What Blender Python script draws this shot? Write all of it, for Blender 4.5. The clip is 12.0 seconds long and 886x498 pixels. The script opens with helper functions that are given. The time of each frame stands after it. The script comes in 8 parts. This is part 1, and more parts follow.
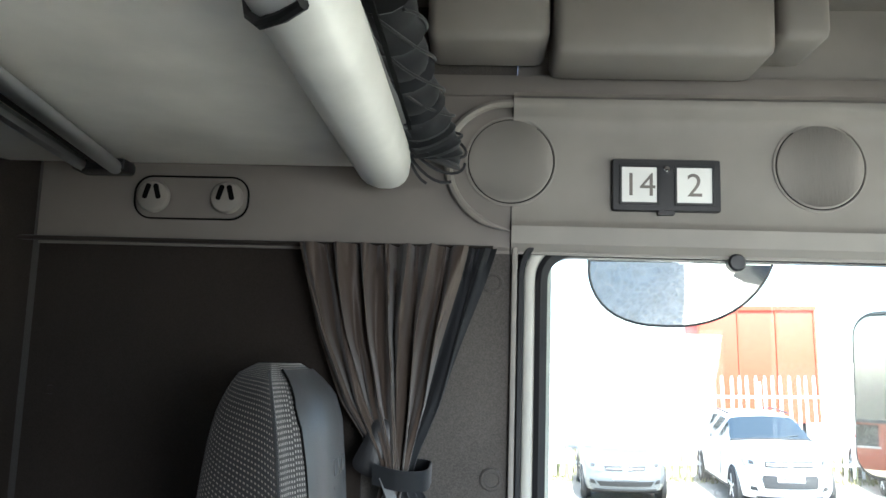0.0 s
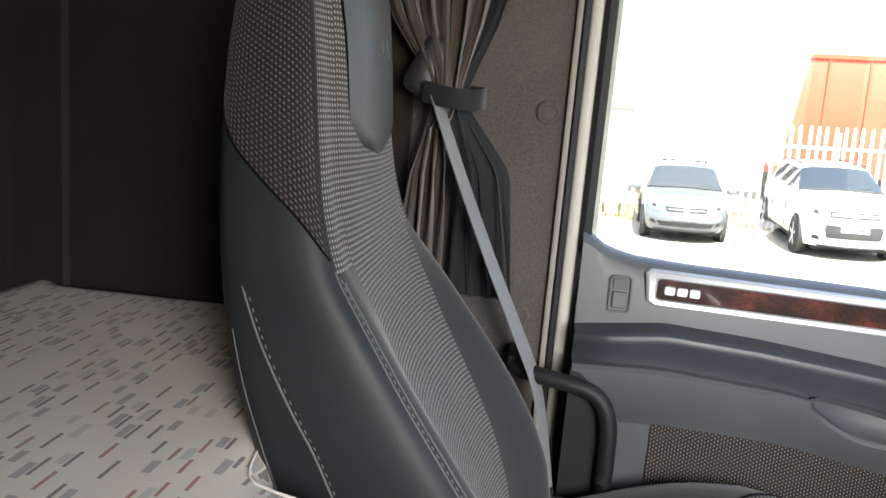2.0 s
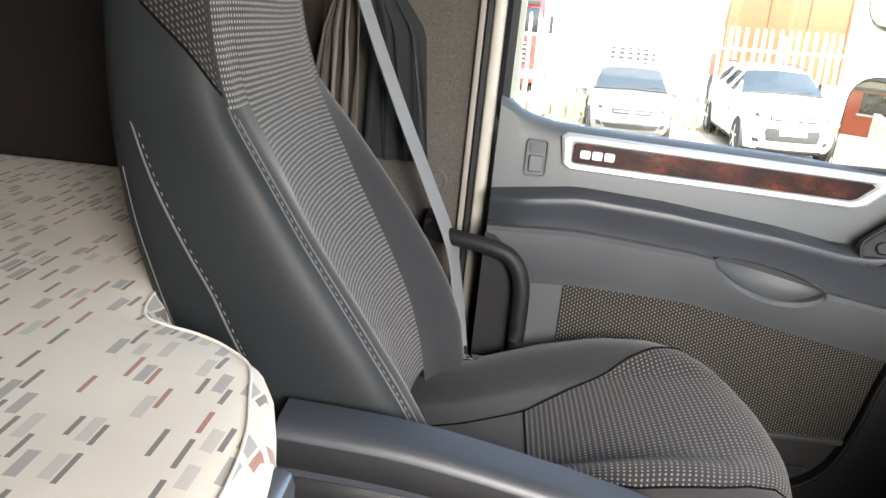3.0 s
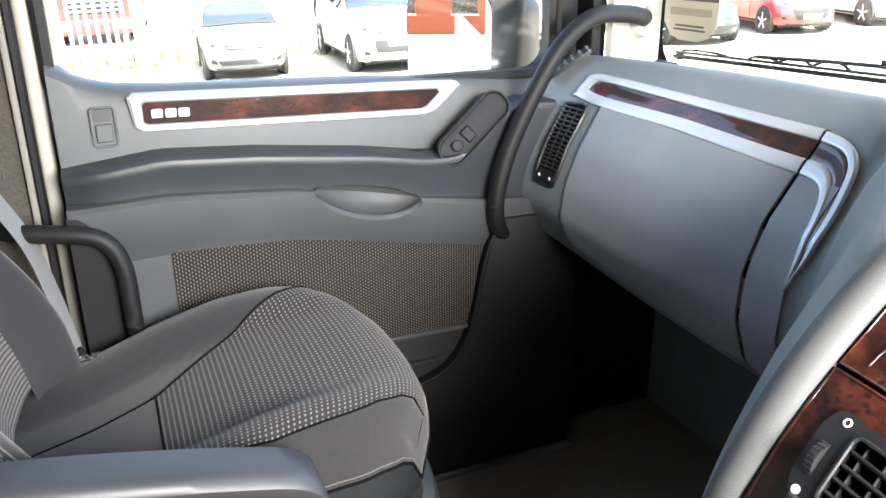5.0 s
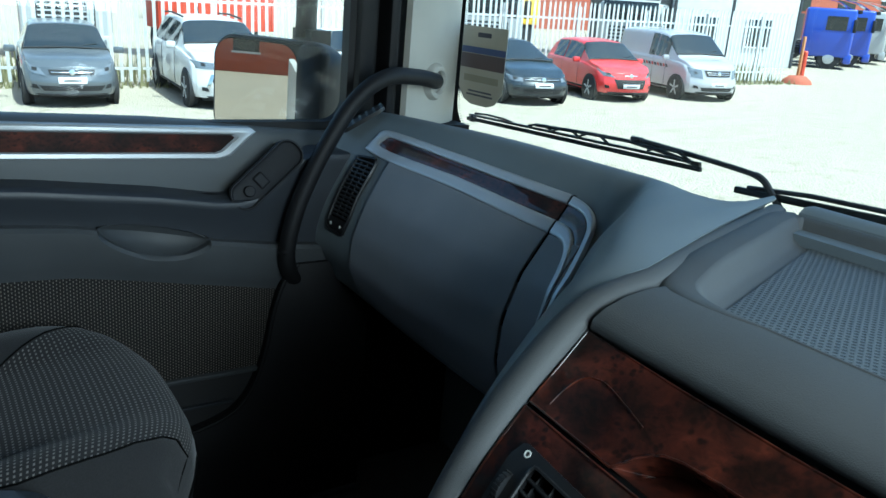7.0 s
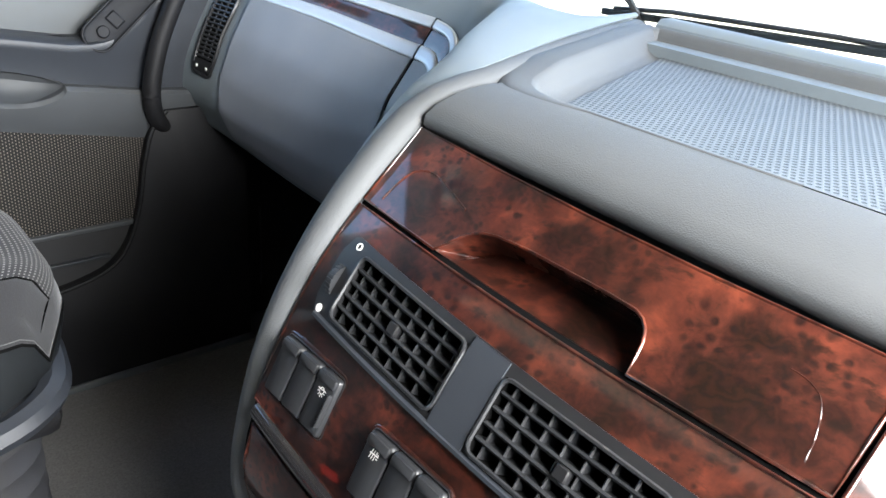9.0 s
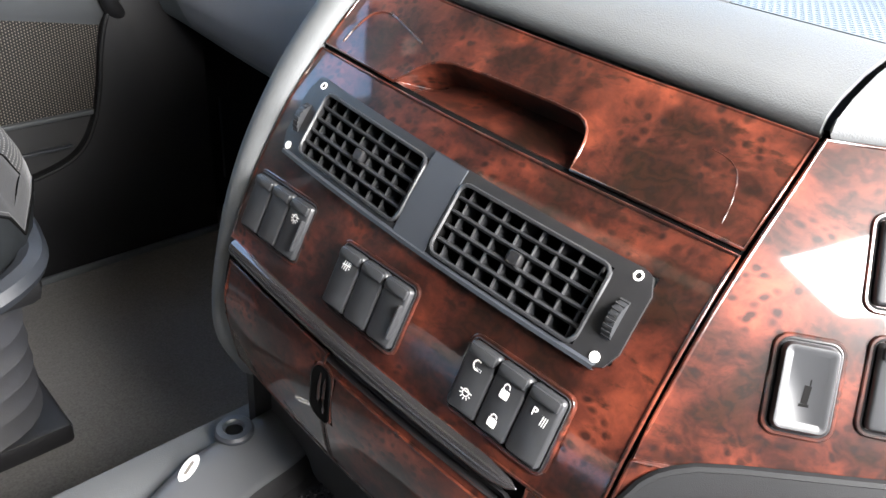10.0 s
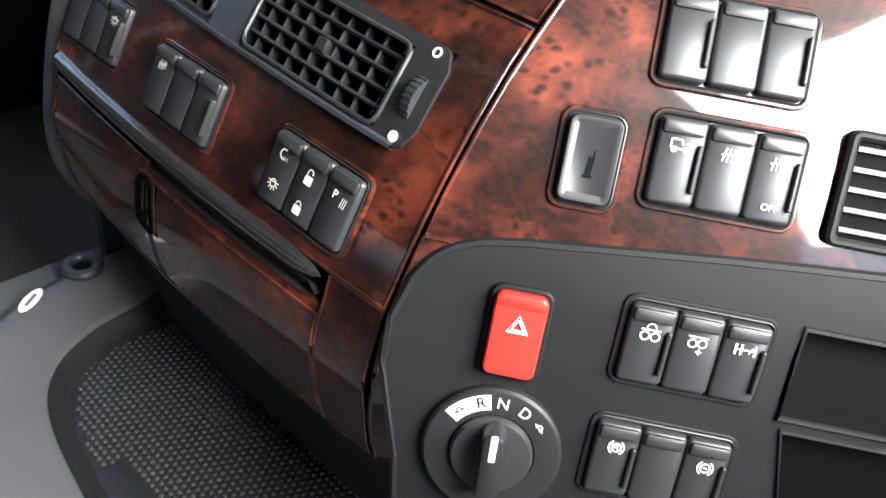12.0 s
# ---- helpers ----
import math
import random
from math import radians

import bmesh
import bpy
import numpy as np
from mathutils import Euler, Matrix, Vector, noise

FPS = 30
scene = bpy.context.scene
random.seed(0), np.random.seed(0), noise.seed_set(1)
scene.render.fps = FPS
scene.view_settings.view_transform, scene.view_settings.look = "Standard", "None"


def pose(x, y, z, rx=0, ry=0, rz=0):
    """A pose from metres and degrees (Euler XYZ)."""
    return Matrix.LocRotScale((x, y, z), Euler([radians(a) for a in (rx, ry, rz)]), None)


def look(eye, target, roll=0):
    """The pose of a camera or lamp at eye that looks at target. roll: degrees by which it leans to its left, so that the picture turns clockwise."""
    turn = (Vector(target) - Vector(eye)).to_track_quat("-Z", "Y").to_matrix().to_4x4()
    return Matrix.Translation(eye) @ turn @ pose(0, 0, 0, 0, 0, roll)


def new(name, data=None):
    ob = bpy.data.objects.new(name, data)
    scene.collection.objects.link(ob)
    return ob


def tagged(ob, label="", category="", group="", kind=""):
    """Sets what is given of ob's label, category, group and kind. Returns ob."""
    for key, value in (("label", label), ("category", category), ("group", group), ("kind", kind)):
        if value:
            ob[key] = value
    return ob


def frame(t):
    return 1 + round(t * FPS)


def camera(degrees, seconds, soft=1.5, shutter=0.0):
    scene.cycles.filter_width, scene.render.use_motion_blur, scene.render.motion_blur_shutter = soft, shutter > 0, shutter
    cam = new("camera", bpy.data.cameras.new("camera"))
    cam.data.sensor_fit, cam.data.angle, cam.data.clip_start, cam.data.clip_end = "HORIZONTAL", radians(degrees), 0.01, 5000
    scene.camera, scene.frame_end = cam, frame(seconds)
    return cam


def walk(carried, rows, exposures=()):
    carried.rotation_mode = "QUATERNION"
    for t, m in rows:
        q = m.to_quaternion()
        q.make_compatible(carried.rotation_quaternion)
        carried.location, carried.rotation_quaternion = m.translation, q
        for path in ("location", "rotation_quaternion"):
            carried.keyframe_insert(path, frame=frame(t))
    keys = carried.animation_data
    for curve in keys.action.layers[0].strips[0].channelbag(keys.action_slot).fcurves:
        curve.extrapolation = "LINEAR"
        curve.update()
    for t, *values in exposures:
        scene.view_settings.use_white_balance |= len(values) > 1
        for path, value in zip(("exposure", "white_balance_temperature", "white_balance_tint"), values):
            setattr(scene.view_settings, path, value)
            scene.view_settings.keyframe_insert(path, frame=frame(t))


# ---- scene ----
cam = camera(58.0, 12.0, soft=1.5)
PATH = [
    (0, (0.093, 0.12, 1.41), (-0.009, 2.098, 1.683), 1.8),
    (0.3, (0.099, 0.165, 1.31), (0.005, 2.155, 1.487), 1.8),
    (0.5, (0.0985, 0.182, 1.308), (-0.047, 2.17, 1.345), 1.3),
    (0.6, (0.098, 0.188, 1.307), (-0.096, 2.178, 1.312), 1.3),
    (1, (0.124, 0.2, 1.28), (-0.094, 2.183, 1.137), 2.1),
    (1.5, (0.118, 0.216, 1.238), (-0.126, 2.181, 0.954), 3.7),
    (2, (0.121, 0.21, 1.209), (-0.111, 2.161, 0.834), 4.8),
    (2.5, (0.146, 0.218, 1.169), (0.017, 2.14, 0.632), 6.8),
    (2.7, (0.161, 0.212, 1.153), (0.058, 2.13, 0.596), 6.5),
    (4.4, (0.244, 0.193, 1.128), (0.507, 2.011, 0.338), 0.3),
    (4.7, (0.242, 0.215, 1.121), (0.819, 1.997, 0.422), -0.5),
    (5, (0.279, 0.22, 1.16), (1.005, 1.945, 0.455), -0.5),
    (5.5, (0.31, 0.181, 1.157), (1.178, 1.836, 0.443), 1.7),
    (6, (0.321, 0.159, 1.207), (1.289, 1.799, 0.595), 2.4),
    (6.5, (0.333, 0.14, 1.238), (1.366, 1.766, 0.702), 2.7),
    (6.8, (0.338, 0.133, 1.204), (1.411, 1.728, 0.655), 3.9),
    (7, (0.338, 0.128, 1.186), (1.428, 1.7, 0.602), 5.2),
    (7.2, (0.339, 0.132, 1.172), (1.452, 1.677, 0.56), 6.6),
    (8.8, (0.375, 0.075, 1.135), (1.571, 1.445, 0.301), 5.7),
    (9, (0.397, 0.063, 1.124), (1.596, 1.416, 0.269), 5.0),
    (9.5, (0.38, 0.044, 1.124), (1.609, 1.326, 0.203), 4.7),
    (10, (0.345, -0.003, 1.081), (1.562, 1.207, 0.054), 4.8),
    (10.5, (0.354, -0.038, 1.057), (1.555, 1.125, -0.042), 5.5),
    (11, (0.376, -0.067, 1.044), (1.622, 1.018, -0.083), 7.7),
    (11.5, (0.38, -0.072, 1.03), (1.652, 0.928, -0.147), 9.0),
    (12, (0.383, -0.097, 1.015), (1.646, 0.893, -0.178), 9.2),
]
walk(cam, [(t, look(eye, at, roll)) for t, eye, at, roll in PATH], exposures=[
    (0.0, 2.92, 5700, 6), (1.0, 2.68, 6100, 8), (2.7, 3.05, 7000, 13), (4.4, 3.75, 7000, 13), (5.0, 3.6, 6800, 12), (5.5, 3.65, 6700, 11), (6.0, 2.8, 6100, 6), (6.5, 1.6, 5380, -4), (7.2, 1.02, 5250, -8),
    (8.2, 2.3, 6000, 8), (8.8, 3.25, 6350, 9), (9.5, 3.2, 6400, 10), (10.0, 3.6, 6600, 11), (10.5, 3.7, 6500, 10), (11.0, 3.4, 6500, 10), (11.5, 2.98, 6500, 10), (12.0, 2.82, 6500, 10)])

# ---- light ----
SUN_AZ, SUN_EL = 165.0, 63.0   # degrees clockwise from +y, and above the horizon
world = bpy.data.worlds.new("sky")
scene.world = world
world.use_nodes = True
wn = world.node_tree.nodes
sky = wn.new("ShaderNodeTexSky")
sky.sky_type, sky.sun_disc = "NISHITA", False
sky.sun_elevation, sky.sun_rotation = radians(SUN_EL), radians(SUN_AZ)
sky.air_density, sky.dust_density, sky.ozone_density = 1.0, 2.5, 1.0
wn["Background"].inputs["Strength"].default_value = 0.15
world.node_tree.links.new(sky.outputs[0], wn["Background"].inputs["Color"])
sun = new("sun", bpy.data.lights.new("sun", "SUN"))
sun.data.energy, sun.data.angle, sun.data.color = 4.8, radians(0.53), (1.0, 0.95, 0.87)
sd = Vector((math.sin(radians(SUN_AZ)) * math.cos(radians(SUN_EL)), math.cos(radians(SUN_AZ)) * math.cos(radians(SUN_EL)), math.sin(radians(SUN_EL))))
sun.matrix_world = look(sd * 50, (0, 0, 0))
# the sky's light through the driver's side window
wl = new("window_light", bpy.data.lights.new("window_light", "AREA"))
wl.data.shape, wl.data.size, wl.data.size_y, wl.data.energy, wl.data.color = "RECTANGLE", 0.74, 0.60, 4.1, (1.0, 0.98, 0.95)
wl.matrix_world = look((0.78, -0.55, 1.29), (0.74, 1.05, 0.40))
wl.data.spread = radians(100)

# ---- materials ----
def nodes_of(name):
    m = bpy.data.materials.new(name)
    m.use_nodes = True
    nt = m.node_tree
    return m, nt, nt.nodes["Principled BSDF"]


def node(nt, kind, inputs=None, operation="", noise_dimensions=""):
    n = nt.nodes.new("ShaderNode" + kind)
    if operation:
        n.operation = operation
    if noise_dimensions:
        n.noise_dimensions = noise_dimensions
    for k, v in (inputs or {}).items():
        if hasattr(v, "is_output"):
            nt.links.new(v, n.inputs[k])
        else:
            n.inputs[k].default_value = v
    return n


def coords(nt, uv=False):
    return nt.nodes.new("ShaderNodeTexCoord").outputs["UV" if uv else "Object"]


def mathn(nt, op, a, b=0.0, c=0.0):
    return node(nt, "Math", {0: a, 1: b, 2: c}, operation=op).outputs[0]


def mixc(nt, f, a, b):
    n = nt.nodes.new("ShaderNodeMix")
    n.data_type = "RGBA"
    for i, v in ((0, f), (6, a), (7, b)):
        if hasattr(v, "is_output"):
            nt.links.new(v, n.inputs[i])
        else:
            n.inputs[i].default_value = v if i == 0 else (*v, 1.0)[:4]
    return n.outputs[2]


def bump(nt, bsdf, height, strength, dist):
    b = node(nt, "Bump", {"Height": height, "Strength": strength, "Distance": dist})
    nt.links.new(b.outputs[0], bsdf.inputs["Normal"])


def plain(name, col, rough=0.5, metal=0.0, grain=900.0, gs=0.25, gd=0.0006, var=0.12, coat=0.0, spec=0.5):
    """Moulded plastic, rubber or paint: a fine grain in relief and a faint cloudy variation of colour and gloss."""
    m, nt, b = nodes_of(name)
    co = coords(nt)
    big = node(nt, "TexNoise", {"Vector": co, "Scale": 7.0, "Detail": 4.0})
    fine = node(nt, "TexVoronoi" if grain < 1500 else "TexNoise", {"Vector": co, "Scale": grain})
    f = mathn(nt, "MULTIPLY_ADD", big.outputs[0], 2.0, -0.5)
    lo, hi = [c * (1 - var) for c in col], [min(1, c * (1 + var)) for c in col]
    nt.links.new(mixc(nt, f, lo, hi), b.inputs["Base Color"])
    nt.links.new(mathn(nt, "MULTIPLY_ADD", big.outputs[0], 0.2, rough - 0.1), b.inputs["Roughness"])
    b.inputs["Metallic"].default_value, b.inputs["Coat Weight"].default_value = metal, coat
    b.inputs["Specular IOR Level"].default_value = spec
    b.inputs["Coat Roughness"].default_value = 0.04
    if gs:
        bump(nt, b, fine.outputs[0], gs, gd)
    return m


def glassy(name, tint=(1, 1, 1), rough=0.0):
    """A thin pane: clear, with the mirror gloss of its angle."""
    m, nt, b = nodes_of(name)
    nt.nodes.remove(b)
    tr = node(nt, "BsdfTransparent", {"Color": (*tint, 1)})
    gl = node(nt, "BsdfGlossy", {"Roughness": rough})
    lw = node(nt, "LayerWeight", {"Blend": 0.5})
    fr = node(nt, "Math", {0: mathn(nt, "POWER", lw.outputs["Facing"], 4.0), 1: 0.55, 2: 0.025}, operation="MULTIPLY_ADD")
    mx = node(nt, "MixShader", {0: fr.outputs[0], 1: tr.outputs[0], 2: gl.outputs[0]})
    nt.links.new(mx.outputs[0], nt.nodes["Material Output"].inputs[0])
    return m


def burl(name):
    """Lacquered burr walnut: clouded red and brown with dark eyes and streaks under a clear coat."""
    m, nt, b = nodes_of(name)
    co = coords(nt)
    mp = node(nt, "Mapping", {"Vector": co, "Scale": (1.0, 1.0, 1.35)})
    warp = node(nt, "TexNoise", {"Vector": mp.outputs[0], "Scale": 16.0, "Detail": 3.0})
    wa = node(nt, "VectorMath", {0: warp.outputs[1], 1: (0.028, 0.028, 0.028)}, operation="MULTIPLY")
    v = node(nt, "VectorMath", {0: mp.outputs[0], 1: wa.outputs[0]}, operation="ADD")
    cloud = node(nt, "TexNoise", {"Vector": v.outputs[0], "Scale": 17.0, "Detail": 6.0, "Roughness": 0.6, "Distortion": 0.15})
    ramp = node(nt, "ValToRGB", {"Fac": cloud.outputs[0]})
    e = ramp.color_ramp.elements
    e[0].position, e[0].color = 0.37, (0.006, 0.003, 0.002, 1)
    e[1].position, e[1].color = 0.72, (0.150, 0.034, 0.017, 1)
    for p, c in ((0.46, (0.019, 0.0055, 0.004, 1)), (0.58, (0.066, 0.0155, 0.009, 1))):
        x = e.new(p)
        x.color = c
    eyes = node(nt, "TexVoronoi", {"Vector": v.outputs[0], "Scale": 105.0, "Randomness": 1.0})
    patch = node(nt, "TexNoise", {"Vector": mp.outputs[0], "Scale": 15.0, "Detail": 2.0})
    spot = node(nt, "Clamp", {"Value": mathn(nt, "MULTIPLY_ADD", eyes.outputs[0], -4.0, 1.85)})
    area = node(nt, "Clamp", {"Value": mathn(nt, "MULTIPLY_ADD", patch.outputs[0], 9.0, -3.6)})
    eye = mathn(nt, "MULTIPLY", spot.outputs[0], area.outputs[0])
    col = mixc(nt, mathn(nt, "MULTIPLY", eye, 0.9), ramp.outputs[0], (0.006, 0.003, 0.003))
    sm1 = node(nt, "Mapping", {"Vector": v.outputs[0], "Scale": (1.0, 0.55, 1.0)})
    sm2 = node(nt, "TexNoise", {"Vector": sm1.outputs[0], "Scale": 70.0, "Detail": 4.0, "Roughness": 0.6, "Distortion": 0.0})
    smudge = node(nt, "Clamp", {"Value": mathn(nt, "MULTIPLY_ADD", sm2.outputs[0], 9.0, -5.0)})
    col = mixc(nt, mathn(nt, "MULTIPLY", smudge.outputs[0], 0.8), col, (0.008, 0.004, 0.003))
    fig = node(nt, "TexWave", {"Vector": v.outputs[0], "Scale": 30.0, "Distortion": 14.0, "Detail": 3.0, "Detail Scale": 2.0})
    col = mixc(nt, mathn(nt, "MULTIPLY", fig.outputs[0], 0.05), col, (0.20, 0.05, 0.022))
    nt.links.new(col, b.inputs["Base Color"])
    b.inputs["Roughness"].default_value, b.inputs["Coat Weight"].default_value, b.inputs["Coat Roughness"].default_value = 0.40, 1.0, 0.05
    b.inputs["Specular IOR Level"].default_value = 0.2
    return m


def cloth(name, col, weave=420.0, dark=0.75, rough=0.95, fuzz=0.15, stretch=1.0, bs=0.6):
    """Velour, needle felt or plain weave: a fibre mottling at two scales."""
    m, nt, b = nodes_of(name)
    co = coords(nt)
    mp = node(nt, "Mapping", {"Vector": co, "Scale": (1.0, 1.0, stretch)})
    fib = node(nt, "TexNoise", {"Vector": mp.outputs[0], "Scale": weave, "Detail": 3.0})
    big = node(nt, "TexNoise", {"Vector": co, "Scale": 6.0, "Detail": 3.0})
    f = mathn(nt, "ADD", mathn(nt, "MULTIPLY", fib.outputs[0], 1.5), mathn(nt, "MULTIPLY_ADD", big.outputs[0], 0.6, -0.6))
    nt.links.new(mixc(nt, f, [c * dark for c in col], col), b.inputs["Base Color"])
    b.inputs["Roughness"].default_value, b.inputs["Sheen Weight"].default_value, b.inputs["Specular IOR Level"].default_value = rough, fuzz, 0.2
    bump(nt, b, fib.outputs[0], bs, 0.0008)
    return m


def dotted(name, ground, thread, pu, pv, fill_u=0.62, fill_v=0.45, stagger=True, wave=0.0, relief=0.0008):
    """Jacquard weave: rows of short pale floats over a dark ground, by the cloth's own lengths."""
    m, nt, b = nodes_of(name)
    sep = node(nt, "SeparateXYZ", {0: coords(nt, True)})
    u, v = sep.outputs[0], sep.outputs[1]
    if wave:
        nz = node(nt, "TexNoise", {"Vector": coords(nt), "Scale": 6.0, "Detail": 0.0})
        v = mathn(nt, "MULTIPLY_ADD", nz.outputs[0], wave, v)
    rv = mathn(nt, "DIVIDE", v, pv)
    row = mathn(nt, "FLOOR", rv)
    ru = mathn(nt, "DIVIDE", u, pu)
    if stagger:
        ru = mathn(nt, "MULTIPLY_ADD", row, 0.5, ru)
    fu, fv = mathn(nt, "FRACT", ru), mathn(nt, "FRACT", rv)
    hu = mathn(nt, "SUBTRACT", 1.0, mathn(nt, "DIVIDE", mathn(nt, "ABSOLUTE", mathn(nt, "SUBTRACT", fu, 0.5)), 0.5 * fill_u))
    hv = mathn(nt, "SUBTRACT", 1.0, mathn(nt, "DIVIDE", mathn(nt, "ABSOLUTE", mathn(nt, "SUBTRACT", fv, 0.5)), 0.5 * fill_v))
    h = mathn(nt, "MINIMUM", mathn(nt, "MULTIPLY", hu, 3.0), mathn(nt, "MULTIPLY", hv, 2.0))
    n = node(nt, "Clamp", {"Value": h})
    fib = node(nt, "TexNoise", {"Vector": coords(nt), "Scale": 600.0, "Detail": 2.0})
    g = mixc(nt, fib.outputs[0], [c * 0.7 for c in ground], [c * 1.3 for c in ground])
    nt.links.new(mixc(nt, n.outputs[0], g, thread), b.inputs["Base Color"])
    b.inputs["Roughness"].default_value, b.inputs["Sheen Weight"].default_value, b.inputs["Specular IOR Level"].default_value = 0.9, 0.1, 0.25
    bump(nt, b, n.outputs[0], 0.6, relief)
    return m


def dashes(name):
    """Cream mattress ticking printed with short grey, brown and red dashes in offset rows."""
    m, nt, b = nodes_of(name)
    co = coords(nt)
    mp = node(nt, "Mapping", {"Vector": co, "Rotation": (0, 0, radians(0))})
    sep = node(nt, "SeparateXYZ", {0: mp.outputs[0]})
    u = mathn(nt, "MULTIPLY_ADD", sep.outputs[2], -0.7, sep.outputs[1])
    v = mathn(nt, "MULTIPLY_ADD", sep.outputs[2], 0.15, sep.outputs[0])
    fib = node(nt, "TexNoise", {"Vector": co, "Scale": 350.0, "Detail": 2.0})
    cloud = node(nt, "TexNoise", {"Vector": co, "Scale": 9.0, "Detail": 3.0})
    col = mixc(nt, cloud.outputs[0], (0.50, 0.455, 0.38), (0.60, 0.555, 0.475))
    for k, (pu, pv, fu_, fv_, cols, thr) in enumerate((
            (0.050, 0.023, 0.66, 0.44, ((0.25, 0.24, 0.22), (0.40, 0.37, 0.33)), 0.50),
            (0.050, 0.023, 0.72, 0.20, ((0.085, 0.072, 0.065), (0.26, 0.085, 0.05)), 0.48))):
        rv = mathn(nt, "DIVIDE", mathn(nt, "ADD", v, 0.011 * k), pv)
        row = mathn(nt, "FLOOR", rv)
        rnd = node(nt, "TexWhiteNoise", {"W": mathn(nt, "ADD", row, 17.3 * k)}, noise_dimensions="1D")
        ru = mathn(nt, "ADD", mathn(nt, "DIVIDE", u, pu), mathn(nt, "MULTIPLY", rnd.outputs[0], 7.0))
        cell = mathn(nt, "FLOOR", ru)
        cv = node(nt, "CombineXYZ", {0: cell, 1: row, 2: float(k)})
        r2 = node(nt, "TexWhiteNoise", {"Vector": cv.outputs[0]}, noise_dimensions="3D")
        rs = node(nt, "SeparateColor", {0: r2.outputs[1]})
        on = mathn(nt, "LESS_THAN", rs.outputs[0], thr)
        inu = mathn(nt, "LESS_THAN", mathn(nt, "FRACT", ru), mathn(nt, "MULTIPLY_ADD", rs.outputs[1], 0.25, fu_ - 0.15))
        inv = mathn(nt, "LESS_THAN", mathn(nt, "FRACT", rv), fv_)
        mask = mathn(nt, "MULTIPLY", mathn(nt, "MULTIPLY", on, inu), mathn(nt, "MULTIPLY", inv, 0.9))
        dc = mixc(nt, mathn(nt, "GREATER_THAN", rs.outputs[2], 0.62), cols[0], cols[1])
        col = mixc(nt, mask, col, dc)
    nt.links.new(col, b.inputs["Base Color"])
    b.inputs["Roughness"].default_value, b.inputs["Sheen Weight"].default_value = 0.95, 0.25
    wr = node(nt, "TexNoise", {"Vector": co, "Scale": 14.0, "Detail": 3.0})
    bump(nt, b, mathn(nt, "MULTIPLY_ADD", fib.outputs[0], 0.12, wr.outputs[0]), 0.35, 0.01)
    return m


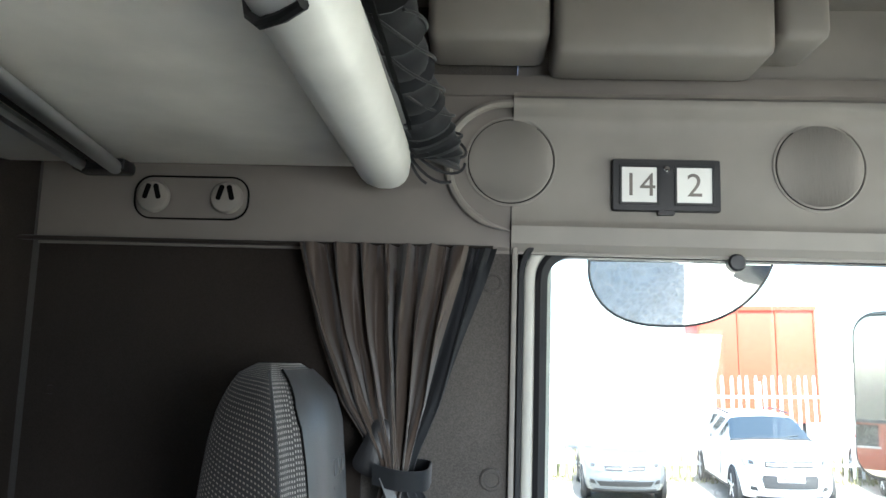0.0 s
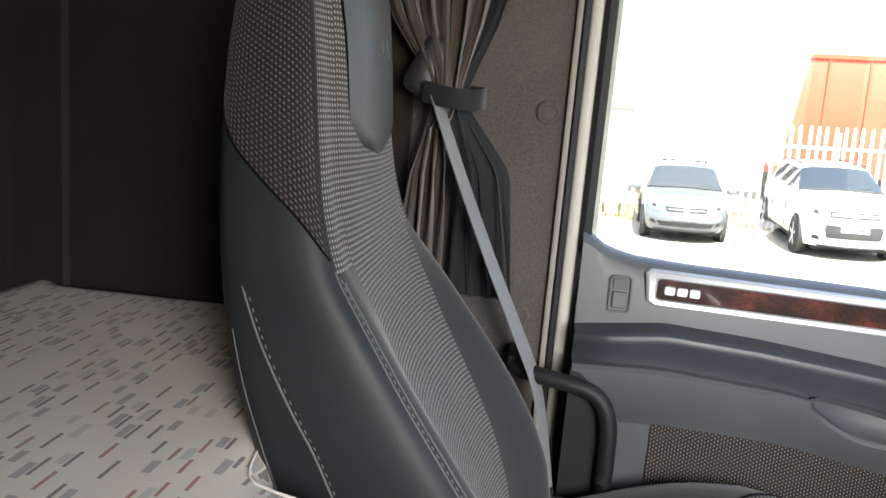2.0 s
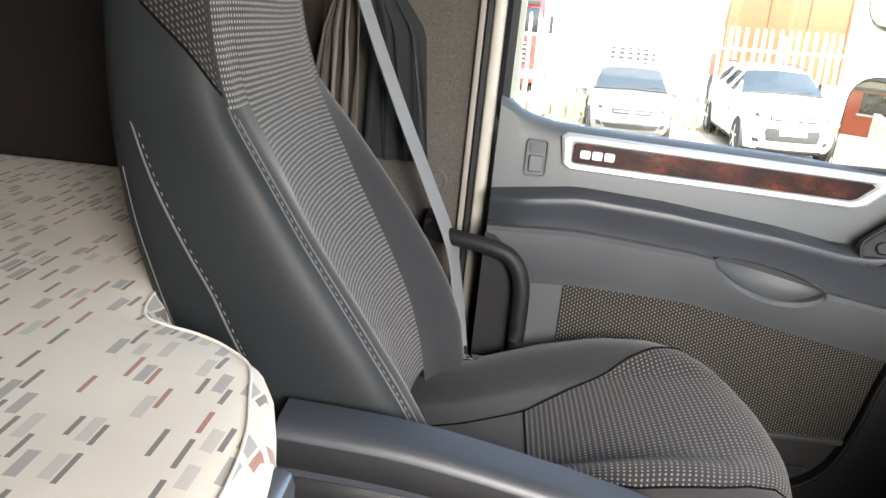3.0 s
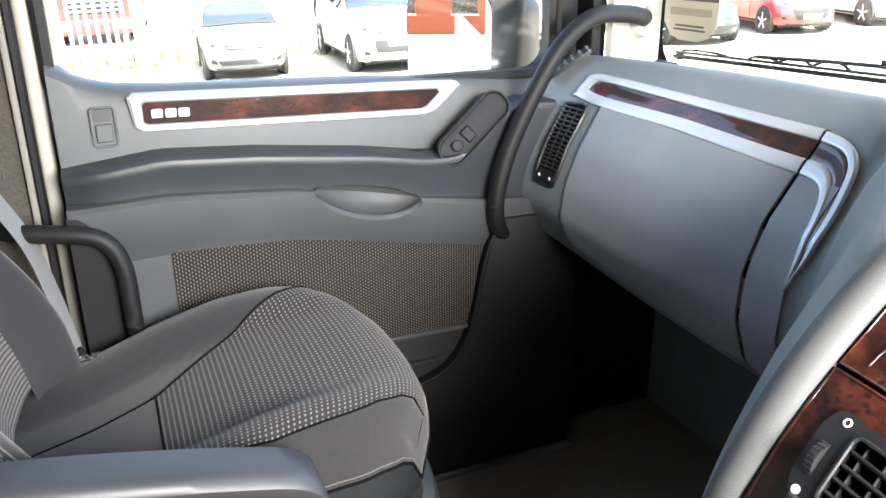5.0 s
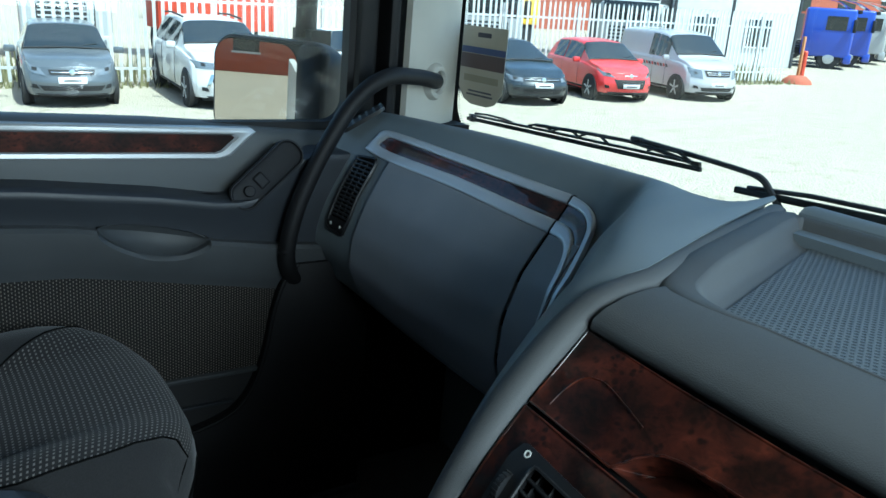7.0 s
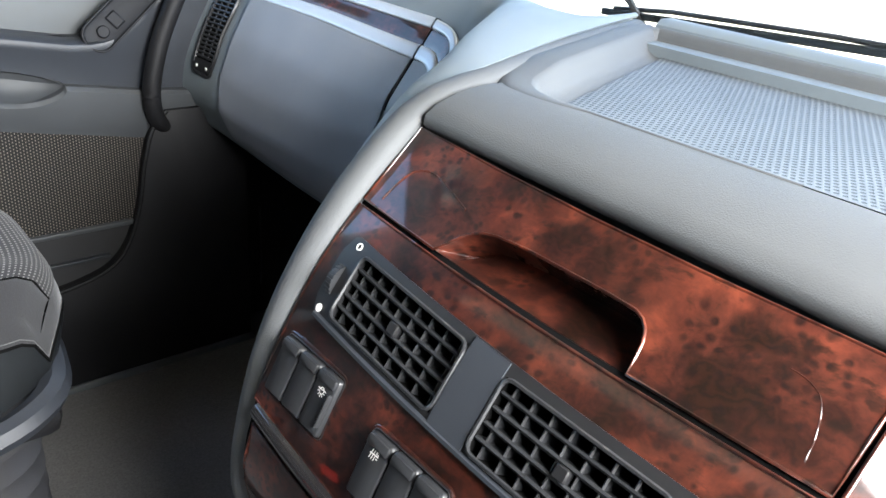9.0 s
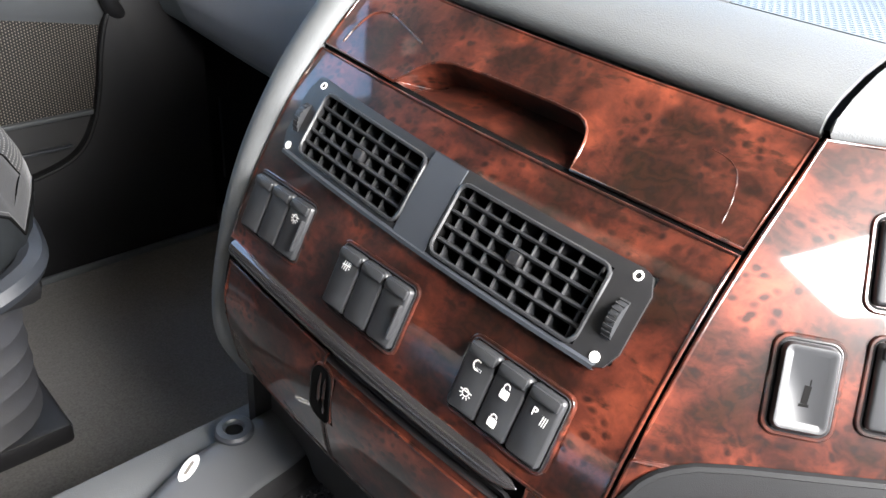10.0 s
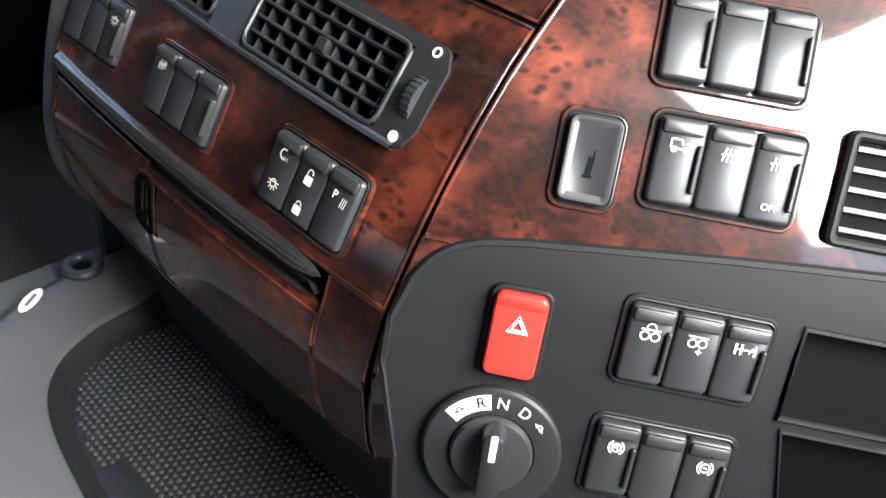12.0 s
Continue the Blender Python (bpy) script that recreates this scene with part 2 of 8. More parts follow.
M = dict(
    door=plain("door_plastic", (0.080, 0.088, 0.093), 0.50, grain=1300, gs=0.2, gd=0.0004),
    doorlow=plain("door_lower_plastic", (0.052, 0.056, 0.060), 0.52, grain=1300, gs=0.2, gd=0.0004),
    slate=plain("slate_plastic", (0.031, 0.035, 0.042), 0.44, grain=1300, gs=0.2, gd=0.0004),
    plate=plain("plate_plastic", (0.0078, 0.0083, 0.009), 0.58, grain=1450, gs=0.25, gd=0.0003, spec=0.22),
    pod=plain("pod_plastic", (0.013, 0.014, 0.017), 0.62, spec=0.3),
    stud=plain("stud_rubber", (0.055, 0.055, 0.058), 0.26, gs=0),
    piano=plain("black_lacquer", (0.018, 0.017, 0.018), 0.16, gs=0, coat=1.0),
    board=plain("bunk_board", (0.78, 0.75, 0.69), 0.7),
    dash=plain("dash_skin", (0.150, 0.175, 0.190), 0.55, grain=1150.0, gs=0.22, gd=0.0004),
    glove=plain("glovebox_plastic", (0.215, 0.228, 0.250), 0.48),
    trim=plain("console_trim_plastic", (0.088, 0.092, 0.095), 0.66, grain=800.0, gs=0.40, gd=0.0005, spec=0.35),
    black=plain("black_plastic", (0.014, 0.014, 0.015), 0.42, grain=1400, gs=0.15, gd=0.0003),
    # black that holds the shade of the door pocket and the console's underside
    deep=plain("shadow_black", (0.022, 0.022, 0.023), 0.7, gs=0),
    switch=plain("switch_plastic", (0.022, 0.023, 0.025), 0.40, grain=2600, gs=0.05, gd=0.0002),
    # near-black: shade of gaps and wells put into the colour; also printed marks
    gap=plain("shade_and_print_black", (0.004, 0.004, 0.004), 0.9, gs=0, spec=0.08),
    rubber=plain("black_rubber", (0.009, 0.009, 0.010), 0.55, spec=0.3),
    beige=plain("headliner_plastic", (0.230, 0.211, 0.188), 0.6, grain=1100.0),
    beigedark=plain("headliner_shelf", (0.170, 0.152, 0.134), 0.65),
    pillar=plain("pillar_plastic", (0.46, 0.45, 0.40), 0.55),
    white=plain("white_paint", (0.78, 0.78, 0.74), 0.35, grain=2000, gs=0.05),
    alu=plain("satin_aluminium", (0.62, 0.64, 0.66), 0.33, 1.0, grain=2500, gs=0.06, var=0.05),
    chrome=plain("chrome_plate", (0.72, 0.74, 0.76), 0.12, 1.0, gs=0, var=0.03),
    silver=plain("silver_lacquer", (0.50, 0.52, 0.54), 0.33, 0.35, gs=0, var=0.04),
    red=plain("red_plastic", (0.60, 0.030, 0.022), 0.32, grain=2000, gs=0.05),
    symbol=plain("symbol_white", (0.80, 0.80, 0.76), 0.5, gs=0),
    # brown felt darkened: the sleeper's shade is put into its colour
    wall=cloth("shaded_felt", (0.028, 0.022, 0.018), 380.0, 0.55),
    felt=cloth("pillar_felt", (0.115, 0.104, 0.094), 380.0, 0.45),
    velour=cloth("grey_velour", (0.031, 0.031, 0.0325), 500.0, 0.6, fuzz=0.22),
    leather=plain("black_leatherette", (0.0165, 0.0185, 0.020), 0.47, grain=900.0, gs=0.3, gd=0.0005, spec=0.22),
    pad=plain("grey_leather", (0.050, 0.050, 0.052), 0.40, grain=520.0, gs=0.35, gd=0.0006),
    seatdots=dotted("seat_side_weave", (0.014, 0.013, 0.013), (0.130, 0.113, 0.098), 0.0054, 0.0068, 0.55, 0.40, stagger=False),
    seatrib=dotted("seat_rib_weave", (0.044, 0.041, 0.039), (0.28, 0.262, 0.242), 0.0050, 0.0066, 0.60, 0.60, stagger=False, wave=0.010, relief=0.0014),
    cushrib=dotted("cushion_rib_weave", (0.022, 0.021, 0.021), (0.20, 0.19, 0.176), 0.0078, 0.0080, 0.56, 0.46, stagger=False),
    doormesh=dotted("door_weave", (0.016, 0.015, 0.014), (0.165, 0.145, 0.125), 0.0064, 0.0052, 0.55, 0.45),
    curtain=cloth("curtain_satin", (0.066, 0.048, 0.037), 700.0, 0.8, rough=0.45, fuzz=0.3, bs=0.2),
    curtainback=cloth("curtain_lining", (0.012, 0.013, 0.015), 700.0, 0.8, rough=0.7, bs=0.2),
    strap=cloth("belt_webbing", (0.21, 0.212, 0.215), 900.0, 0.75, rough=0.45, bs=0.3),
    ticking=dashes("mattress_ticking"),
    stitch=cloth("stitch_thread", (0.13, 0.13, 0.13), 900.0, 0.8),
    thread=cloth("thread", (0.12, 0.12, 0.12), 900.0, 0.8),
    burl=burl("burr_walnut"),
    rimgrey=plain("bin_rim_plastic", (0.080, 0.083, 0.088), 0.45, grain=1100.0, gs=0.2, gd=0.0004),
    bellows=plain("grey_rubber", (0.040, 0.040, 0.043), 0.5),
    carpet=cloth("floor_mat", (0.15, 0.144, 0.140), 300.0, 0.5),
    mirrorshell=plain("mirror_shell_plastic", (0.016, 0.017, 0.019), 0.5, gs=0.1, spec=0.3),
    glass=glassy("window_glass", (0.93, 0.96, 0.95)),
    mirror=plain("mirror_silver", (0.46, 0.43, 0.39), 0.02, 1.0, gs=0, var=0.01),
    wide=plain("convex_mirror_silver", (0.88, 0.89, 0.90), 0.02, 1.0, gs=0, var=0.01),
)
for k in ("mirror", "wide"):
    M[k].node_tree.nodes["Principled BSDF"].inputs["Roughness"].default_value = 0.0
    for l in list(M[k].node_tree.links):
        if l.to_socket.name == "Roughness":
            M[k].node_tree.links.remove(l)

# ---- mesh tools ----
def thing(name, label, category, at=(0, 0, 0), group="", kind=""):
    ob = new(name)
    ob.location = at
    ob.empty_display_size = 0.05
    return tagged(ob, label, category, group, kind)


def to_mesh(name, bm, mat, angle=35.0):
    bmesh.ops.recalc_face_normals(bm, faces=bm.faces)
    me = bpy.data.meshes.new(name)
    bm.to_mesh(me)
    bm.free()
    me.materials.append(M[mat] if isinstance(mat, str) else mat)
    me.shade_smooth()
    me.set_sharp_from_angle(angle=radians(angle))
    return me


def part(name, bm, mat, parent=None, label="", angle=35.0):
    """One mesh, given in world metres, under a thing or a part."""
    ob = new(name, to_mesh(name, bm, mat, angle))
    under(ob, parent)
    return tagged(ob, label)


def world_of(ob):
    return (world_of(ob.parent) @ ob.matrix_parent_inverse if ob.parent else Matrix()) @ ob.matrix_basis


def under(ob, parent):
    if parent:
        ob.parent = parent
        ob.matrix_parent_inverse = world_of(parent).inverted()


def piece(name, me, parent, m):
    ob = new(name, me)
    under(ob, parent)
    ob.matrix_basis = m
    return ob


def solid(name, bm, mat, label, category, group="", kind="", angle=35.0):
    return tagged(part(name, bm, mat, angle=angle), label, category, group, kind)


def join(*bms):
    out = bmesh.new()
    for b in bms:
        me = bpy.data.meshes.new("t")
        b.to_mesh(me)
        b.free()
        out.from_mesh(me)
        bpy.data.meshes.remove(me)
    return out


def box(x0, x1, y0, y1, z0, z1, bev=0.0, seg=2):
    bm = bmesh.new()
    bmesh.ops.create_cube(bm, size=1.0)
    bmesh.ops.scale(bm, vec=(abs(x1 - x0), abs(y1 - y0), abs(z1 - z0)), verts=bm.verts)
    bmesh.ops.translate(bm, vec=((x0 + x1) / 2, (y0 + y1) / 2, (z0 + z1) / 2), verts=bm.verts)
    if bev:
        bmesh.ops.bevel(bm, geom=bm.edges[:], offset=bev, segments=seg, profile=0.5, affect="EDGES")
    return bm


def grid(rows, closed=False, cap=False, thick=0.0, side=(-0.5, -1, 0.6)):
    """Rows of points joined by quads, with their lengths as texture coordinates; closed: each row is a ring."""
    bm = bmesh.new()
    uvl = bm.loops.layers.uv.new("UVMap")
    rows = [[Vector(p) for p in r] for r in rows]
    vs = [[bm.verts.new(p) for p in r] for r in rows]
    n = len(rows[0])
    mid = len(rows) // 2
    us = [0.0]
    for j in range(1, n + 1):
        us.append(us[-1] + (rows[mid][j % n] - rows[mid][j - 1]).length)
    vv = [0.0]
    for i in range(1, len(rows)):
        vv.append(vv[-1] + sum((rows[i][j] - rows[i - 1][j]).length for j in range(0, n, max(1, n // 5))) / len(range(0, n, max(1, n // 5))))
    for i in range(len(rows) - 1):
        for j in range(n if closed else n - 1):
            k = (j + 1) % n
            try:
                f = bm.faces.new((vs[i][j], vs[i][k], vs[i + 1][k], vs[i + 1][j]))
            except ValueError:
                continue
            for lp, uv in zip(f.loops, ((us[j], vv[i]), (us[j + 1], vv[i]), (us[j + 1], vv[i + 1]), (us[j], vv[i + 1]))):
                lp[uvl].uv = uv
    if cap and closed:
        bm.faces.new(vs[0][::-1])
        bm.faces.new(vs[-1])
    if thick:
        sheet(bm, thick, side)
    return bm


def sheet(bm, thick, side):
    """Thicken an open sheet away from the side that is seen."""
    bmesh.ops.recalc_face_normals(bm, faces=bm.faces)
    a = Vector((0, 0, 0))
    for f in bm.faces:
        a += f.normal * f.calc_area()
    if a.dot(Vector(side)) < 0:
        bmesh.ops.reverse_faces(bm, faces=bm.faces)
    bm.normal_update()
    old = {v: (v.co.copy(), v.normal.copy()) for v in bm.verts}
    ret = bmesh.ops.extrude_face_region(bm, geom=bm.faces[:], use_keep_orig=True)
    new_v = [g for g in ret["geom"] if isinstance(g, bmesh.types.BMVert)]
    for v, (c, n) in old.items():
        v.co = c - n * abs(thick)


def well(rows):
    """Rings into the depth, shut at the last one."""
    bm = grid(rows, True)
    bm.verts.ensure_lookup_table()
    bm.faces.new(bm.verts[len(bm.verts) - len(rows[0]):])
    return bm


def smooth_line(pts, n=8, closed=False):
    """A Catmull-Rom line through the points."""
    p = [Vector(a) for a in pts]
    out = []
    m = len(p)
    for i in range(m if closed else m - 1):
        if closed:
            a, b, c, d = p[i - 1], p[i], p[(i + 1) % m], p[(i + 2) % m]
        else:
            a, b, c, d = p[max(i - 1, 0)], p[i], p[i + 1], p[min(i + 2, m - 1)]
        for k in range(n):
            t = k / n
            out.append(0.5 * (2 * b + (c - a) * t + (2 * a - 5 * b + 4 * c - d) * t * t + (3 * b - a - 3 * c + d) * t ** 3))
    if not closed:
        out.append(p[-1])
    return out


def tube(pts, r, seg=10, closed=False, flat=1.0, up=(0, 0, 1), cap=True):
    """A round (or flattened) bar along a line of points."""
    pts = [Vector(p) for p in pts]
    rows = []
    up = Vector(up)
    for i, p in enumerate(pts):
        a = pts[i - 1] if (i or closed) else pts[0]
        b = pts[(i + 1) % len(pts)] if (i < len(pts) - 1 or closed) else pts[-1]
        t = (b - a).normalized()
        s = t.cross(up)
        s = s.normalized() if s.length > 1e-4 else t.orthogonal().normalized()
        w = s.cross(t).normalized()
        rr = r[i] if isinstance(r, (list, tuple)) else r
        rows.append([p + s * math.cos(q) * rr + w * math.sin(q) * rr * flat for q in (2 * math.pi * k / seg for k in range(seg))])
    if closed:
        rows.append(rows[0])
        bm = grid(rows, True)
        bmesh.ops.remove_doubles(bm, verts=bm.verts, dist=1e-6)
        return bm
    return grid(rows, True, cap)


def rr(w, h, r, n=5, cx=0.0, cy=0.0):
    """A rectangle with round corners, counter-clockwise."""
    r = max(1e-4, min(r, w / 2 - 1e-5, h / 2 - 1e-5))
    out = []
    for ox, oy, a0 in ((w / 2 - r, h / 2 - r, 0), (-w / 2 + r, h / 2 - r, 90), (-w / 2 + r, -h / 2 + r, 180), (w / 2 - r, -h / 2 + r, 270)):
        for k in range(n):
            a = radians(a0 + 90 * k / (n - 1))
            out.append((cx + ox + r * math.cos(a), cy + oy + r * math.sin(a)))
    return out


def pad(w, h, r, steps, n=5, cx=0.0, cy=0.0, close=True):
    """A stack of rounded rectangles: steps of (inset, height), filled at the last one. In its own plane, z outwards."""
    rows = [[(x, y, z) for x, y in rr(w - 2 * d, h - 2 * d, r - d, n, cx, cy)] for d, z in steps]
    bm = grid(rows, True)
    if close:
        bm.verts.ensure_lookup_table()
        bm.faces.new(bm.verts[len(bm.verts) - 4 * n:])
    return bm


def ringpad(w, h, r, bw, z0, z1, bev=0.002, n=5, cx=0.0, cy=0.0):
    """A raised frame of width bw round an opening."""
    steps = ((0, z0), (0, z1 - bev), (bev, z1), (bw - bev, z1), (bw, z1 - bev), (bw, z0))
    return grid([[(x, y, z) for x, y in rr(w - 2 * d, h - 2 * d, r - min(d, r * 0.7), n, cx, cy)] for d, z in steps], True)


def lathe(profile, seg=32, close=False):
    bm = grid([[(r * math.cos(a), r * math.sin(a), z) for a in (2 * math.pi * k / seg for k in range(seg))] for r, z in profile], True)
    if close:
        bm.verts.ensure_lookup_table()
        bm.faces.new(bm.verts[len(bm.verts) - seg:])
    return bm


def prism(outline, z0, z1, bev=0.0):
    """A flat plate of any outline, in its own plane."""
    bm = bmesh.new()
    f = bm.faces.new([bm.verts.new((x, y, z0)) for x, y in outline])
    top = bmesh.ops.extrude_face_region(bm, geom=[f])
    vs = [v for v in top["geom"] if isinstance(v, bmesh.types.BMVert)]
    bmesh.ops.translate(bm, vec=(0, 0, z1 - z0), verts=vs)
    if bev:
        es = [e for e in bm.edges if all(v in vs for v in e.verts)]
        bmesh.ops.bevel(bm, geom=es, offset=bev, segments=2, profile=0.5, affect="EDGES")
    return bm


def moved(bm, m):
    bm.transform(m)
    return bm


def axes(o, u, v):
    """The pose of a plane: origin, right and up."""
    u = Vector(u).normalized()
    n = u.cross(Vector(v)).normalized()
    v = n.cross(u)
    return Matrix(((u.x, v.x, n.x, o[0]), (u.y, v.y, n.y, o[1]), (u.z, v.z, n.z, o[2]), (0, 0, 0, 1)))


def lerp_table(tab, x):
    """Linear reading of a table of (x, a, b, ...)."""
    if x <= tab[0][0]:
        return tab[0][1:]
    for p, q in zip(tab, tab[1:]):
        if x <= q[0]:
            t = (x - p[0]) / (q[0] - p[0])
            return [a + (b - a) * t for a, b in zip(p[1:], q[1:])]
    return tab[-1][1:]


def words(text, size, m, mat, name, parent, depth=0.0002):
    cu = bpy.data.curves.new("t", "FONT")
    cu.body, cu.size, cu.extrude, cu.align_x, cu.align_y = text, size, depth, "CENTER", "CENTER"
    ob = bpy.data.objects.new("t", cu)
    scene.collection.objects.link(ob)
    dg = bpy.context.evaluated_depsgraph_get()
    me = bpy.data.meshes.new_from_object(ob.evaluated_get(dg))
    bpy.data.objects.remove(ob)
    me.materials.clear()
    me.materials.append(M[mat])
    me.transform(m)
    o = new(name, me)
    under(o, parent)
    return o

# ---- the cab's shell ----
W = 1.62            # inner face of the passenger side
RW = -0.52          # inner face of the driver's side
BACK, ROOF = -0.86, 2.10
FLOOR = 0.125


def setting(name, bm, mat, label, category, angle=35.0):
    return solid(name, bm, mat, label, category, kind="structure", angle=angle)


setting("floor", box(BACK - 0.05, 1.40, RW - 0.05, W + 0.02, -0.05, FLOOR), "carpet", "dark ribbed rubber mat on the cab floor", "floor")
setting("ceiling", box(BACK - 0.05, 1.42, RW - 0.05, W + 0.06, ROOF, ROOF + 0.05), "beige", "beige headliner of the cab roof", "ceiling")
cove = [(BACK, RW), (BACK, W - 0.09)] + [(BACK + 0.09 - 0.09 * math.cos(radians(a)), W - 0.09 + 0.09 * math.sin(radians(a))) for a in range(15, 91, 15)]
setting("wall_back", grid([[(x, y, z) for x, y in cove] for z in (0.0, 0.7, 1.4, ROOF)], thick=0.03), "wall", "grey-brown felt lining of the cab's rear wall, shade put into its colour", "wall")
# side lining in two tones: the bunk's part carries the shade in its colour
setting("wall_passenger", box(BACK + 0.06, -0.122, W, W + 0.05, 0.0, ROOF), "wall", "brown felt side lining beside the bunk, shade put into its colour", "wall")
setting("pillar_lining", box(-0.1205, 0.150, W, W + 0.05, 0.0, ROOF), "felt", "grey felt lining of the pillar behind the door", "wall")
setting("wall_above_door", box(0.152, 1.40, W, W + 0.05, 1.655, ROOF), "beige", "beige side lining above the passenger door", "wall")
rw = join(box(BACK, 1.40, RW - 0.05, RW, 0.0, 0.90), box(BACK, 0.48, RW - 0.05, RW, 0.902, 1.58), box(1.20, 1.40, RW - 0.05, RW, 0.902, 1.58), box(BACK, 1.40, RW - 0.05, RW, 1.582, ROOF))
setting("wall_driver", rw, "wall", "grey-brown lining of the driver's side with its window opening", "wall")
setting("wall_front", box(1.40, 1.46, RW - 0.05, W + 0.02, -0.3, 0.90), "dash", "dark bulkhead below the windscreen", "wall")
# unseen slab added ahead of the roof to keep sun off the dashboard
setting("sun_block_slab", box(1.4245, 1.78, RW - 0.05, W + 0.03, 1.83, 1.86, 0.01), "white", "unseen white slab added above the windscreen to block the sun", "trim")
# filler boxes added behind the dash so no sun leaks into the footwell
setting("sun_leak_filler", join(box(1.30, 1.423, RW - 0.05, 0.74, 0.905, 0.938), box(1.30, 1.423, 0.742, 1.64, 0.835, 0.862)), "dash", "dark filler added between dashboard and windscreen to stop sun leaking in", "trim")
setting("windscreen_header", box(1.22, 1.4235, RW - 0.05, W + 0.03, 1.80, ROOF), "beige", "beige header above the windscreen", "trim")

# buttons that hold the felt lining
for z, x in ((1.555, 0.111), (1.196, 0.116), (0.83, 0.10)):
    b = lathe(((0.021, 0), (0.021, 0.003), (0.018, 0.006), (0.0145, 0.006), (0.013, 0.003), (0.011, 0.0035)), 24, True)
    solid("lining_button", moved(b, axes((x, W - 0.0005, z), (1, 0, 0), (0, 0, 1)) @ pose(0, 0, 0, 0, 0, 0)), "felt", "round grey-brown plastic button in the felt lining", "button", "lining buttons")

# faint screws on the sleeper lining
for x, z in ((-0.72, 1.33), (-0.84, 0.95)):
    b = lathe(((0.009, 0), (0.008, 0.002), (0.004, 0.0025)), 14, True)
    solid("lining_stud", moved(b, axes((x, W - 0.0005, z), (1, 0, 0), (0, 0, 1))), "wall", "small felt-covered stud in the side lining", "stud", "lining studs")

# door frame: cream edge trim, painted body edge and black seals
setting("lining_edge", box(0.146, 0.1565, 1.604, 1.63, 0.05, 1.625, 0.003), "beige", "beige edge strip of the felt lining", "trim")

# ---- passenger door ----
door = thing("truck_door", "closed grey plastic passenger door with walnut strip and woven inset", "door", (0.65, 1.58, 0.05), kind="structure")
XS = [0.20 + 0.92 * k / 46 for k in range(47)]
# window opening: frame with round corners, in x and z
WX0, WX1, WZ0, WZ1 = 0.214, 1.10, 0.935, 1.608


def sill(x):
    return lerp_table(((0.20, 0.995), (0.222, 0.985), (0.245, 0.968), (0.29, 0.956), (0.37, 0.950), (0.70, 0.940), (1.04, 0.918), (1.13, 0.918)), x)[0]


# upper panel, from the sill down to the ledge
def ledge(x):
    return lerp_table(((0.20, 0.834), (0.35, 0.852), (0.50, 0.843), (0.70, 0.822), (0.80, 0.806), (0.85, 0.804), (0.88, 0.812), (0.92, 0.845), (0.96, 0.880), (1.0, 0.89), (1.15, 0.89)), x)[0]


def lowline(x):
    return lerp_table(((0.20, 0.784), (0.35, 0.790), (0.55, 0.775), (0.75, 0.738), (0.90, 0.715), (1.15, 0.69)), x)[0]


# the scooped pull handle dips into the lower panel between these two places
HX0, HX1 = 0.590, 0.785
XD = sorted(XS + [HX0 + (HX1 - HX0) * (0.5 - 0.5 * math.cos(math.pi * k / 20)) for k in range(21)])


def scoop(x):
    t = (x - HX0) / (HX1 - HX0)
    return math.sin(math.pi * t) ** 0.6 if 0.0 < t < 1.0 else 0.0


rows = []
for x in XS:
    s, l = sill(x), ledge(x)
    rows.append([(x, 1.66, s + 0.002), (x, 1.625, s + 0.002), (x, 1.610, s - 0.004), (x, 1.602, s - 0.014)] + [(x, 1.602 - 0.012 * t, s - 0.014 - (s - 0.014 - l) * t) for t in (0.3, 0.6, 1.0)] + [(x, 1.592, l - 0.03)])
part("upper_panel", grid(rows, thick=0.004), "door", door)
# dark ledge (arm rest) that rises to the switch pod
rows = []
for x in XD:
    l, q = ledge(x), lowline(x) + 0.013 * scoop(x)
    e = min(1.0, max(0.0, (x - 0.20) / 0.05))
    d = 0.040 + 0.024 * e
    rows.append([(x, 1.598, l + 0.004), (x, 1.590 - 0.5 * d, l + 0.001), (x, 1.590 - 0.88 * d, l - 0.001), (x, 1.590 - 0.97 * d, l - 0.004), (x, 1.590 - d, l - 0.009), (x, 1.591 - d, l - 0.018), (x, 1.597 - d, l - 0.5 * (l - q)), (x, 1.600 - d, q + 0.003), (x, 1.572, q - 0.002)])
part("armrest_ledge", grid(rows, thick=0.003), "slate", door, "slate-blue armrest ledge")
# lower panel with its bright upper edge
rows = []
for x in XD:
    s = scoop(x)
    q, w = lowline(x) - 0.037 * s, lowline(x)
    rows.append([(x, 1.575 - 0.048 * s, q + 0.002 - 0.003 * s), (x, 1.535 - 0.011 * s, q + 0.003), (x, 1.522 - 0.002 * s, q + 0.001), (x, 1.516, q - 0.006), (x, 1.518, w - 0.055), (x, 1.526, w - 0.078), (x, 1.532, w - 0.10)])
part("lower_panel", grid(rows, thick=0.003), "doorlow", door)


def mesh_top(x):
    return lerp_table(((0.20, 0.708), (0.348, 0.715), (0.55, 0.704), (0.75, 0.672), (0.95, 0.622), (1.15, 0.60)), x)[0]


rows = [[(x, 1.536, mesh_top(x) + 0.01 - (mesh_top(x) + 0.01 - 0.03) * t) for t in (0, 0.2, 0.4, 0.6, 0.8, 1.0)] for x in XS]
part("backing_panel", grid(rows, thick=0.003), "doorlow", door)
rows = [[(x, 1.5315 - 0.003 * math.sin(math.pi * min(1, (x - 0.34) / 0.7)), mesh_top(x) - 0.004 - (mesh_top(x) - 0.004 - 0.462) * t) for t in [k / 8 for k in range(9)]] for x in [0.345 + 0.60 * k / 28 for k in range(29)]]
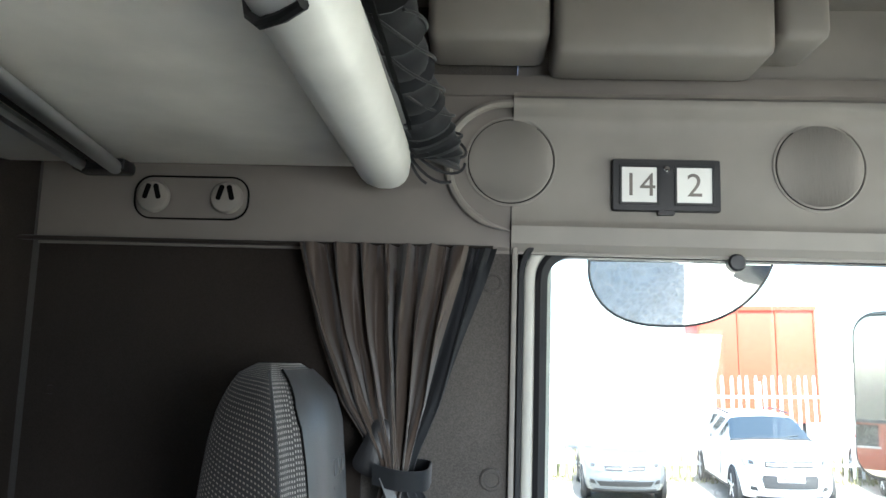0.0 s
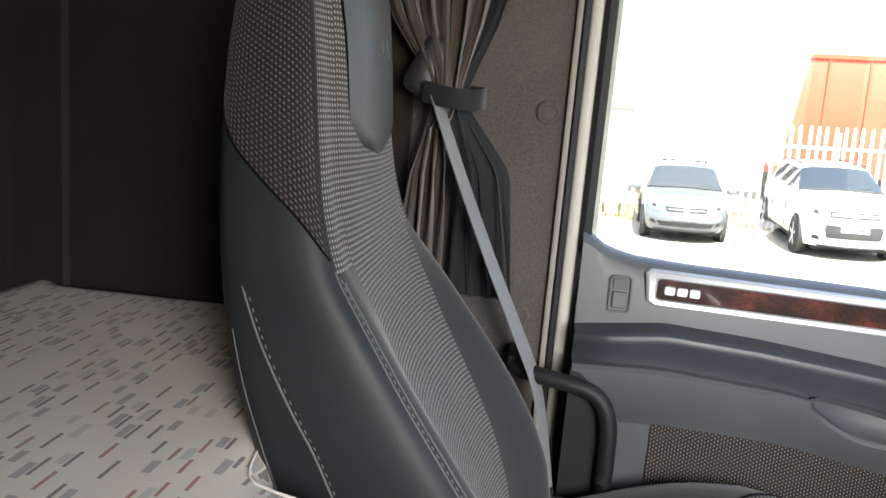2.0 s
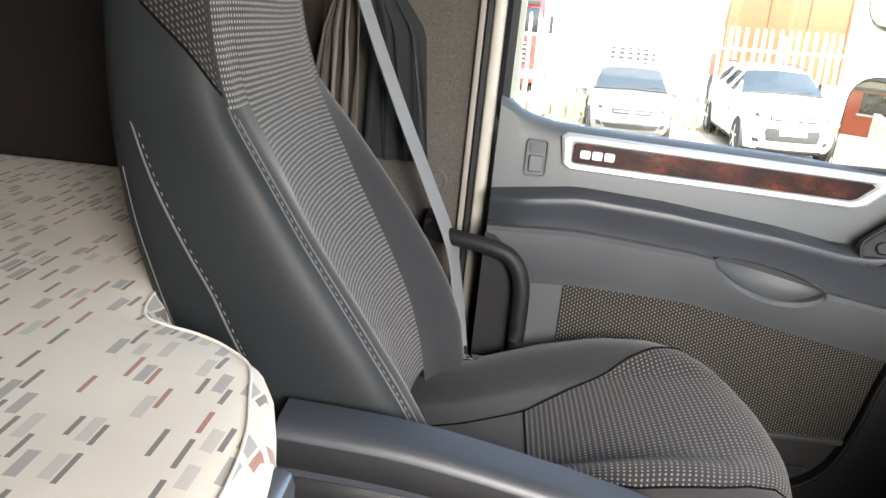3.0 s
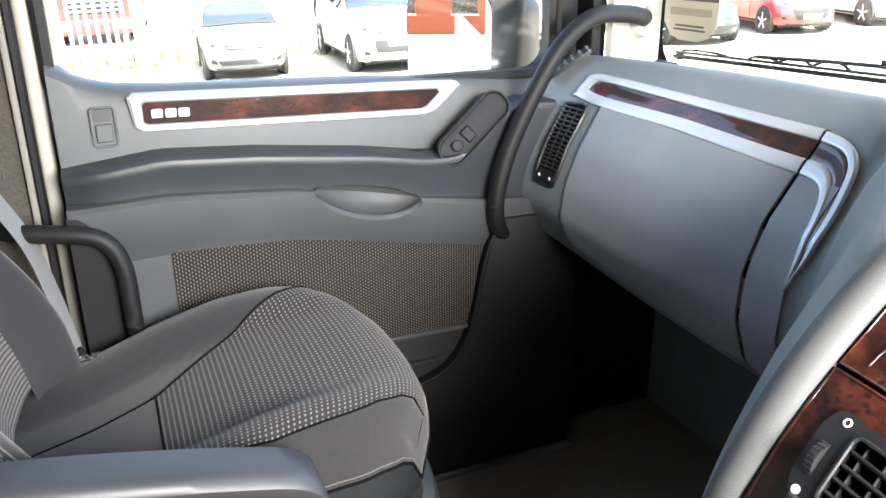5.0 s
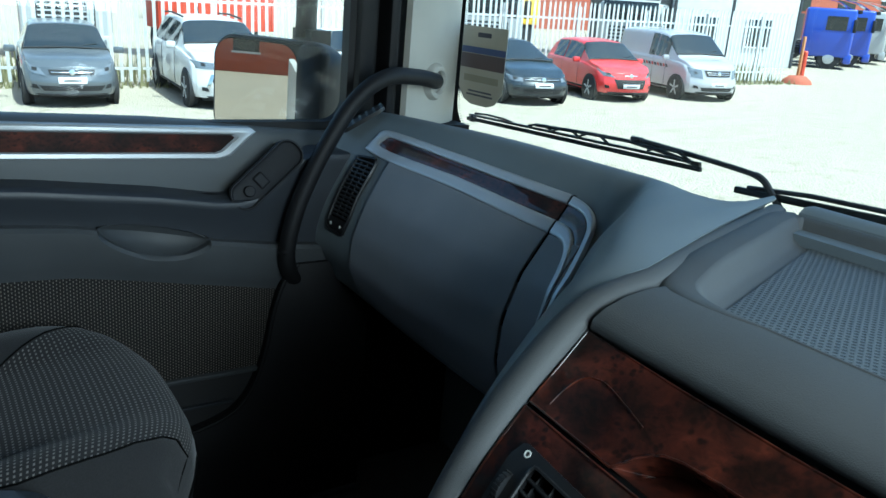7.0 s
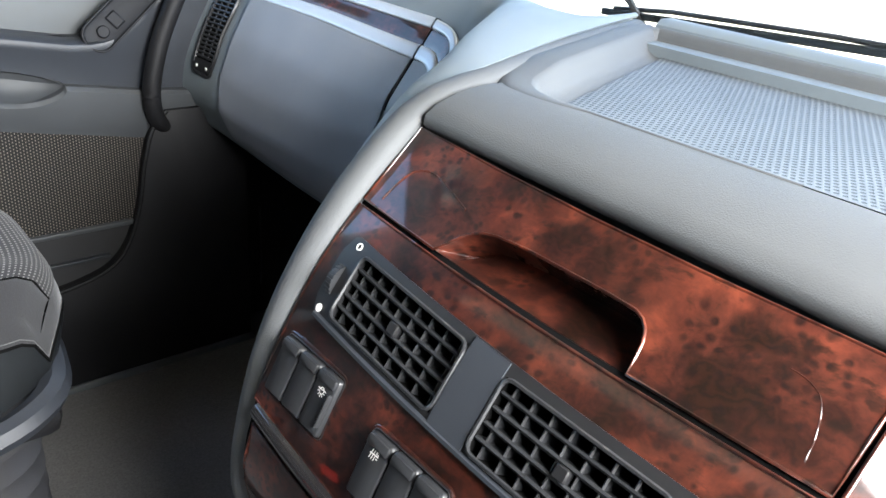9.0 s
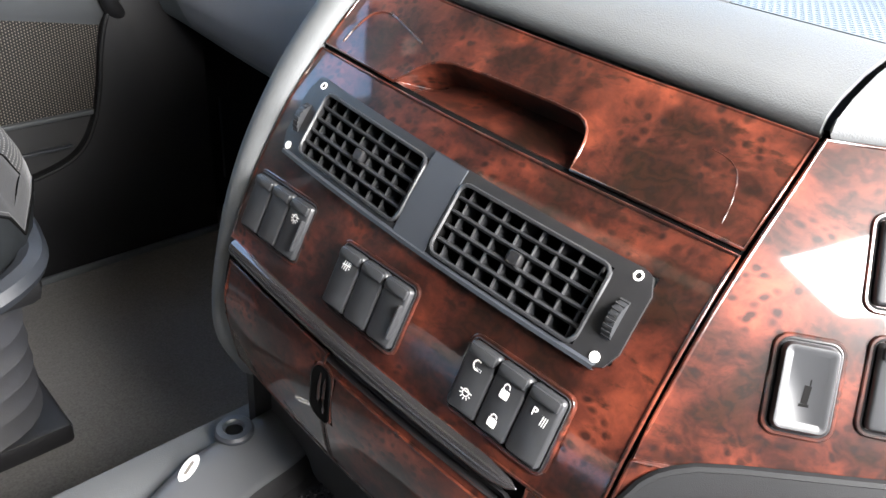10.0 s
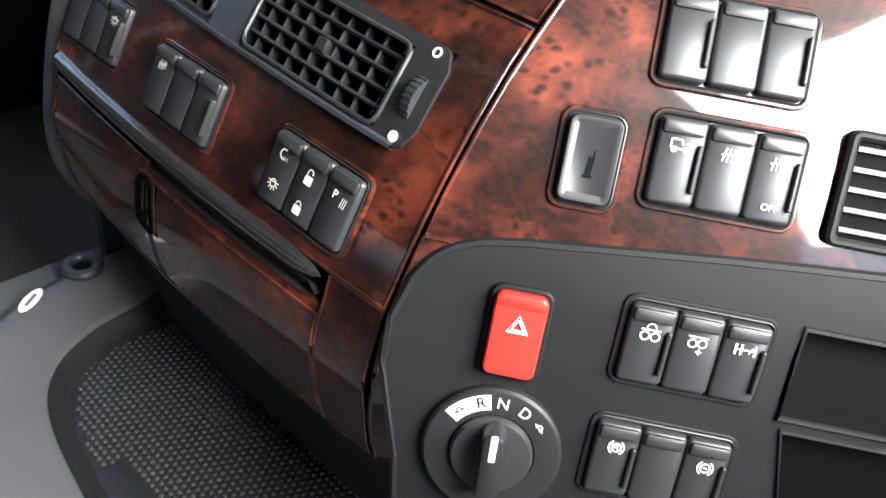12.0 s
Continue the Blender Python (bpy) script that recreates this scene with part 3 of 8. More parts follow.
part("woven_inset", grid(rows, thick=0.002), "doormesh", door, "brown dotted woven inset")
# frame at the rear edge of the inset
part("inset_rail", box(0.345, 0.90, 1.520, 1.536, 0.452, 0.462, 0.003), "doorlow", door)
# shade of the pocket as a flat dark sheet, behind a curved kick plate
part("pocket_shade", box(0.40, 0.90, 1.533, 1.535, 0.33, 0.458), "deep", door)
part("pocket_shelf", box(0.62, 0.83, 1.522, 1.534, 0.392, 0.398, 0.002), "slate", door)
# above 0.47 m the black plate stands in for shade under the dash
kick = smooth_line([(0.30, 0.335, 0), (0.60, 0.340, 0), (0.713, 0.347, 0), (0.80, 0.366, 0), (0.845, 0.395, 0), (0.874, 0.445, 0), (0.893, 0.51, 0), (0.906, 0.58, 0), (0.925, 0.64, 0), (0.955, 0.675, 0)], 6)
part("kick_plate", moved(prism([(p.x, p.y) for p in kick] + [(1.115, 0.675), (1.115, FLOOR), (0.30, FLOOR)], 0.0, 0.026, 0.003), axes((0, 1.532, 0), (1, 0, 0), (0, 0, 1))), "rubber", door, "black curved kick plate, its upper end standing for shade")
part("plate_lip", tube([(p.x, 1.508, p.y) for p in kick], 0.0045, 8), "plate", door)
part("kick_joint", box(1.1865, 1.1895, 1.594, 1.600, 0.20, 0.40), "slate", door)
part("scuff_strip", box(0.30, 1.12, 1.495, 1.506, FLOOR, 0.139, 0.003), "door", door, "grey scuff strip along the floor")
part("door_edge", moved(prism([(0.198, 0.05), (0.290, 0.05), (0.285, 0.50), (0.280, 0.62), (0.268, 0.70), (0.245, 0.745), (0.215, 0.772), (0.198, 0.775)], 0.0, 0.016), axes((0, 1.530, 0), (1, 0, 0), (0, 0, 1))), "rubber", door, "black rubber edge")
# inner handle recess: a scooped lip
hc = []
for k in range(21):
    x = HX0 + (HX1 - HX0) * (0.004 + 0.992 * (0.5 - 0.5 * math.cos(math.pi * k / 20)))
    s, q = scoop(x), lowline(x)
    lip = q - 0.037 * s
    hc.append([(x, 1.523 + (y - 1.523) * s ** 0.7, lip + (q + 0.016 * s - lip) * t) for y, t in ((1.526, 0.0), (1.536, -0.04), (1.549, 0.10), (1.559, 0.35), (1.562, 0.65), (1.556, 0.9), (1.545, 1.0))])
part("pull_handle", grid(hc, thick=0.001), "doorlow", door, "scooped grey pull handle")
# walnut strip in a silver frame
so = [(0.318, 0.892), (0.330, 0.884), (0.822, 0.871), (0.845, 0.878), (0.893, 0.922), (0.884, 0.929), (0.320, 0.946), (0.311, 0.940)]
si = [(0.333, 0.899), (0.340, 0.896), (0.814, 0.884), (0.826, 0.888), (0.852, 0.911), (0.846, 0.916), (0.338, 0.931), (0.333, 0.927)]
fr_ = axes((0, 1.598, 0), (1, 0, 0), (0, 0, 1))
rows = [[fr_ @ Vector((x, z, d)) for x, z in o] for o, d in (([p for p in so], -0.012), ([p for p in so], 0.008), ([(a + (c - a) * 0.25, b + (d_ - b) * 0.25) for (a, b), (c, d_) in zip(so, si)], 0.0115), ([(a + (c - a) * 0.8, b + (d_ - b) * 0.8) for (a, b), (c, d_) in zip(so, si)], 0.0105), (si, 0.006), (si, 0.0))]
strip = part("trim_strip", grid(rows, True), "silver", door, "silver trim frame")
part("walnut_inlay", moved(prism([(x, z) for x, z in si], 0.0, 0.0065), fr_), "burl", strip, "lacquered walnut inlay")
# raised badge: three plain silver bars
for x0 in (0.3455, 0.3665, 0.3875):
    part("badge", moved(pad(0.0185, 0.0145, 0.003, ((0, 0), (0, 0.002), (0.0008, 0.0028)), 3), axes((x0 + 0.009, 1.5905, 0.9125 - 0.022 * (x0 - 0.34)), (1, 0, -0.03), (0, 0, 1))), "alu", strip, "plain silver badge")
# latch recess near the rear edge
lt = axes((0.272, 1.5935, 0.897), (1, 0, 0.0), (0, 0.05, 1))
part("latch_plate", moved(ringpad(0.040, 0.066, 0.008, 0.004, 0.0, 0.003, 0.0012), lt), "door", door)
part("latch_button", moved(pad(0.026, 0.030, 0.004, ((0, 0), (0, 0.002), (0.002, 0.004)), 4, cy=-0.010), lt), "door", door)
part("latch_recess", moved(pad(0.026, 0.020, 0.004, ((0, 0.0), (0, 0.001)), 4, cy=0.018), lt), "doorlow", door)
# switch pod at the front end of the ledge
po = axes((0.893, 1.524, 0.853), (0.74, 0.0, 0.67), (-0.45, 0.30, 0.75))
part("switch_pod", moved(pad(0.165, 0.058, 0.026, ((0, -0.040), (0, -0.006), (0.0012, -0.0045), (0.003, -0.0045), (0.005, -0.010), (0.009, -0.012)), 7), po), "pod", door, "dark recessed switch pod")
part("mirror_knob", moved(lathe(((0.011, -0.001), (0.011, 0.006), (0.009, 0.008)), 20, True), po @ pose(-0.045, 0.0, -0.013)), "pod", door)
part("window_switch", moved(pad(0.022, 0.028, 0.003, ((0, -0.001), (0, 0.003), (0.003, 0.006)), 4), po @ pose(-0.015, 0, -0.014)), "pod", door)
part("ledge_slot", moved(pad(0.10, 0.014, 0.006, ((0, 0), (0, 0.0015), (0.002, 0.0)), 5), axes((0.800, 1.568, 0.8070), (1, 0, -0.10), (0, 0.98, 0.2))), "gap", door)
# window frame and pane
fo = [(x, z) for x, z in rr(WX1 - WX0 + 0.044, WZ1 - WZ0 + 0.044, 0.064, 8, (WX0 + WX1) / 2, (WZ0 + WZ1) / 2)]
fi = [(x, z) for x, z in rr(WX1 - WX0, WZ1 - WZ0, 0.045, 8, (WX0 + WX1) / 2, (WZ0 + WZ1) / 2)]
fm = axes((0, 1.628, 0), (1, 0, 0), (0, 0, 1))
part("window_seal", grid([[fm @ Vector((x, z, d)) for x, z in o] for o, d in ((fo, -0.03), (fo, 0.004), ([(a + (c - a) * 0.4, b + (d_ - b) * 0.4) for (a, b), (c, d_) in zip(fo, fi)], 0.007), (fi, 0.002), (fi, -0.03))], True), "rubber", door, "black rubber window seal")


def frame_line(off):
    """The frame's line at a distance from the glass: up the rear edge, round the corner and forward."""
    r_ = 0.045 + off * 0.9
    x0, z1 = WX0 - off, WZ1 + off
    return [(x0, 0.05), (x0, 0.6), (x0, 1.2), (x0, z1 - r_)] + [(x0 + r_ - r_ * math.cos(radians(a)), z1 - r_ + r_ * math.sin(radians(a))) for a in range(10, 91, 10)] + [(0.7, z1), (1.10, z1)]


for nm, a, b, d0, d1, mt, lab in (("painted_frame", 0.0225, 0.044, -0.04, 0.004, "pillar", "pale painted door frame"), ("door_seal", 0.0445, 0.0565, -0.05, 0.024, "rubber", "black rubber door seal")):
    rows = [[fm @ Vector((p[0] + (q[0] - p[0]) * t, p[1] + (q[1] - p[1]) * t, d)) for t, d in ((0, d0), (0, d1 - 0.004), (0.2, d1), (0.8, d1), (1, d1 - 0.004), (1, d0))] for p, q in zip(frame_line(b), frame_line(a))]
    part(nm, grid(rows), mt, door, lab, 50)
part("window_pane", box(WX0 - 0.01, WX1 + 0.01, 1.650, 1.654, WZ0 - 0.03, WZ1 + 0.012), "glass", door, "clear side window glass").visible_shadow = False
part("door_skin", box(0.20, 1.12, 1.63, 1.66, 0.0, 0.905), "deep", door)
part("outer_skin", box(0.228, 1.30, 1.662, 1.676, -0.05, 0.925, 0.004), "white", door, "white painted outer skin")
setting("door_stop_bolt", moved(lathe(((0.0165, -0.012), (0.0165, 0.006), (0.013, 0.010)), 18, True), axes((0.560, 1.612, 1.603), (1, 0, 0), (0, 0, 1))), "black", "black rubber stop above the side window", "trim")

# painted body pillar behind the seals, kick panel ahead of the door
setting("body_pillar", box(0.13, 0.226, 1.672, 1.72, -0.6, 1.70, 0.006), "pillar", "pale painted body pillar beside the door", "pillar")
setting("kick_panel", box(1.125, 1.40, 1.60, 1.66, -0.02, 0.93), "plate", "black kick panel in the footwell", "wall")
setting("cab_skin", box(-0.93, 0.125, 1.676, 1.70, 0.804, 2.12), "white", "white outer skin behind the door", "wall")
setting("lower_body", box(-3.00, 1.40, 1.70, 1.74, -0.9, 0.80), "white", "white outer flank of the cab", "wall")
# front pillar: dark door seals, then the pale inner trim
setting("door_front_seal", join(box(1.112, 1.150, 1.60, 1.68, 0.93, 1.66, 0.008), box(1.172, 1.196, 1.585, 1.66, 0.93, 1.66, 0.008), box(1.15, 1.24, 1.64, 1.70, 0.90, 1.70)), "rubber", "black rubber seals of the front door pillar", "seal")
pil = [[(1.215, 1.600, z), (1.222, 1.588, z), (1.26, 1.590, z), (1.32, 1.612, z), (1.37, 1.642, z), (1.398, 1.668, z), (1.402, 1.69, z)] for z in (0.93, 1.1, 1.4, 1.82)]
setting("front_pillar", grid(pil, thick=0.012, side=(-1, -1, 0)), "pillar", "pale grey windscreen pillar trim", "pillar")
ws = thing("windscreen", "clear windscreen with a black dotted border", "windscreen", (1.43, 0.55, 0.93), kind="structure")
part("glass_sheet", box(1.424, 1.428, RW, 1.70, 0.845, 1.82), "glass", ws).visible_shadow = False
wo = rr(2.25, 1.00, 0.10, 10, 0.59, 1.350)
wi = rr(2.20, 0.925, 0.075, 10, 0.59, 1.3675)
wf = axes((1.4235, 0, 0), (0, -1, 0), (0, 0, 1))
part("black_border", grid([[wf @ Vector((-y, z, 0)) for y, z in o] for o in (wo, wi)], True), "gap", ws, "black printed border")
dots = bmesh.new()
for i, (a, b) in enumerate(zip(wi, wi[1:] + wi[:1])):
    n = max(1, int(math.hypot(b[0] - a[0], b[1] - a[1]) / 0.005))
    if a[0] < 0.9 and b[0] < 0.9:
        continue
    for k in range(n):
        y, z = a[0] + (b[0] - a[0]) * k / n, a[1] + (b[1] - a[1]) * k / n
        cyy, czz = 0.59, 1.3675
        for q, r in ((0.004, 0.0016), (0.008, 0.0012)):
            dl = math.hypot(cyy - y, czz - z)
            yy_, zz_ = y + (cyy - y) / dl * q, z + (czz - z) / dl * q
            dots.faces.new([dots.verts.new((1.4232, yy_ + r * math.cos(t), zz_ + r * math.sin(t))) for t in [math.pi / 3 * j for j in range(6)]])
part("border_dots", dots, "gap", ws, "black printed dots")
# sticker inside the glass, seen from behind
tk = thing("windscreen_sticker", "beige sticker with blue and dark bands on the windscreen", "sticker", (1.42, 1.60, 0.97))
sf = axes((1.4195, 1.600, 1.060), (0, -1, 0), (0, 0, 1))
part("sheet", moved(prism([(-0.083, 0.086), (-0.083, -0.05), (-0.06, -0.077), (-0.03, -0.086), (0.03, -0.086), (0.06, -0.077), (0.083, -0.05), (0.083, 0.086)], 0, 0.0006), sf), plain("sticker_paper", (0.46, 0.43, 0.34), 0.5, gs=0), tk)
for x, y, w, h, c in ((0, 0.034, 0.164, 0.014, (0.05, 0.08, 0.20)), (0, 0.010, 0.164, 0.032, (0.10, 0.07, 0.07)), (0, 0.068, 0.05, 0.010, (0.06, 0.06, 0.08)), (0, -0.028, 0.13, 0.015, (0.30, 0.28, 0.20)), (0, -0.056, 0.09, 0.004, (0.08, 0.08, 0.10)), (0, -0.064, 0.10, 0.004, (0.08, 0.08, 0.10))):
    part("print_bar", moved(prism(rr(w, h, 0.002, 3, x, y), 0.0006, 0.0010), sf), plain("print_ink", c, 0.5, gs=0), tk)
# windscreen wiper, outside
wp = thing("wiper", "black windscreen wiper resting outside the glass", "wiper", (1.46, 0.85, 0.94))
part("arm", tube(smooth_line([(1.47, 0.835, 0.915), (1.466, 0.862, 0.945), (1.462, 0.880, 0.964), (1.461, 0.91, 0.970), (1.461, 1.02, 0.975), (1.461, 1.165, 0.979)], 5), [0.0060] * 14 + [0.0048] * 12, 8), "black", wp)
part("blade", moved(box(-0.345, 0.345, -0.004, 0.004, -0.004, 0.004, 0.0015), axes((1.453, 1.338, 0.9445), (0, -1, 0.034), (0, 0.034, 1))), "rubber", wp, "rubber blade")
part("backing", moved(box(-0.34, 0.34, -0.0025, 0.0025, -0.004, 0.004, 0.001), axes((1.455, 1.338, 0.9535), (0, -1, 0.034), (0, 0.034, 1))), "black", wp)
part("blade_bridge", tube([(1.458, 1.00, 0.961), (1.460, 1.08, 0.968), (1.460, 1.17, 0.972), (1.460, 1.28, 0.967), (1.459, 1.44, 0.957)], 0.0038, 8), "black", wp, "steel bridge")
for y0, y1, up in ((1.02, 1.12, 0.010), (1.22, 1.30, 0.010), (1.30, 1.38, 0.008), (1.38, 1.46, 0.006), (1.50, 1.66, 0.004)):
    zb = 0.9555 - 0.034 * ((y0 + y1) / 2 - 1.338)
    part("bridge_claw", tube([(1.457, y0, zb), (1.458, y0 + 0.3 * (y1 - y0), zb + up), (1.458, y0 + 0.7 * (y1 - y0), zb + up), (1.457, y1, zb)], 0.0026, 6), "black", wp)
part("end_clip", box(1.448, 1.460, 1.655, 1.672, 0.927, 0.942, 0.002), "black", wp)
part("pivot_cap", moved(box(-0.012, 0.012, -0.006, 0.005, -0.006, 0.006, 0.003), axes((1.459, 1.150, 0.979), (0, -1, 0.03), (0, 0.03, 1))), "black", wp, "pivot clip")
wq = thing("wiper", "black windscreen wiper overlapping the first outside the glass", "wiper", (1.47, 0.60, 0.93))
part("blade", moved(box(-0.36, 0.36, -0.0055, 0.0055, -0.005, 0.005, 0.002), axes((1.470, 0.572, 0.9560), (0, -1, 0.055), (0, 0.055, 1))), "rubber", wq, "rubber blade")
part("blade_bridge", tube([(1.472, 0.91, 0.944), (1.474, 0.80, 0.956), (1.474, 0.55, 0.968), (1.472, 0.24, 0.976)], 0.0040, 8), "black", wq, "steel bridge")
# grab bar on the front pillar
pg = thing("pillar_grab_bar", "black curved grab bar on the front pillar", "handle", (1.25, 1.58, 1.06))
part("bar", tube(smooth_line([(1.300, 1.605, 1.024), (1.268, 1.555, 1.031), (1.205, 1.525, 1.041), (1.122, 1.505, 1.040), (1.056, 1.50, 0.996), (0.997, 1.50, 0.907), (0.951, 1.50, 0.812), (0.929, 1.50, 0.735), (0.928, 1.503, 0.685), (0.945, 1.515, 0.648), (0.985, 1.545, 0.635), (1.04, 1.58, 0.64)], 6), 0.0165, 14), "rubber", pg)
part("socket", moved(lathe(((0.040, -0.012), (0.040, 0.006), (0.034, 0.016), (0.026, 0.018), (0.022, 0.010)), 24), axes((1.298, 1.608, 1.024), (0.9, 0.4, 0), (0, 0, 1))), "pillar", pg)

# ---- mirrors outside ----
mir = thing("door_mirrors", "black truck door mirrors on a stalk outside the window", "mirror", (1.15, 1.95, 0.85))
def mirror_head(z0, z1, nm):
    """A housing whose glass takes the outer three quarters; the inner side carries the arm."""
    f = axes((1.040, 1.935, (z0 + z1) / 2), (0.566, -0.824, 0), (0.010, 0.007, 1))
    h = part(nm, moved(pad(0.31, z1 - z0, 0.060, ((0.022, -0.13), (0.006, -0.08), (0, -0.02), (0.003, 0.0), (0.009, 0.002), (0.012, -0.004)), 8, cx=0.012), f), "mirrorshell", mir, "dark mirror housing")
    part("mirror_glass", moved(pad(0.226, z1 - z0 - 0.026, 0.046, ((0, -0.004), (0, 0.0025)), 8, cx=-0.022), f), "mirror", h, "clear mirror glass")
    part("inner_shell", moved(pad(0.075, z1 - z0 - 0.004, 0.030, ((0.004, -0.02), (0, 0.002), (0.006, 0.016), (0.018, 0.022)), 6, cx=0.130), f), "mirrorshell", h, "rounded inner housing edge")


mirror_head(0.830, 1.080, "main_mirror")
mirror_head(1.168, 1.552, "wide_mirror")
part("stalk", grid([[(x, y, z) for x, y in ((1.155, 1.93), (1.215, 1.95), (1.215, 2.03), (1.150, 2.03))] for z in (0.83, 1.10)], True, True), "mirrorshell", mir, "dark mirror stalk")
part("stalk_neck", tube([(1.165, 1.985, 1.08), (1.165, 1.985, 1.20), (1.16, 1.985, 1.42)], 0.026, 12), "mirrorshell", mir)
kerb = thing("kerb_mirror", "kerb mirror in a dark housing hanging above the side window", "mirror", (0.55, 2.0, 1.55))
def kerb_at(a, s_, dy=0.0, up=0.0):
    """Outline of the kerb mirror: a flat top with round corners over a deep arc."""
    sn, cs = math.sin(a), math.cos(a)
    z = 1.648 + s_ * (0.140 * -abs(sn) ** 1.05 if sn < 0 else 0.026 * sn ** 0.35) + up
    return (0.551 + 0.212 * s_ * math.copysign(abs(cs) ** 0.8, cs), 2.0 + dy - 0.155 * s_ * sn * (1.0 if sn < 0 else 0.15), z)


KA = [2 * math.pi * k / 44 for k in range(44)]
part("housing", grid([[kerb_at(a, s_, dy, up) for a in KA] for s_, dy, up in ((0.5, 0.09, 0.06), (0.85, 0.07, 0.05), (1.0, 0.02, 0.028 ), (1.0, 0.0, 0.004), (0.985, -0.002, 0.0))], True), "slate", kerb)
part("mirror_glass", well([[kerb_at(a, s_, -0.004 - 0.012 * (1 - s_ * s_)) for a in KA] for s_ in (0.982, 0.8, 0.6, 0.4, 0.2, 0.03)]), "wide", kerb, "convex mirror glass")
part("glass_rim", tube([kerb_at(a, 0.992, -0.004) for a in KA], 0.0035, 6, True), "black", kerb)
part("top_cover", box(0.385, 0.72, 1.985, 2.07, 1.676, 1.704, 0.012), "slate", kerb)
part("bracket", box(0.495, 0.635, 1.97, 2.05, 1.69, 1.78, 0.01), "black", kerb)

# ---- above the door ----
def over_y(z):
    return lerp_table(((1.615, 1.612), (1.628, 1.596), (1.66, 1.588), (1.672, 1.600), (1.74, 1.603), (1.85, 1.603), (1.872, 1.596), (1.882, 1.580), (1.90, 1.574), (1.915, 1.60)), z)[0]


ZS = (1.610, 1.615, 1.621, 1.628, 1.645, 1.66, 1.668, 1.676, 1.72, 1.78, 1.84, 1.862, 1.874, 1.884, 1.893, 1.902, 1.912, 1.925)
for nm, x0, x1 in (("speaker_panel", 0.1435, 1.10), ("sleeper_panel", -0.86, 0.1415)):
    XX = [x0 + (x1 - x0) * k / 20 for k in range(21)]
    rows = []
    for x in XX:
        r = []
        for z in ZS:
            y = over_y(z)
            if nm == "sleeper_panel" and z > 1.622:
                y = 1.6035
            r.append((x, y, z))
        rows.append(r)
    lab = "beige moulded panel with loudspeakers above the side window" if x1 > 1 else "beige moulded panel with air vents beside the bunk"
    setting(nm, grid(rows, thick=0.01), "beige" if x1 > 1 else "beigedark", lab, "trim")
# the bright moulded lip that curls round the rear loudspeaker
lip = [(0.142, 1.583, 1.893), (0.10, 1.584, 1.888), (0.060, 1.586, 1.868), (0.032, 1.588, 1.835), (0.022, 1.590, 1.785), (0.030, 1.592, 1.735), (0.055, 1.594, 1.695), (0.095, 1.594, 1.665), (0.142, 1.594, 1.650)]
setting("moulded_lip", tube(smooth_line(lip, 6), [0.010] * 42 + [0.008, 0.006, 0.005, 0.004, 0.003, 0.002, 0.001], 8, flat=0.8), "beige", "curved beige lip moulded round the loudspeaker", "trim")

# loudspeakers
ribs = M["beige"]
for cx in (0.140, 0.713):
    f = axes((cx, 1.6025, 1.785), (1, 0, 0), (0, 0, 1))
    sp = thing("loudspeaker", "round beige ribbed loudspeaker grille set in the panel", "speaker", (cx, 1.60, 1.785), "door loudspeakers")
    part("rim", moved(lathe(((0.0865, 0.0), (0.0865, 0.0035), (0.083, 0.004), (0.0815, 0.001), (0.080, 0.001)), 48), f), "beige", sp)
    part("gap_ring", moved(lathe(((0.0815, 0.0012), (0.0795, 0.0012)), 48), f), "gap", sp)
    part("grille", moved(lathe(((0.0795, 0.0005), (0.0795, 0.004), (0.075, 0.006), (0.03, 0.008), (0.004, 0.008)), 48, True), f), "beige", sp)
    rb = bmesh.new()
    k = -0.075
    while k < 0.0755:
        hl = math.sqrt(0.0765 ** 2 - k * k)
        b = moved(box(k - 0.0007, k + 0.0007, -hl, hl, 0.004, 0.0095 - 0.004 * (abs(k) / 0.075) ** 2), f)
        me = bpy.data.meshes.new("t")
        b.to_mesh(me)
        b.free()
        rb.from_mesh(me)
        bpy.data.meshes.remove(me)
        k += 0.0030
    part("ribs", rb, "beige", sp)

# number holder: black frame with two paper cards
f = axes((0.428, 1.5975, 1.742), (1, 0, 0), (0, 0, 1))
cal = thing("number_holder", "small black frame showing two white number cards", "frame", (0.428, 1.597, 1.742))
part("frame", moved(pad(0.198, 0.098, 0.004, ((0, -0.004), (0, 0.008), (0.0015, 0.010)), 3), f), "black", cal)
for cx, tx in ((-0.050, "14"), (0.051, "2")):
    part("card_frame", moved(ringpad(0.074, 0.076, 0.003, 0.005, 0.010, 0.0125, 0.001, 3, cx, 0.0), f), "black", cal)
    part("card", moved(prism(rr(0.064, 0.066, 0.001, 3, cx, 0.0), 0.010, 0.0108), f), "symbol", cal, "white paper card")
    words(tx, 0.062, f @ pose(cx, -0.002, 0.0112), "beigedark", "numeral", cal)
part("knob", moved(lathe(((0.007, 0.009), (0.007, 0.013), (0.005, 0.016), (0.002, 0.0165)), 16, True), f @ pose(0, 0.030, 0)), "chrome", cal)
part("tab", moved(pad(0.030, 0.008, 0.002, ((0, -0.002), (0, 0.010)), 3, cy=-0.052), f), "black", cal)

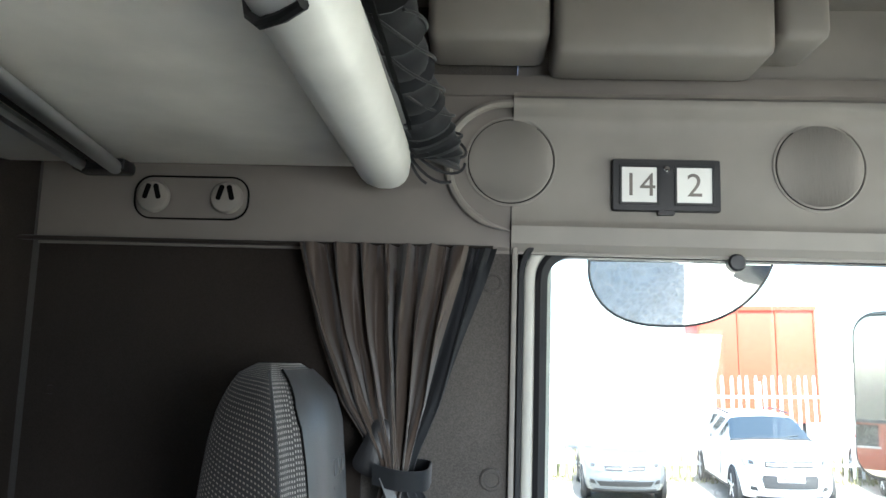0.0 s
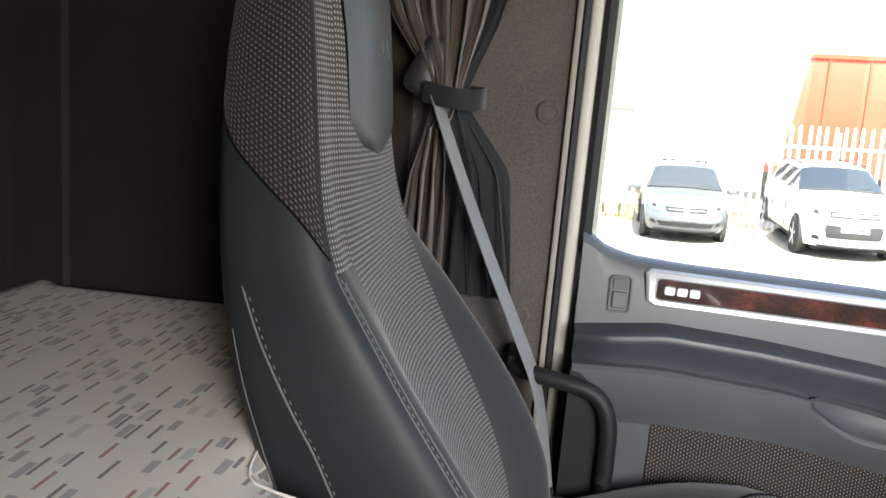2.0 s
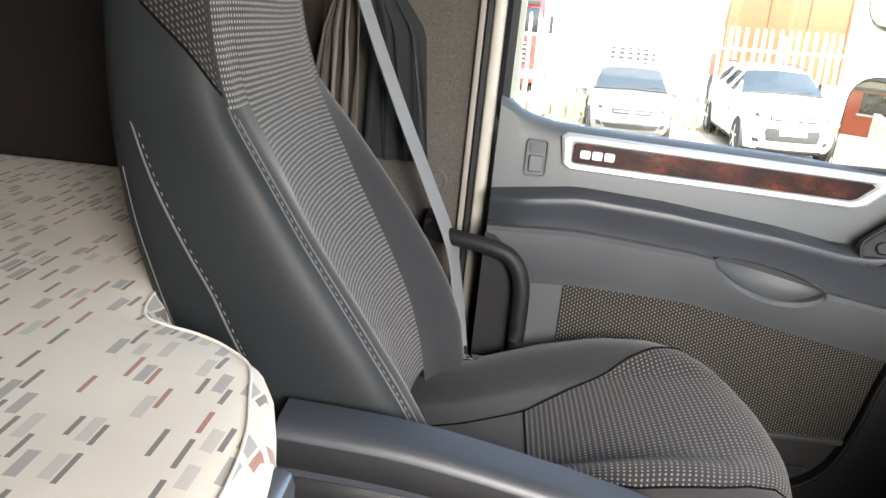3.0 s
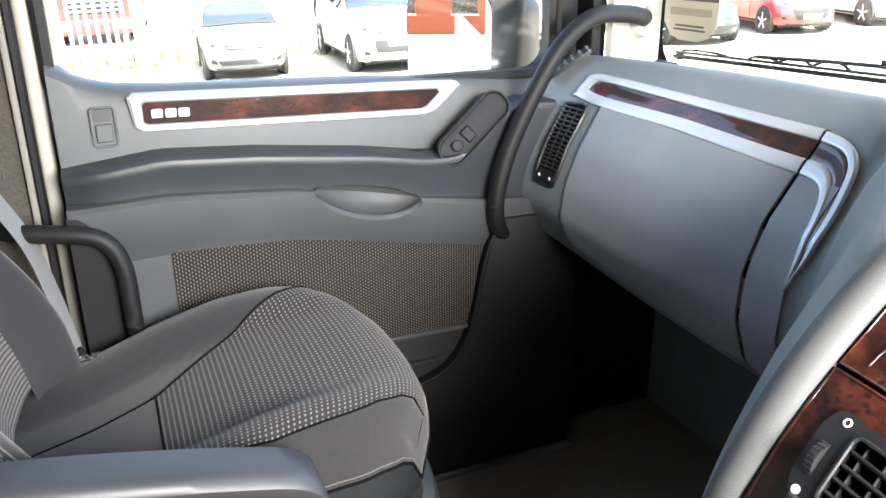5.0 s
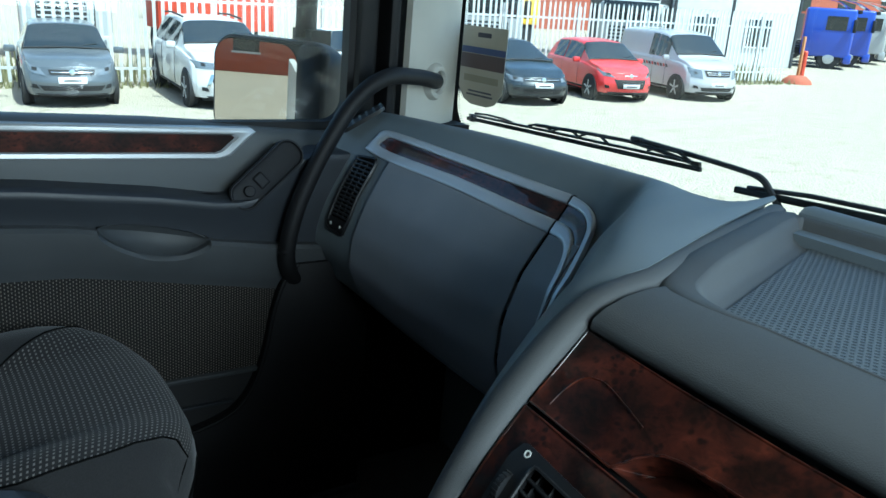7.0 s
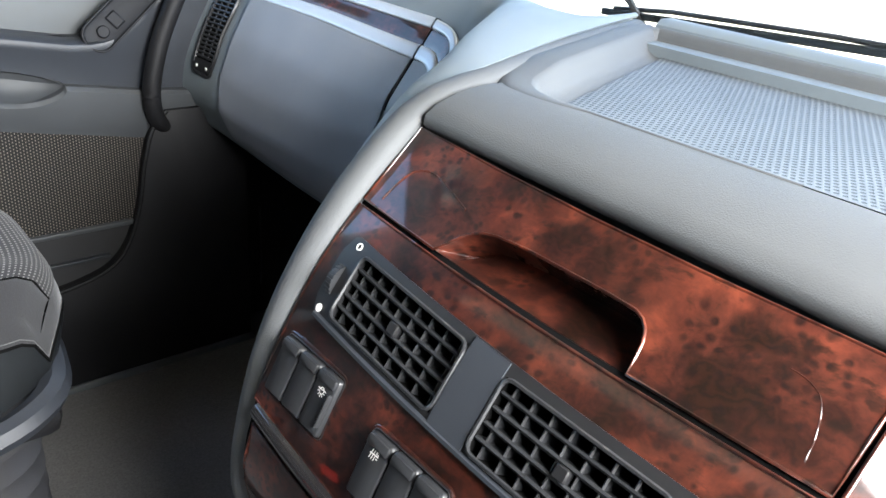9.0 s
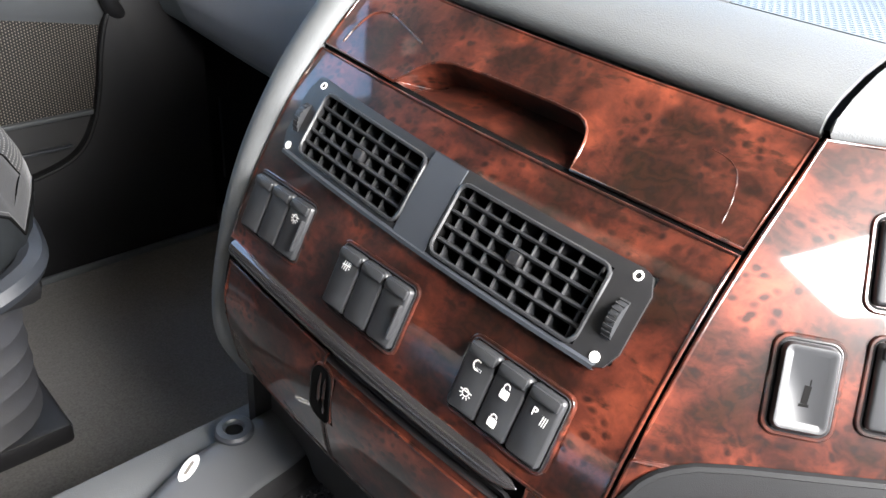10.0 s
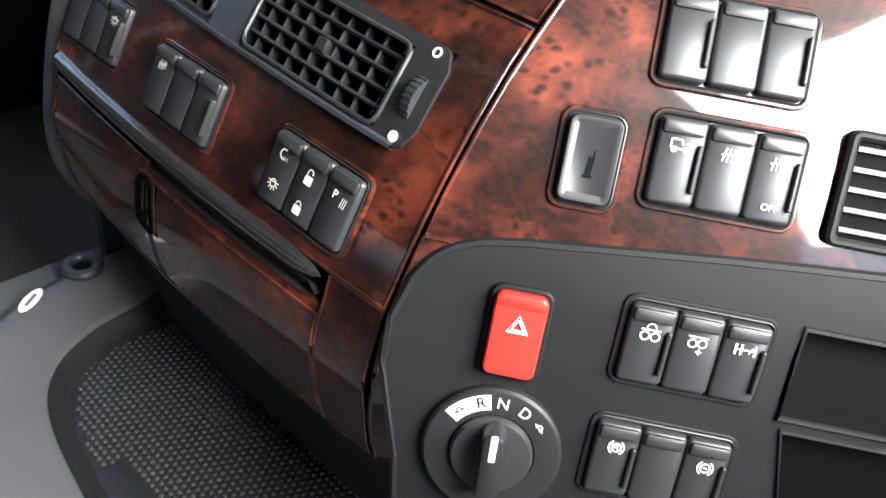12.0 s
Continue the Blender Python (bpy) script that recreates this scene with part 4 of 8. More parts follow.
# twin air nozzles on the sleeper panel
f = axes((-0.470, 1.6025, 1.702), (1, 0, 0), (0, 0, 1))
noz = thing("air_nozzles", "pair of round beige swivel air nozzles in an oval plate", "vent", (-0.47, 1.60, 1.702))
part("plate", moved(ringpad(0.225, 0.085, 0.035, 0.003, -0.002, 0.003, 0.0012, 7), f), "gap", noz)
part("plate_face", moved(pad(0.217, 0.077, 0.032, ((0, -0.002), (0, 0.0015), (0.002, 0.002)), 7), f), "beigedark", noz)
for cx in (-0.071, 0.071):
    g = f @ pose(cx, 0, 0.0)
    nz = part("nozzle", moved(lathe(((0.031, 0.001), (0.031, 0.010), (0.028, 0.015), (0.020, 0.018), (0.006, 0.019)), 28, True), g), "beige", noz)
    for a in (-32, 32):
        part("slot", moved(pad(0.010, 0.030, 0.004, ((0, 0.012), (0, 0.0192), (0.001, 0.0195)), 4), g @ pose(0.010 * a / 32, 0.008, 0, 0, 0, a * 0.5)), "gap", nz)

# shelf with moulded boxes over the panel
setting("overhead_shelf", box(-0.02, 1.12, 1.598, 1.612, 1.913, 1.955, 0.004), "beigedark", "beige-grey shelf above the loudspeaker panel", "shelf")
for x0, x1, z0, y0 in ((-0.015, 0.199, 1.962, 1.44), (0.206, 0.582, 1.938, 1.435), (0.589, 0.676, 1.968, 1.44)):
    setting("shelf_box", box(x0, x1, y0, 1.585, z0, ROOF - 0.004, 0.018, 3), "beige", "beige moulded overhead locker front", "locker")

# upper bunk: board, white edge rail, strut
bunk = thing("upper_bunk", "folding upper bunk with grey underside and white edge rail", "bunk", (-0.4, 0.6, 1.76))
part("underside", box(-0.85, -0.135, -0.40, 1.575, 1.762, 1.785, 0.004), "board", bunk, "grey-beige board")
rl = []
for y in (-0.40, 0.2, 0.8, 1.2, 1.50, 1.535, 1.548):
    s = 1.0 if y < 1.52 else (0.9 if y < 1.54 else 0.55)
    rl.append([(-0.088 + 0.048 * s * math.copysign(abs(math.cos(a)) ** 0.8, math.cos(a)), y, 1.758 + 0.050 * s * math.copysign(abs(math.sin(a)) ** 0.8, math.sin(a))) for a in [2 * math.pi * k / 18 for k in range(18)]])
part("edge_rail", grid(rl, True, True), "white", bunk, "white rounded edge rail")
part("rail_groove", box(-0.040, -0.0345, -0.40, 1.52, 1.795, 1.800), "gap", bunk)
part("rail_gap", box(-0.145, -0.130, -0.40, 1.53, 1.752, 1.764, 0.002), "rubber", bunk)
part("rail_clip", tube([(-0.140, 0.835, 1.752), (-0.132, 0.825, 1.725), (-0.115, 0.805, 1.708), (-0.088, 0.780, 1.704), (-0.066, 0.762, 1.708)], 0.006, 8), "black", bunk, "black clip over the rail")
st = [(-0.44, 0.70, 1.722), (-0.575, 1.50, 1.735)]
part("strut", tube(st, 0.013, 12), "alu", bunk, "grey metal strut")
part("strut_channel", tube([(-0.52, 0.70, 1.728), (-0.640, 1.51, 1.740)], 0.012, 8), "alu", bunk, "grey metal rail")
part("strut_slot", tube([(-0.48, 0.70, 1.738), (-0.605, 1.50, 1.748)], 0.020, 8, flat=0.5), "rubber", bunk)
part("strut_foot", box(-0.655, -0.555, 1.492, 1.545, 1.728, 1.752, 0.008), "black", bunk)

# rolled safety net at the bunk's end
pts = smooth_line([(-0.06, 1.18, 1.93), (-0.05, 1.30, 1.90), (-0.035, 1.40, 1.86), (-0.012, 1.47, 1.815), (0.006, 1.50, 1.775), (0.004, 1.505, 1.758)], 6)
net = thing("safety_net", "black netting strap rolled up at the end of the upper bunk", "net", (0, 1.48, 1.77))
part("netting", tube(pts, [0.050 - 0.010 * abs(math.sin(i * 1.9)) for i in range(len(pts) - 2)] + [0.040, 0.018], 16), "curtainback", net)
for k in range(7):
    o = [(p.x + 0.051 * math.cos(k * 0.9 + i * 0.22), p.y, p.z + 0.047 * math.sin(k * 0.9 + i * 0.22)) for i, p in enumerate(pts[:-2])]
    part("cord", tube(o, 0.0028, 6), "velour", net)
part("strap", tube([(-0.085, 1.10, 1.86), (-0.07, 1.30, 1.83), (-0.045, 1.44, 1.80)], 0.014, 8, flat=0.25), "strap", net)

# ---- dashboard, passenger side ----
# stations along the dash: y, then x and z of eleven points from the windscreen over the top and down the face
STN = (
    (1.575, ((1.4215, .870), (1.240, .943), (1.130, .964), (1.083, .935), (1.050, .885), (1.020, .820), (.998, .760), (.992, .710), (1.010, .668), (1.040, .632), (1.20, .610))),
    (1.490, ((1.4215, .875), (1.250, .944), (1.150, .968), (1.112, .936), (1.075, .886), (1.040, .820), (1.016, .758), (1.010, .705), (1.030, .660), (1.060, .622), (1.20, .600))),
    (1.250, ((1.4215, .885), (1.280, .952), (1.195, .969), (1.160, .928), (1.120, .875), (1.078, .810), (1.052, .740), (1.047, .675), (1.068, .622), (1.098, .577), (1.22, .550))),
    (1.017, ((1.4215, .900), (1.300, .950), (1.232, .966), (1.195, .918), (1.154, .862), (1.108, .800), (1.082, .730), (1.078, .660), (1.098, .600), (1.126, .550), (1.25, .520))),
    (0.945, ((1.4215, .898), (1.305, .948), (1.230, .968), (1.190, .921), (1.149, .864), (1.103, .800), (1.078, .730), (1.074, .660), (1.093, .600), (1.120, .550), (1.24, .515))),
    (0.905, ((1.4215, .900), (1.305, .948), (1.228, .969), (1.187, .924), (1.146, .866), (1.100, .800), (1.076, .730), (1.072, .660), (1.090, .600), (1.117, .550), (1.24, .515))),
    (0.862, ((1.4215, .912), (1.290, .953), (1.195, .972), (1.145, .940), (1.090, .893), (1.050, .818), (1.030, .740), (1.020, .660), (1.032, .600), (1.052, .550), (1.18, .510))),
    (0.778, ((1.4215, .940), (1.225, .968), (1.105, .970), (1.050, .939), (.995, .888), (.950, .815), (.925, .740), (.914, .660), (.918, .600), (.930, .550), (1.10, .500))),
    (0.690, ((1.4215, .966), (1.150, .975), (.985, .966), (.915, .940), (.872, .908), (.815, .842), (.775, .775), (.748, .710), (.732, .645), (.725, .590), (.80, .500))),
    (0.640, ((1.4215, .966), (1.100, .972), (.945, .958), (.872, .930), (.828, .903), (.770, .842), (.725, .778), (.695, .715), (.676, .650), (.667, .590), (.690, .500))),
)


def hug(p):
    """Ends the dash along the edge of the console instead of running over it."""
    edge = 0.642 + 0.384 * max(0.0, p.x - 0.95)
    y = p.y if p.y > 0.862 else edge + (p.y - 0.64) * (0.862 - edge) / 0.222
    low_ = max(0.0, 1.0 - (y - edge) / 0.08)
    return Vector((p.x, y, p.z - 0.016 * low_ * min(1.0, max(0.0, (p.x - 0.88) / 0.16))))


def dash_at(y, k):
    """Point k (it may lie between two) of the dash's section at y."""
    st = STN if STN[0][0] < STN[-1][0] else STN[::-1]
    tab = []
    i, t = int(k), k - int(k)
    for yy, ps in st:
        a = Vector(ps[i])
        b = Vector(ps[min(i + 1, 10)])
        p = a.lerp(b, t)
        tab.append((yy, p.x, p.y))
    x, z = lerp_table(tab, y)
    return hug(Vector((x, y, z)))


def dash_normal(y, k):
    du = dash_at(y + 0.01, k) - dash_at(y - 0.01, k)
    dv = dash_at(y, min(k + 0.1, 9.9)) - dash_at(y, max(k - 0.1, 0))
    n = du.cross(dv).normalized()
    return n if n.x < 0 or n.z > 0.5 else -n


def on_dash(y, k, h=0.0):
    return dash_at(y, k) + dash_normal(y, k) * h


dash = thing("dashboard", "dark grey moulded dashboard with glovebox and walnut trim in silver edging", "dashboard", (1.2, 1.1, 0.52))
sm = []
for j in range(11):
    sm.append(smooth_line([(ps[j][0], y, ps[j][1]) for y, ps in STN], 6))
fine = [smooth_line([sm[j][i] for j in range(11)], 4) for i in range(len(sm[0]))]

fine = [[hug(p) for p in r] for r in fine]
part("dash_top", grid([r[:17] for r in fine], thick=0.004, side=(-0.3, 0, 1)), "dash", dash)
part("dash_face", grid([r[16:] for r in fine], thick=0.004, side=(-1, 0, 0.2)), "dash", dash)


def band(name, a, b, h, mat, parent, label="", lift=0.0, cap=True):
    """A strip laid on the dash between two lines of (y, k), h metres proud."""
    rows = []
    for (ya, ka), (yb, kb) in zip(a, b):
        r = [on_dash(ya, ka, lift), on_dash(ya, ka, lift + h * 0.75)] + [on_dash(ya + (yb - ya) * t, ka + (kb - ka) * t, lift + h) for t in (0.12, 0.35, 0.65, 0.88)] + [on_dash(yb, kb, lift + h * 0.75), on_dash(yb, kb, lift)]
        rows.append(r)
    return part(name, grid(rows), mat, parent, label, 50)


def line2(pts, n=6):
    return [(p.x, p.y) for p in smooth_line([(a, b, 0) for a, b in pts], n)]


up_o = line2([(1.490, 3.06), (1.470, 2.88), (1.40, 2.88), (1.25, 2.96), (1.10, 2.99), (1.019, 3.00)])
up_i = line2([(1.462, 3.14), (1.450, 3.11), (1.39, 3.13), (1.25, 3.21), (1.10, 3.24), (1.019, 3.25)])
lo_i = line2([(1.470, 3.44), (1.445, 3.52), (1.39, 3.56), (1.25, 3.58), (1.10, 3.66), (1.019, 3.69)])
lo_o = line2([(1.497, 3.70), (1.460, 3.80), (1.40, 3.86), (1.25, 3.90), (1.10, 3.99), (1.019, 4.02)])
band("silver_edge", up_o, up_i, 0.007, "silver", dash, "silver upper edging")
band("silver_edge", lo_i, lo_o, 0.007, "silver", dash, "silver lower edging")
band("silver_edge", [up_o[0], (1.4915, 3.25), (1.4955, 3.45), lo_o[0]], [up_i[0], (1.470, 3.28), (1.4715, 3.33), lo_i[0]], 0.007, "silver", dash, "silver rounded end")
band("walnut_strip", up_i, lo_i, 0.004, "burl", dash, "lacquered walnut strip")
ro = line2([(1.014, 3.02), (0.972, 3.14), (0.942, 3.42), (0.929, 3.90), (0.921, 4.64), (0.926, 5.35), (0.940, 5.96)])
ri = line2([(1.014, 3.26), (0.972, 3.36), (0.949, 3.60), (0.938, 4.02), (0.931, 4.68), (0.932, 5.38), (0.9405, 5.97)])
si_ = line2([(1.014, 3.69), (0.982, 3.74), (0.960, 3.96), (0.948, 4.32), (0.9395, 4.82), (0.938, 5.42), (0.941, 5.98)])
so_ = line2([(1.014, 4.02), (0.990, 4.05), (0.970, 4.16), (0.957, 4.42), (0.948, 4.90), (0.944, 5.46), (0.9415, 5.99)])
band("silver_edge", ro, ri, 0.007, "silver", dash, "silver bent edging")
band("silver_edge", si_, so_, 0.007, "silver", dash, "silver bent edging")
band("walnut_strip", ri, si_, 0.004, "burl", dash, "lacquered walnut strip")
# glovebox lid with its joints
lid = part("glovebox_lid", grid([[on_dash(y, k, h) for k, h in ((4.0 - (y - 1.021) * 0.55, 0.0), (4.04 - (y - 1.021) * 0.55, 0.005))] + [on_dash(y, 4.08 - (y - 1.021) * 0.55 + (8.55 - 4.08 + (y - 1.021) * 0.55) * j / 22, 0.006) for j in range(23)] + [on_dash(y, 8.62, 0.0)] for y in [1.416 - 0.395 * i / 16 for i in range(17)]]), "glove", dash, "blue-grey glovebox lid", 50)
part("end_panel", grid([[on_dash(y, 4.05 + 4.5 * j / 20, 0.005) for j in range(21)] for y in (1.0135, 1.010, 0.985, 0.96, 0.94)]), "glove", dash, "blue-grey end panel", 50)
part("joint", grid([[on_dash(y, 2.97 + 5.6 * j / 26, 0.0012) for j in range(27)] for y in (1.0215, 1.0130)]), "gap", dash)
part("joint", grid([[on_dash(y + 0.000, 3.80 + 4.7 * j / 26, 0.0012) for j in range(27)] for y in (1.4205, 1.4155)]), "gap", dash)
# side air vent, tall and narrow
vb = part("side_vent", grid([[on_dash(y, 3.98 + 2.2 * j / 12, 0.003) for j in range(13)] for y in (1.502, 1.4475)]), "gap", dash, "black side air vent")
part("vent_frame", tube([on_dash(y, k, 0.004) for y, k in line2([(1.500, 4.0), (1.474, 3.95), (1.449, 4.0), (1.4475, 5.0), (1.450, 6.1), (1.475, 6.2), (1.501, 6.1), (1.503, 5.0)] + [(1.500, 4.0)], 4)], 0.0035, 6), "black", vb)
for i in range(15):
    k = 4.08 + 1.62 * i / 14
    part("slat", tube([on_dash(y, k, 0.006) for y in (1.499, 1.474, 1.450)], 0.0022, 5), "switch", vb)
for y in (1.485, 1.467):
    part("vane", tube([on_dash(y, 4.05 + 1.7 * j / 6, 0.004) for j in range(7)], 0.0022, 5), "switch", vb)
part("vent_foot", grid([[on_dash(y, 5.78 + 0.34 * j / 3, 0.006) for j in range(4)] for y in (1.501, 1.475, 1.449)]), "black", vb)
for y in (1.490, 1.460):
    part("stud", moved(lathe(((0.0035, 0), (0.003, 0.002)), 10, True), axes(on_dash(y, 5.98, 0.006), (0, -1, 0), (0, 0, 1))), "symbol", vb)
# demister slots at the pillar end
dm = axes((1.098, 1.545, 0.956), (-0.35, -0.85, -0.1), (0.75, -0.30, 0.55))
part("demister", moved(pad(0.040, 0.095, 0.012, ((0, -0.004), (0, 0.003), (0.002, 0.0035), (0.004, 0.0015)), 5), dm), "black", dash, "black demister slots")
for i in range(6):
    part("slat", moved(box(-0.018, 0.018, -0.040 + 0.016 * i, -0.035 + 0.016 * i, 0.001, 0.0036), dm), "dash", dash)

# ---- centre console ----
PROFILE = ((.50, .680), (.54, .667), (.58, .660), (.63, .662), (.675, .672), (.72, .693), (.765, .718), (.81, .748), (.85, .785), (.904, .842), (.93, .872))


def face_x(z):
    return lerp_table(PROFILE, z)[0]


def smooth_x(z):
    return sum(face_x(z + d) * w for d, w in ((-0.02, 1), (-0.01, 2), (0, 3), (0.01, 2), (0.02, 1))) / 9


def left_face(y, z, h=0.0):
    """The console's face towards the cab, between the passenger trim and the seam; h: metres proud of it."""
    z -= 0.0172 * (0.614 - y) * lerp_table(((.56, .45), (.62, .9), (.675, .9), (.695, 0.0), (.80, 0.0), (.84, 1.0)), z)[0]
    x = smooth_x(z) - 0.010 * (1 - ((y - .39) / .23) ** 2) - 0.0035 * max(0.0, 1 - ((z - .612) / .030) ** 2)
    s = (smooth_x(z + 0.004) - smooth_x(z - 0.004)) / 0.008
    n = Vector((-1, 0, s)).normalized()
    return Vector((x, y, z)) + n * h


TURN = 35.0
UD = Vector((math.sin(radians(TURN)), -math.cos(radians(TURN)), 0))


def right_face(s, z, h=0.0):
    """The face turned to the driver, s metres on from the seam."""
    k = (smooth_x(z + 0.004) - smooth_x(z - 0.004)) / 0.008
    p = Vector((smooth_x(z), 0.165, z)) + UD * s
    n = Vector((-math.cos(radians(TURN)), -math.sin(radians(TURN)), k * math.cos(radians(TURN)))).normalized()
    return p + n * h


def frame_left(y, z):
    a, b = left_face(y, z + 0.01), left_face(y, z - 0.01)
    return axes(left_face(y, z), (0, -1, 0), a - b)


def frame_right(s, z):
    k = (smooth_x(z + 0.01) - smooth_x(z - 0.01)) / 0.02
    n = Vector((-math.cos(radians(TURN)), -math.sin(radians(TURN)), k * math.cos(radians(TURN)))).normalized()
    return axes(right_face(s, z), UD, n.cross(UD))


def breaks(a, b, n, extra=()):
    v = [a + (b - a) * k / n for k in range(n + 1)]
    v = [x for x in v if all(abs(x - e) > abs(b - a) / n * 0.35 for e in extra)] + [e for e in extra if min(a, b) <= e <= max(a, b)]
    return sorted(set(v))


def holed(fn, u0, u1, v0, v1, nu, nv, holes=(), thick=0.004, h=0.0):
    us = breaks(u0, u1, nu, [x for q in holes for x in q[:2]])
    vs = breaks(v0, v1, nv, [x for q in holes for x in q[2:]])
    bm = bmesh.new()
    vt = {}
    for i, u in enumerate(us):
        for j, v in enumerate(vs):
            vt[i, j] = bm.verts.new(fn(u, v, h))
    for i in range(len(us) - 1):
        for j in range(len(vs) - 1):
            cu, cv = (us[i] + us[i + 1]) / 2, (vs[j] + vs[j + 1]) / 2
            if not any(a < cu < b and c < cv < d for a, b, c, d in holes):
                bm.faces.new((vt[i, j], vt[i + 1, j], vt[i + 1, j + 1], vt[i, j + 1]))
    bmesh.ops.delete(bm, geom=[v for v in bm.verts if not v.link_faces], context="VERTS")
    sheet(bm, thick, (-1, -0.4, 0.5))
    return bm


con = thing("centre_console", "glossy walnut centre console with air vents and switches", "console", (0.75, 0.35, 0.40))
YA, YB = 0.1685, 0.614
NOTCH = ((.302, .8505), (.3035, .860), (.3055, .867), (.309, .8725), (.315, .8765), (.323, .8785), (.350, .8790), (.420, .8780), (.455, .8760), (.470, .8735), (.480, .8695), (.488, .8640), (.495, .8575), (.503, .8505))


def flap_low(y):
    """Lower edge of the upper flap with its finger notch."""
    return lerp_table(NOTCH, y)[0] if NOTCH[0][0] < y < NOTCH[-1][0] else .8505


FY = sorted([YA + (0.302 - YA) * k / 8 for k in range(8)] + [p[0] for p in NOTCH] + [0.335, 0.37, 0.39, 0.405, 0.4375] + [0.503 + (YB - 0.503) * k / 8 for k in range(1, 9)])
part("upper_flap", grid([[left_face(y, flap_low(y) + (.9085 - flap_low(y)) * t) for t in [k / 8 for k in range(9)]] for y in FY], thick=0.004, side=(-1, -0.4, 0.5)), "burl", con, "lacquered walnut flap")
part("flap_edge", tube([left_face(y, z, -0.0003) for y, z in [(YA, .8505)] + list(NOTCH) + [(YB, .8505), (YB, .88), (YB, .9085), (.5, .9085), (.4, .9085), (.3, .9085), (YA, .9085), (YA, .88)]], 0.0014, 6, True), "burl", con, "", 60)
part("main_fascia", holed(left_face, YA, YB, .676, .8465, 22, 14, ((.390, .588, .769, .823), (.203, .390, .7605, .817))), "burl", con, "lacquered walnut fascia")
part("lower_fascia", holed(left_face, YA, 0.2175, .525, .674, 4, 8), "burl", con, "lacquered walnut fascia")
part("fascia_base", holed(left_face, 0.2185, YB, .515, .5345, 18, 2, h=-0.002), "burl", con)
part("ashtray_flap", holed(left_face, 0.2195, 0.4275, .536, .6415, 10, 6, ((.415, .4275, .590, .6415),), h=0.001), "burl", con, "lacquered walnut ashtray lid")
part("side_flap", holed(left_face, 0.4345, 0.606, .536, .655, 10, 6, ((.4345, .447, .590, .6415),), h=0.001), "burl", con, "lacquered walnut lid")
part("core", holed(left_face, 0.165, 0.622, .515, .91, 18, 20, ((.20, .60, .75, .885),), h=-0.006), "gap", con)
part("slot_sill", holed(left_face, 0.2185, 0.4335, .6425, .6500, 12, 2, h=0.0), "burl", con, "lacquered walnut strip")
part("slot_bar", grid([[left_face(y, z, h) for z, h in ((.6685 + .0085 * w, 0), (.6685 + .0065 * w, .004 * w), (.6685 + .0025 * w, .0066 * w), (.6685 - .002 * w, .0066 * w), (.6685 - .006 * w, .004 * w), (.6685 - .008 * w, 0))] for y, w in [(0.605 - 0.380 * k / 60, min(1.0, 0.05 + math.sqrt((60 - k) / 60 * 0.380 / 0.030))) for k in range(61)]]), "piano", con, "black lacquered bar")
part("slot_dark", grid([[left_face(y, z, h) for z, h in ((.6545 + .0055 * w, .0012), (.6545 + .0035 * w, -.005), (.6545 - .0030 * w, -.005), (.6545 - .0050 * w, .0012))] for y, w in [(0.605 - 0.380 * k / 48, min(1.0, 0.05 + math.sqrt(max(0.0, 0.380 * (48 - k) / 48) / 0.009))) for k in range(49)]]), "black", con, "dark card slot")
# finger recess of the upper flap
part("finger_recess", grid([[left_face(y, .8505 + (flap_low(y) - .8505) * t, -d * min(1.0, (flap_low(y) - .8505) / 0.014)) for t, d in ((0.0, .003), (0.2, .010), (0.45, .018), (0.7, .026), (0.9, .033), (1.0, .034), (1.0, .002))] for y in [NOTCH[0][0] + 0.201 * k / 60 for k in range(61)]]), "burl", con)
part("fascia_gap", grid([[left_face(y, z, -0.003) for z in (.8462, .8508)] for y in (YA, .3, .4, .5, YB)]), "gap", con)

# driver-facing part
part("driver_fascia", holed(right_face, 0.0015, 0.36, .722, .9015, 18, 14), "burl", con, "lacquered walnut fascia")
part("seam_strip", holed(right_face, 0.0015, 0.060, .520, .7205, 5, 12), "burl", con, "lacquered walnut strip")


def plate_x(z):
    return smooth_x(z) if z > .70 else smooth_x(.70) - 0.42 * (.70 - z)


def plate_face(s, z, h=0.0):
    """The dark switch plate: it leaves the curve of the walnut and runs on straight."""
    k = (plate_x(z + 0.004) - plate_x(z - 0.004)) / 0.008
    p = Vector((plate_x(z), 0.165, z)) + UD * s
    n = Vector((-math.cos(radians(TURN)), -math.sin(radians(TURN)), k * math.cos(radians(TURN)))).normalized()
    return p + n * h


def frame_plate(s, z):
    n = (plate_face(s, z, 1.0) - plate_face(s, z)).normalized()
    return axes(plate_face(s, z, 0.004), UD, n.cross(UD))


def plate_left(z):
    return lerp_table(((.50, .060), (.54, .056), (.574, .043), (.602, .028), (.636, .010), (.667, .003), (.695, .006), (.710, .013), (.718, .022), (.724, .036), (.728, .060), (.732, .10), (.742, .20), (.752, .34)), z)[0]


def plate_uv(u, z, h=0.0):
    a = plate_left(z)
    lean = 0.30 * min(1.0, max(0.0, (u - 0.42) / 0.15)) * (0.711 - z)
    return plate_face(a + (0.40 - a) * u + lean, z, h)


part("switch_plate", holed(plate_uv, 0.0, 1.0, .515, .752, 30, 36, ((0.600, 1.0, .653, .711), (0.610, 1.0, .56, .645)), h=0.004), "plate", con, "dark grey switch plate")
part("plate_edge", tube([plate_uv(0.0, .515 + .237 * k / 60, 0.002) for k in range(61)], 0.0032, 6), "plate", con)


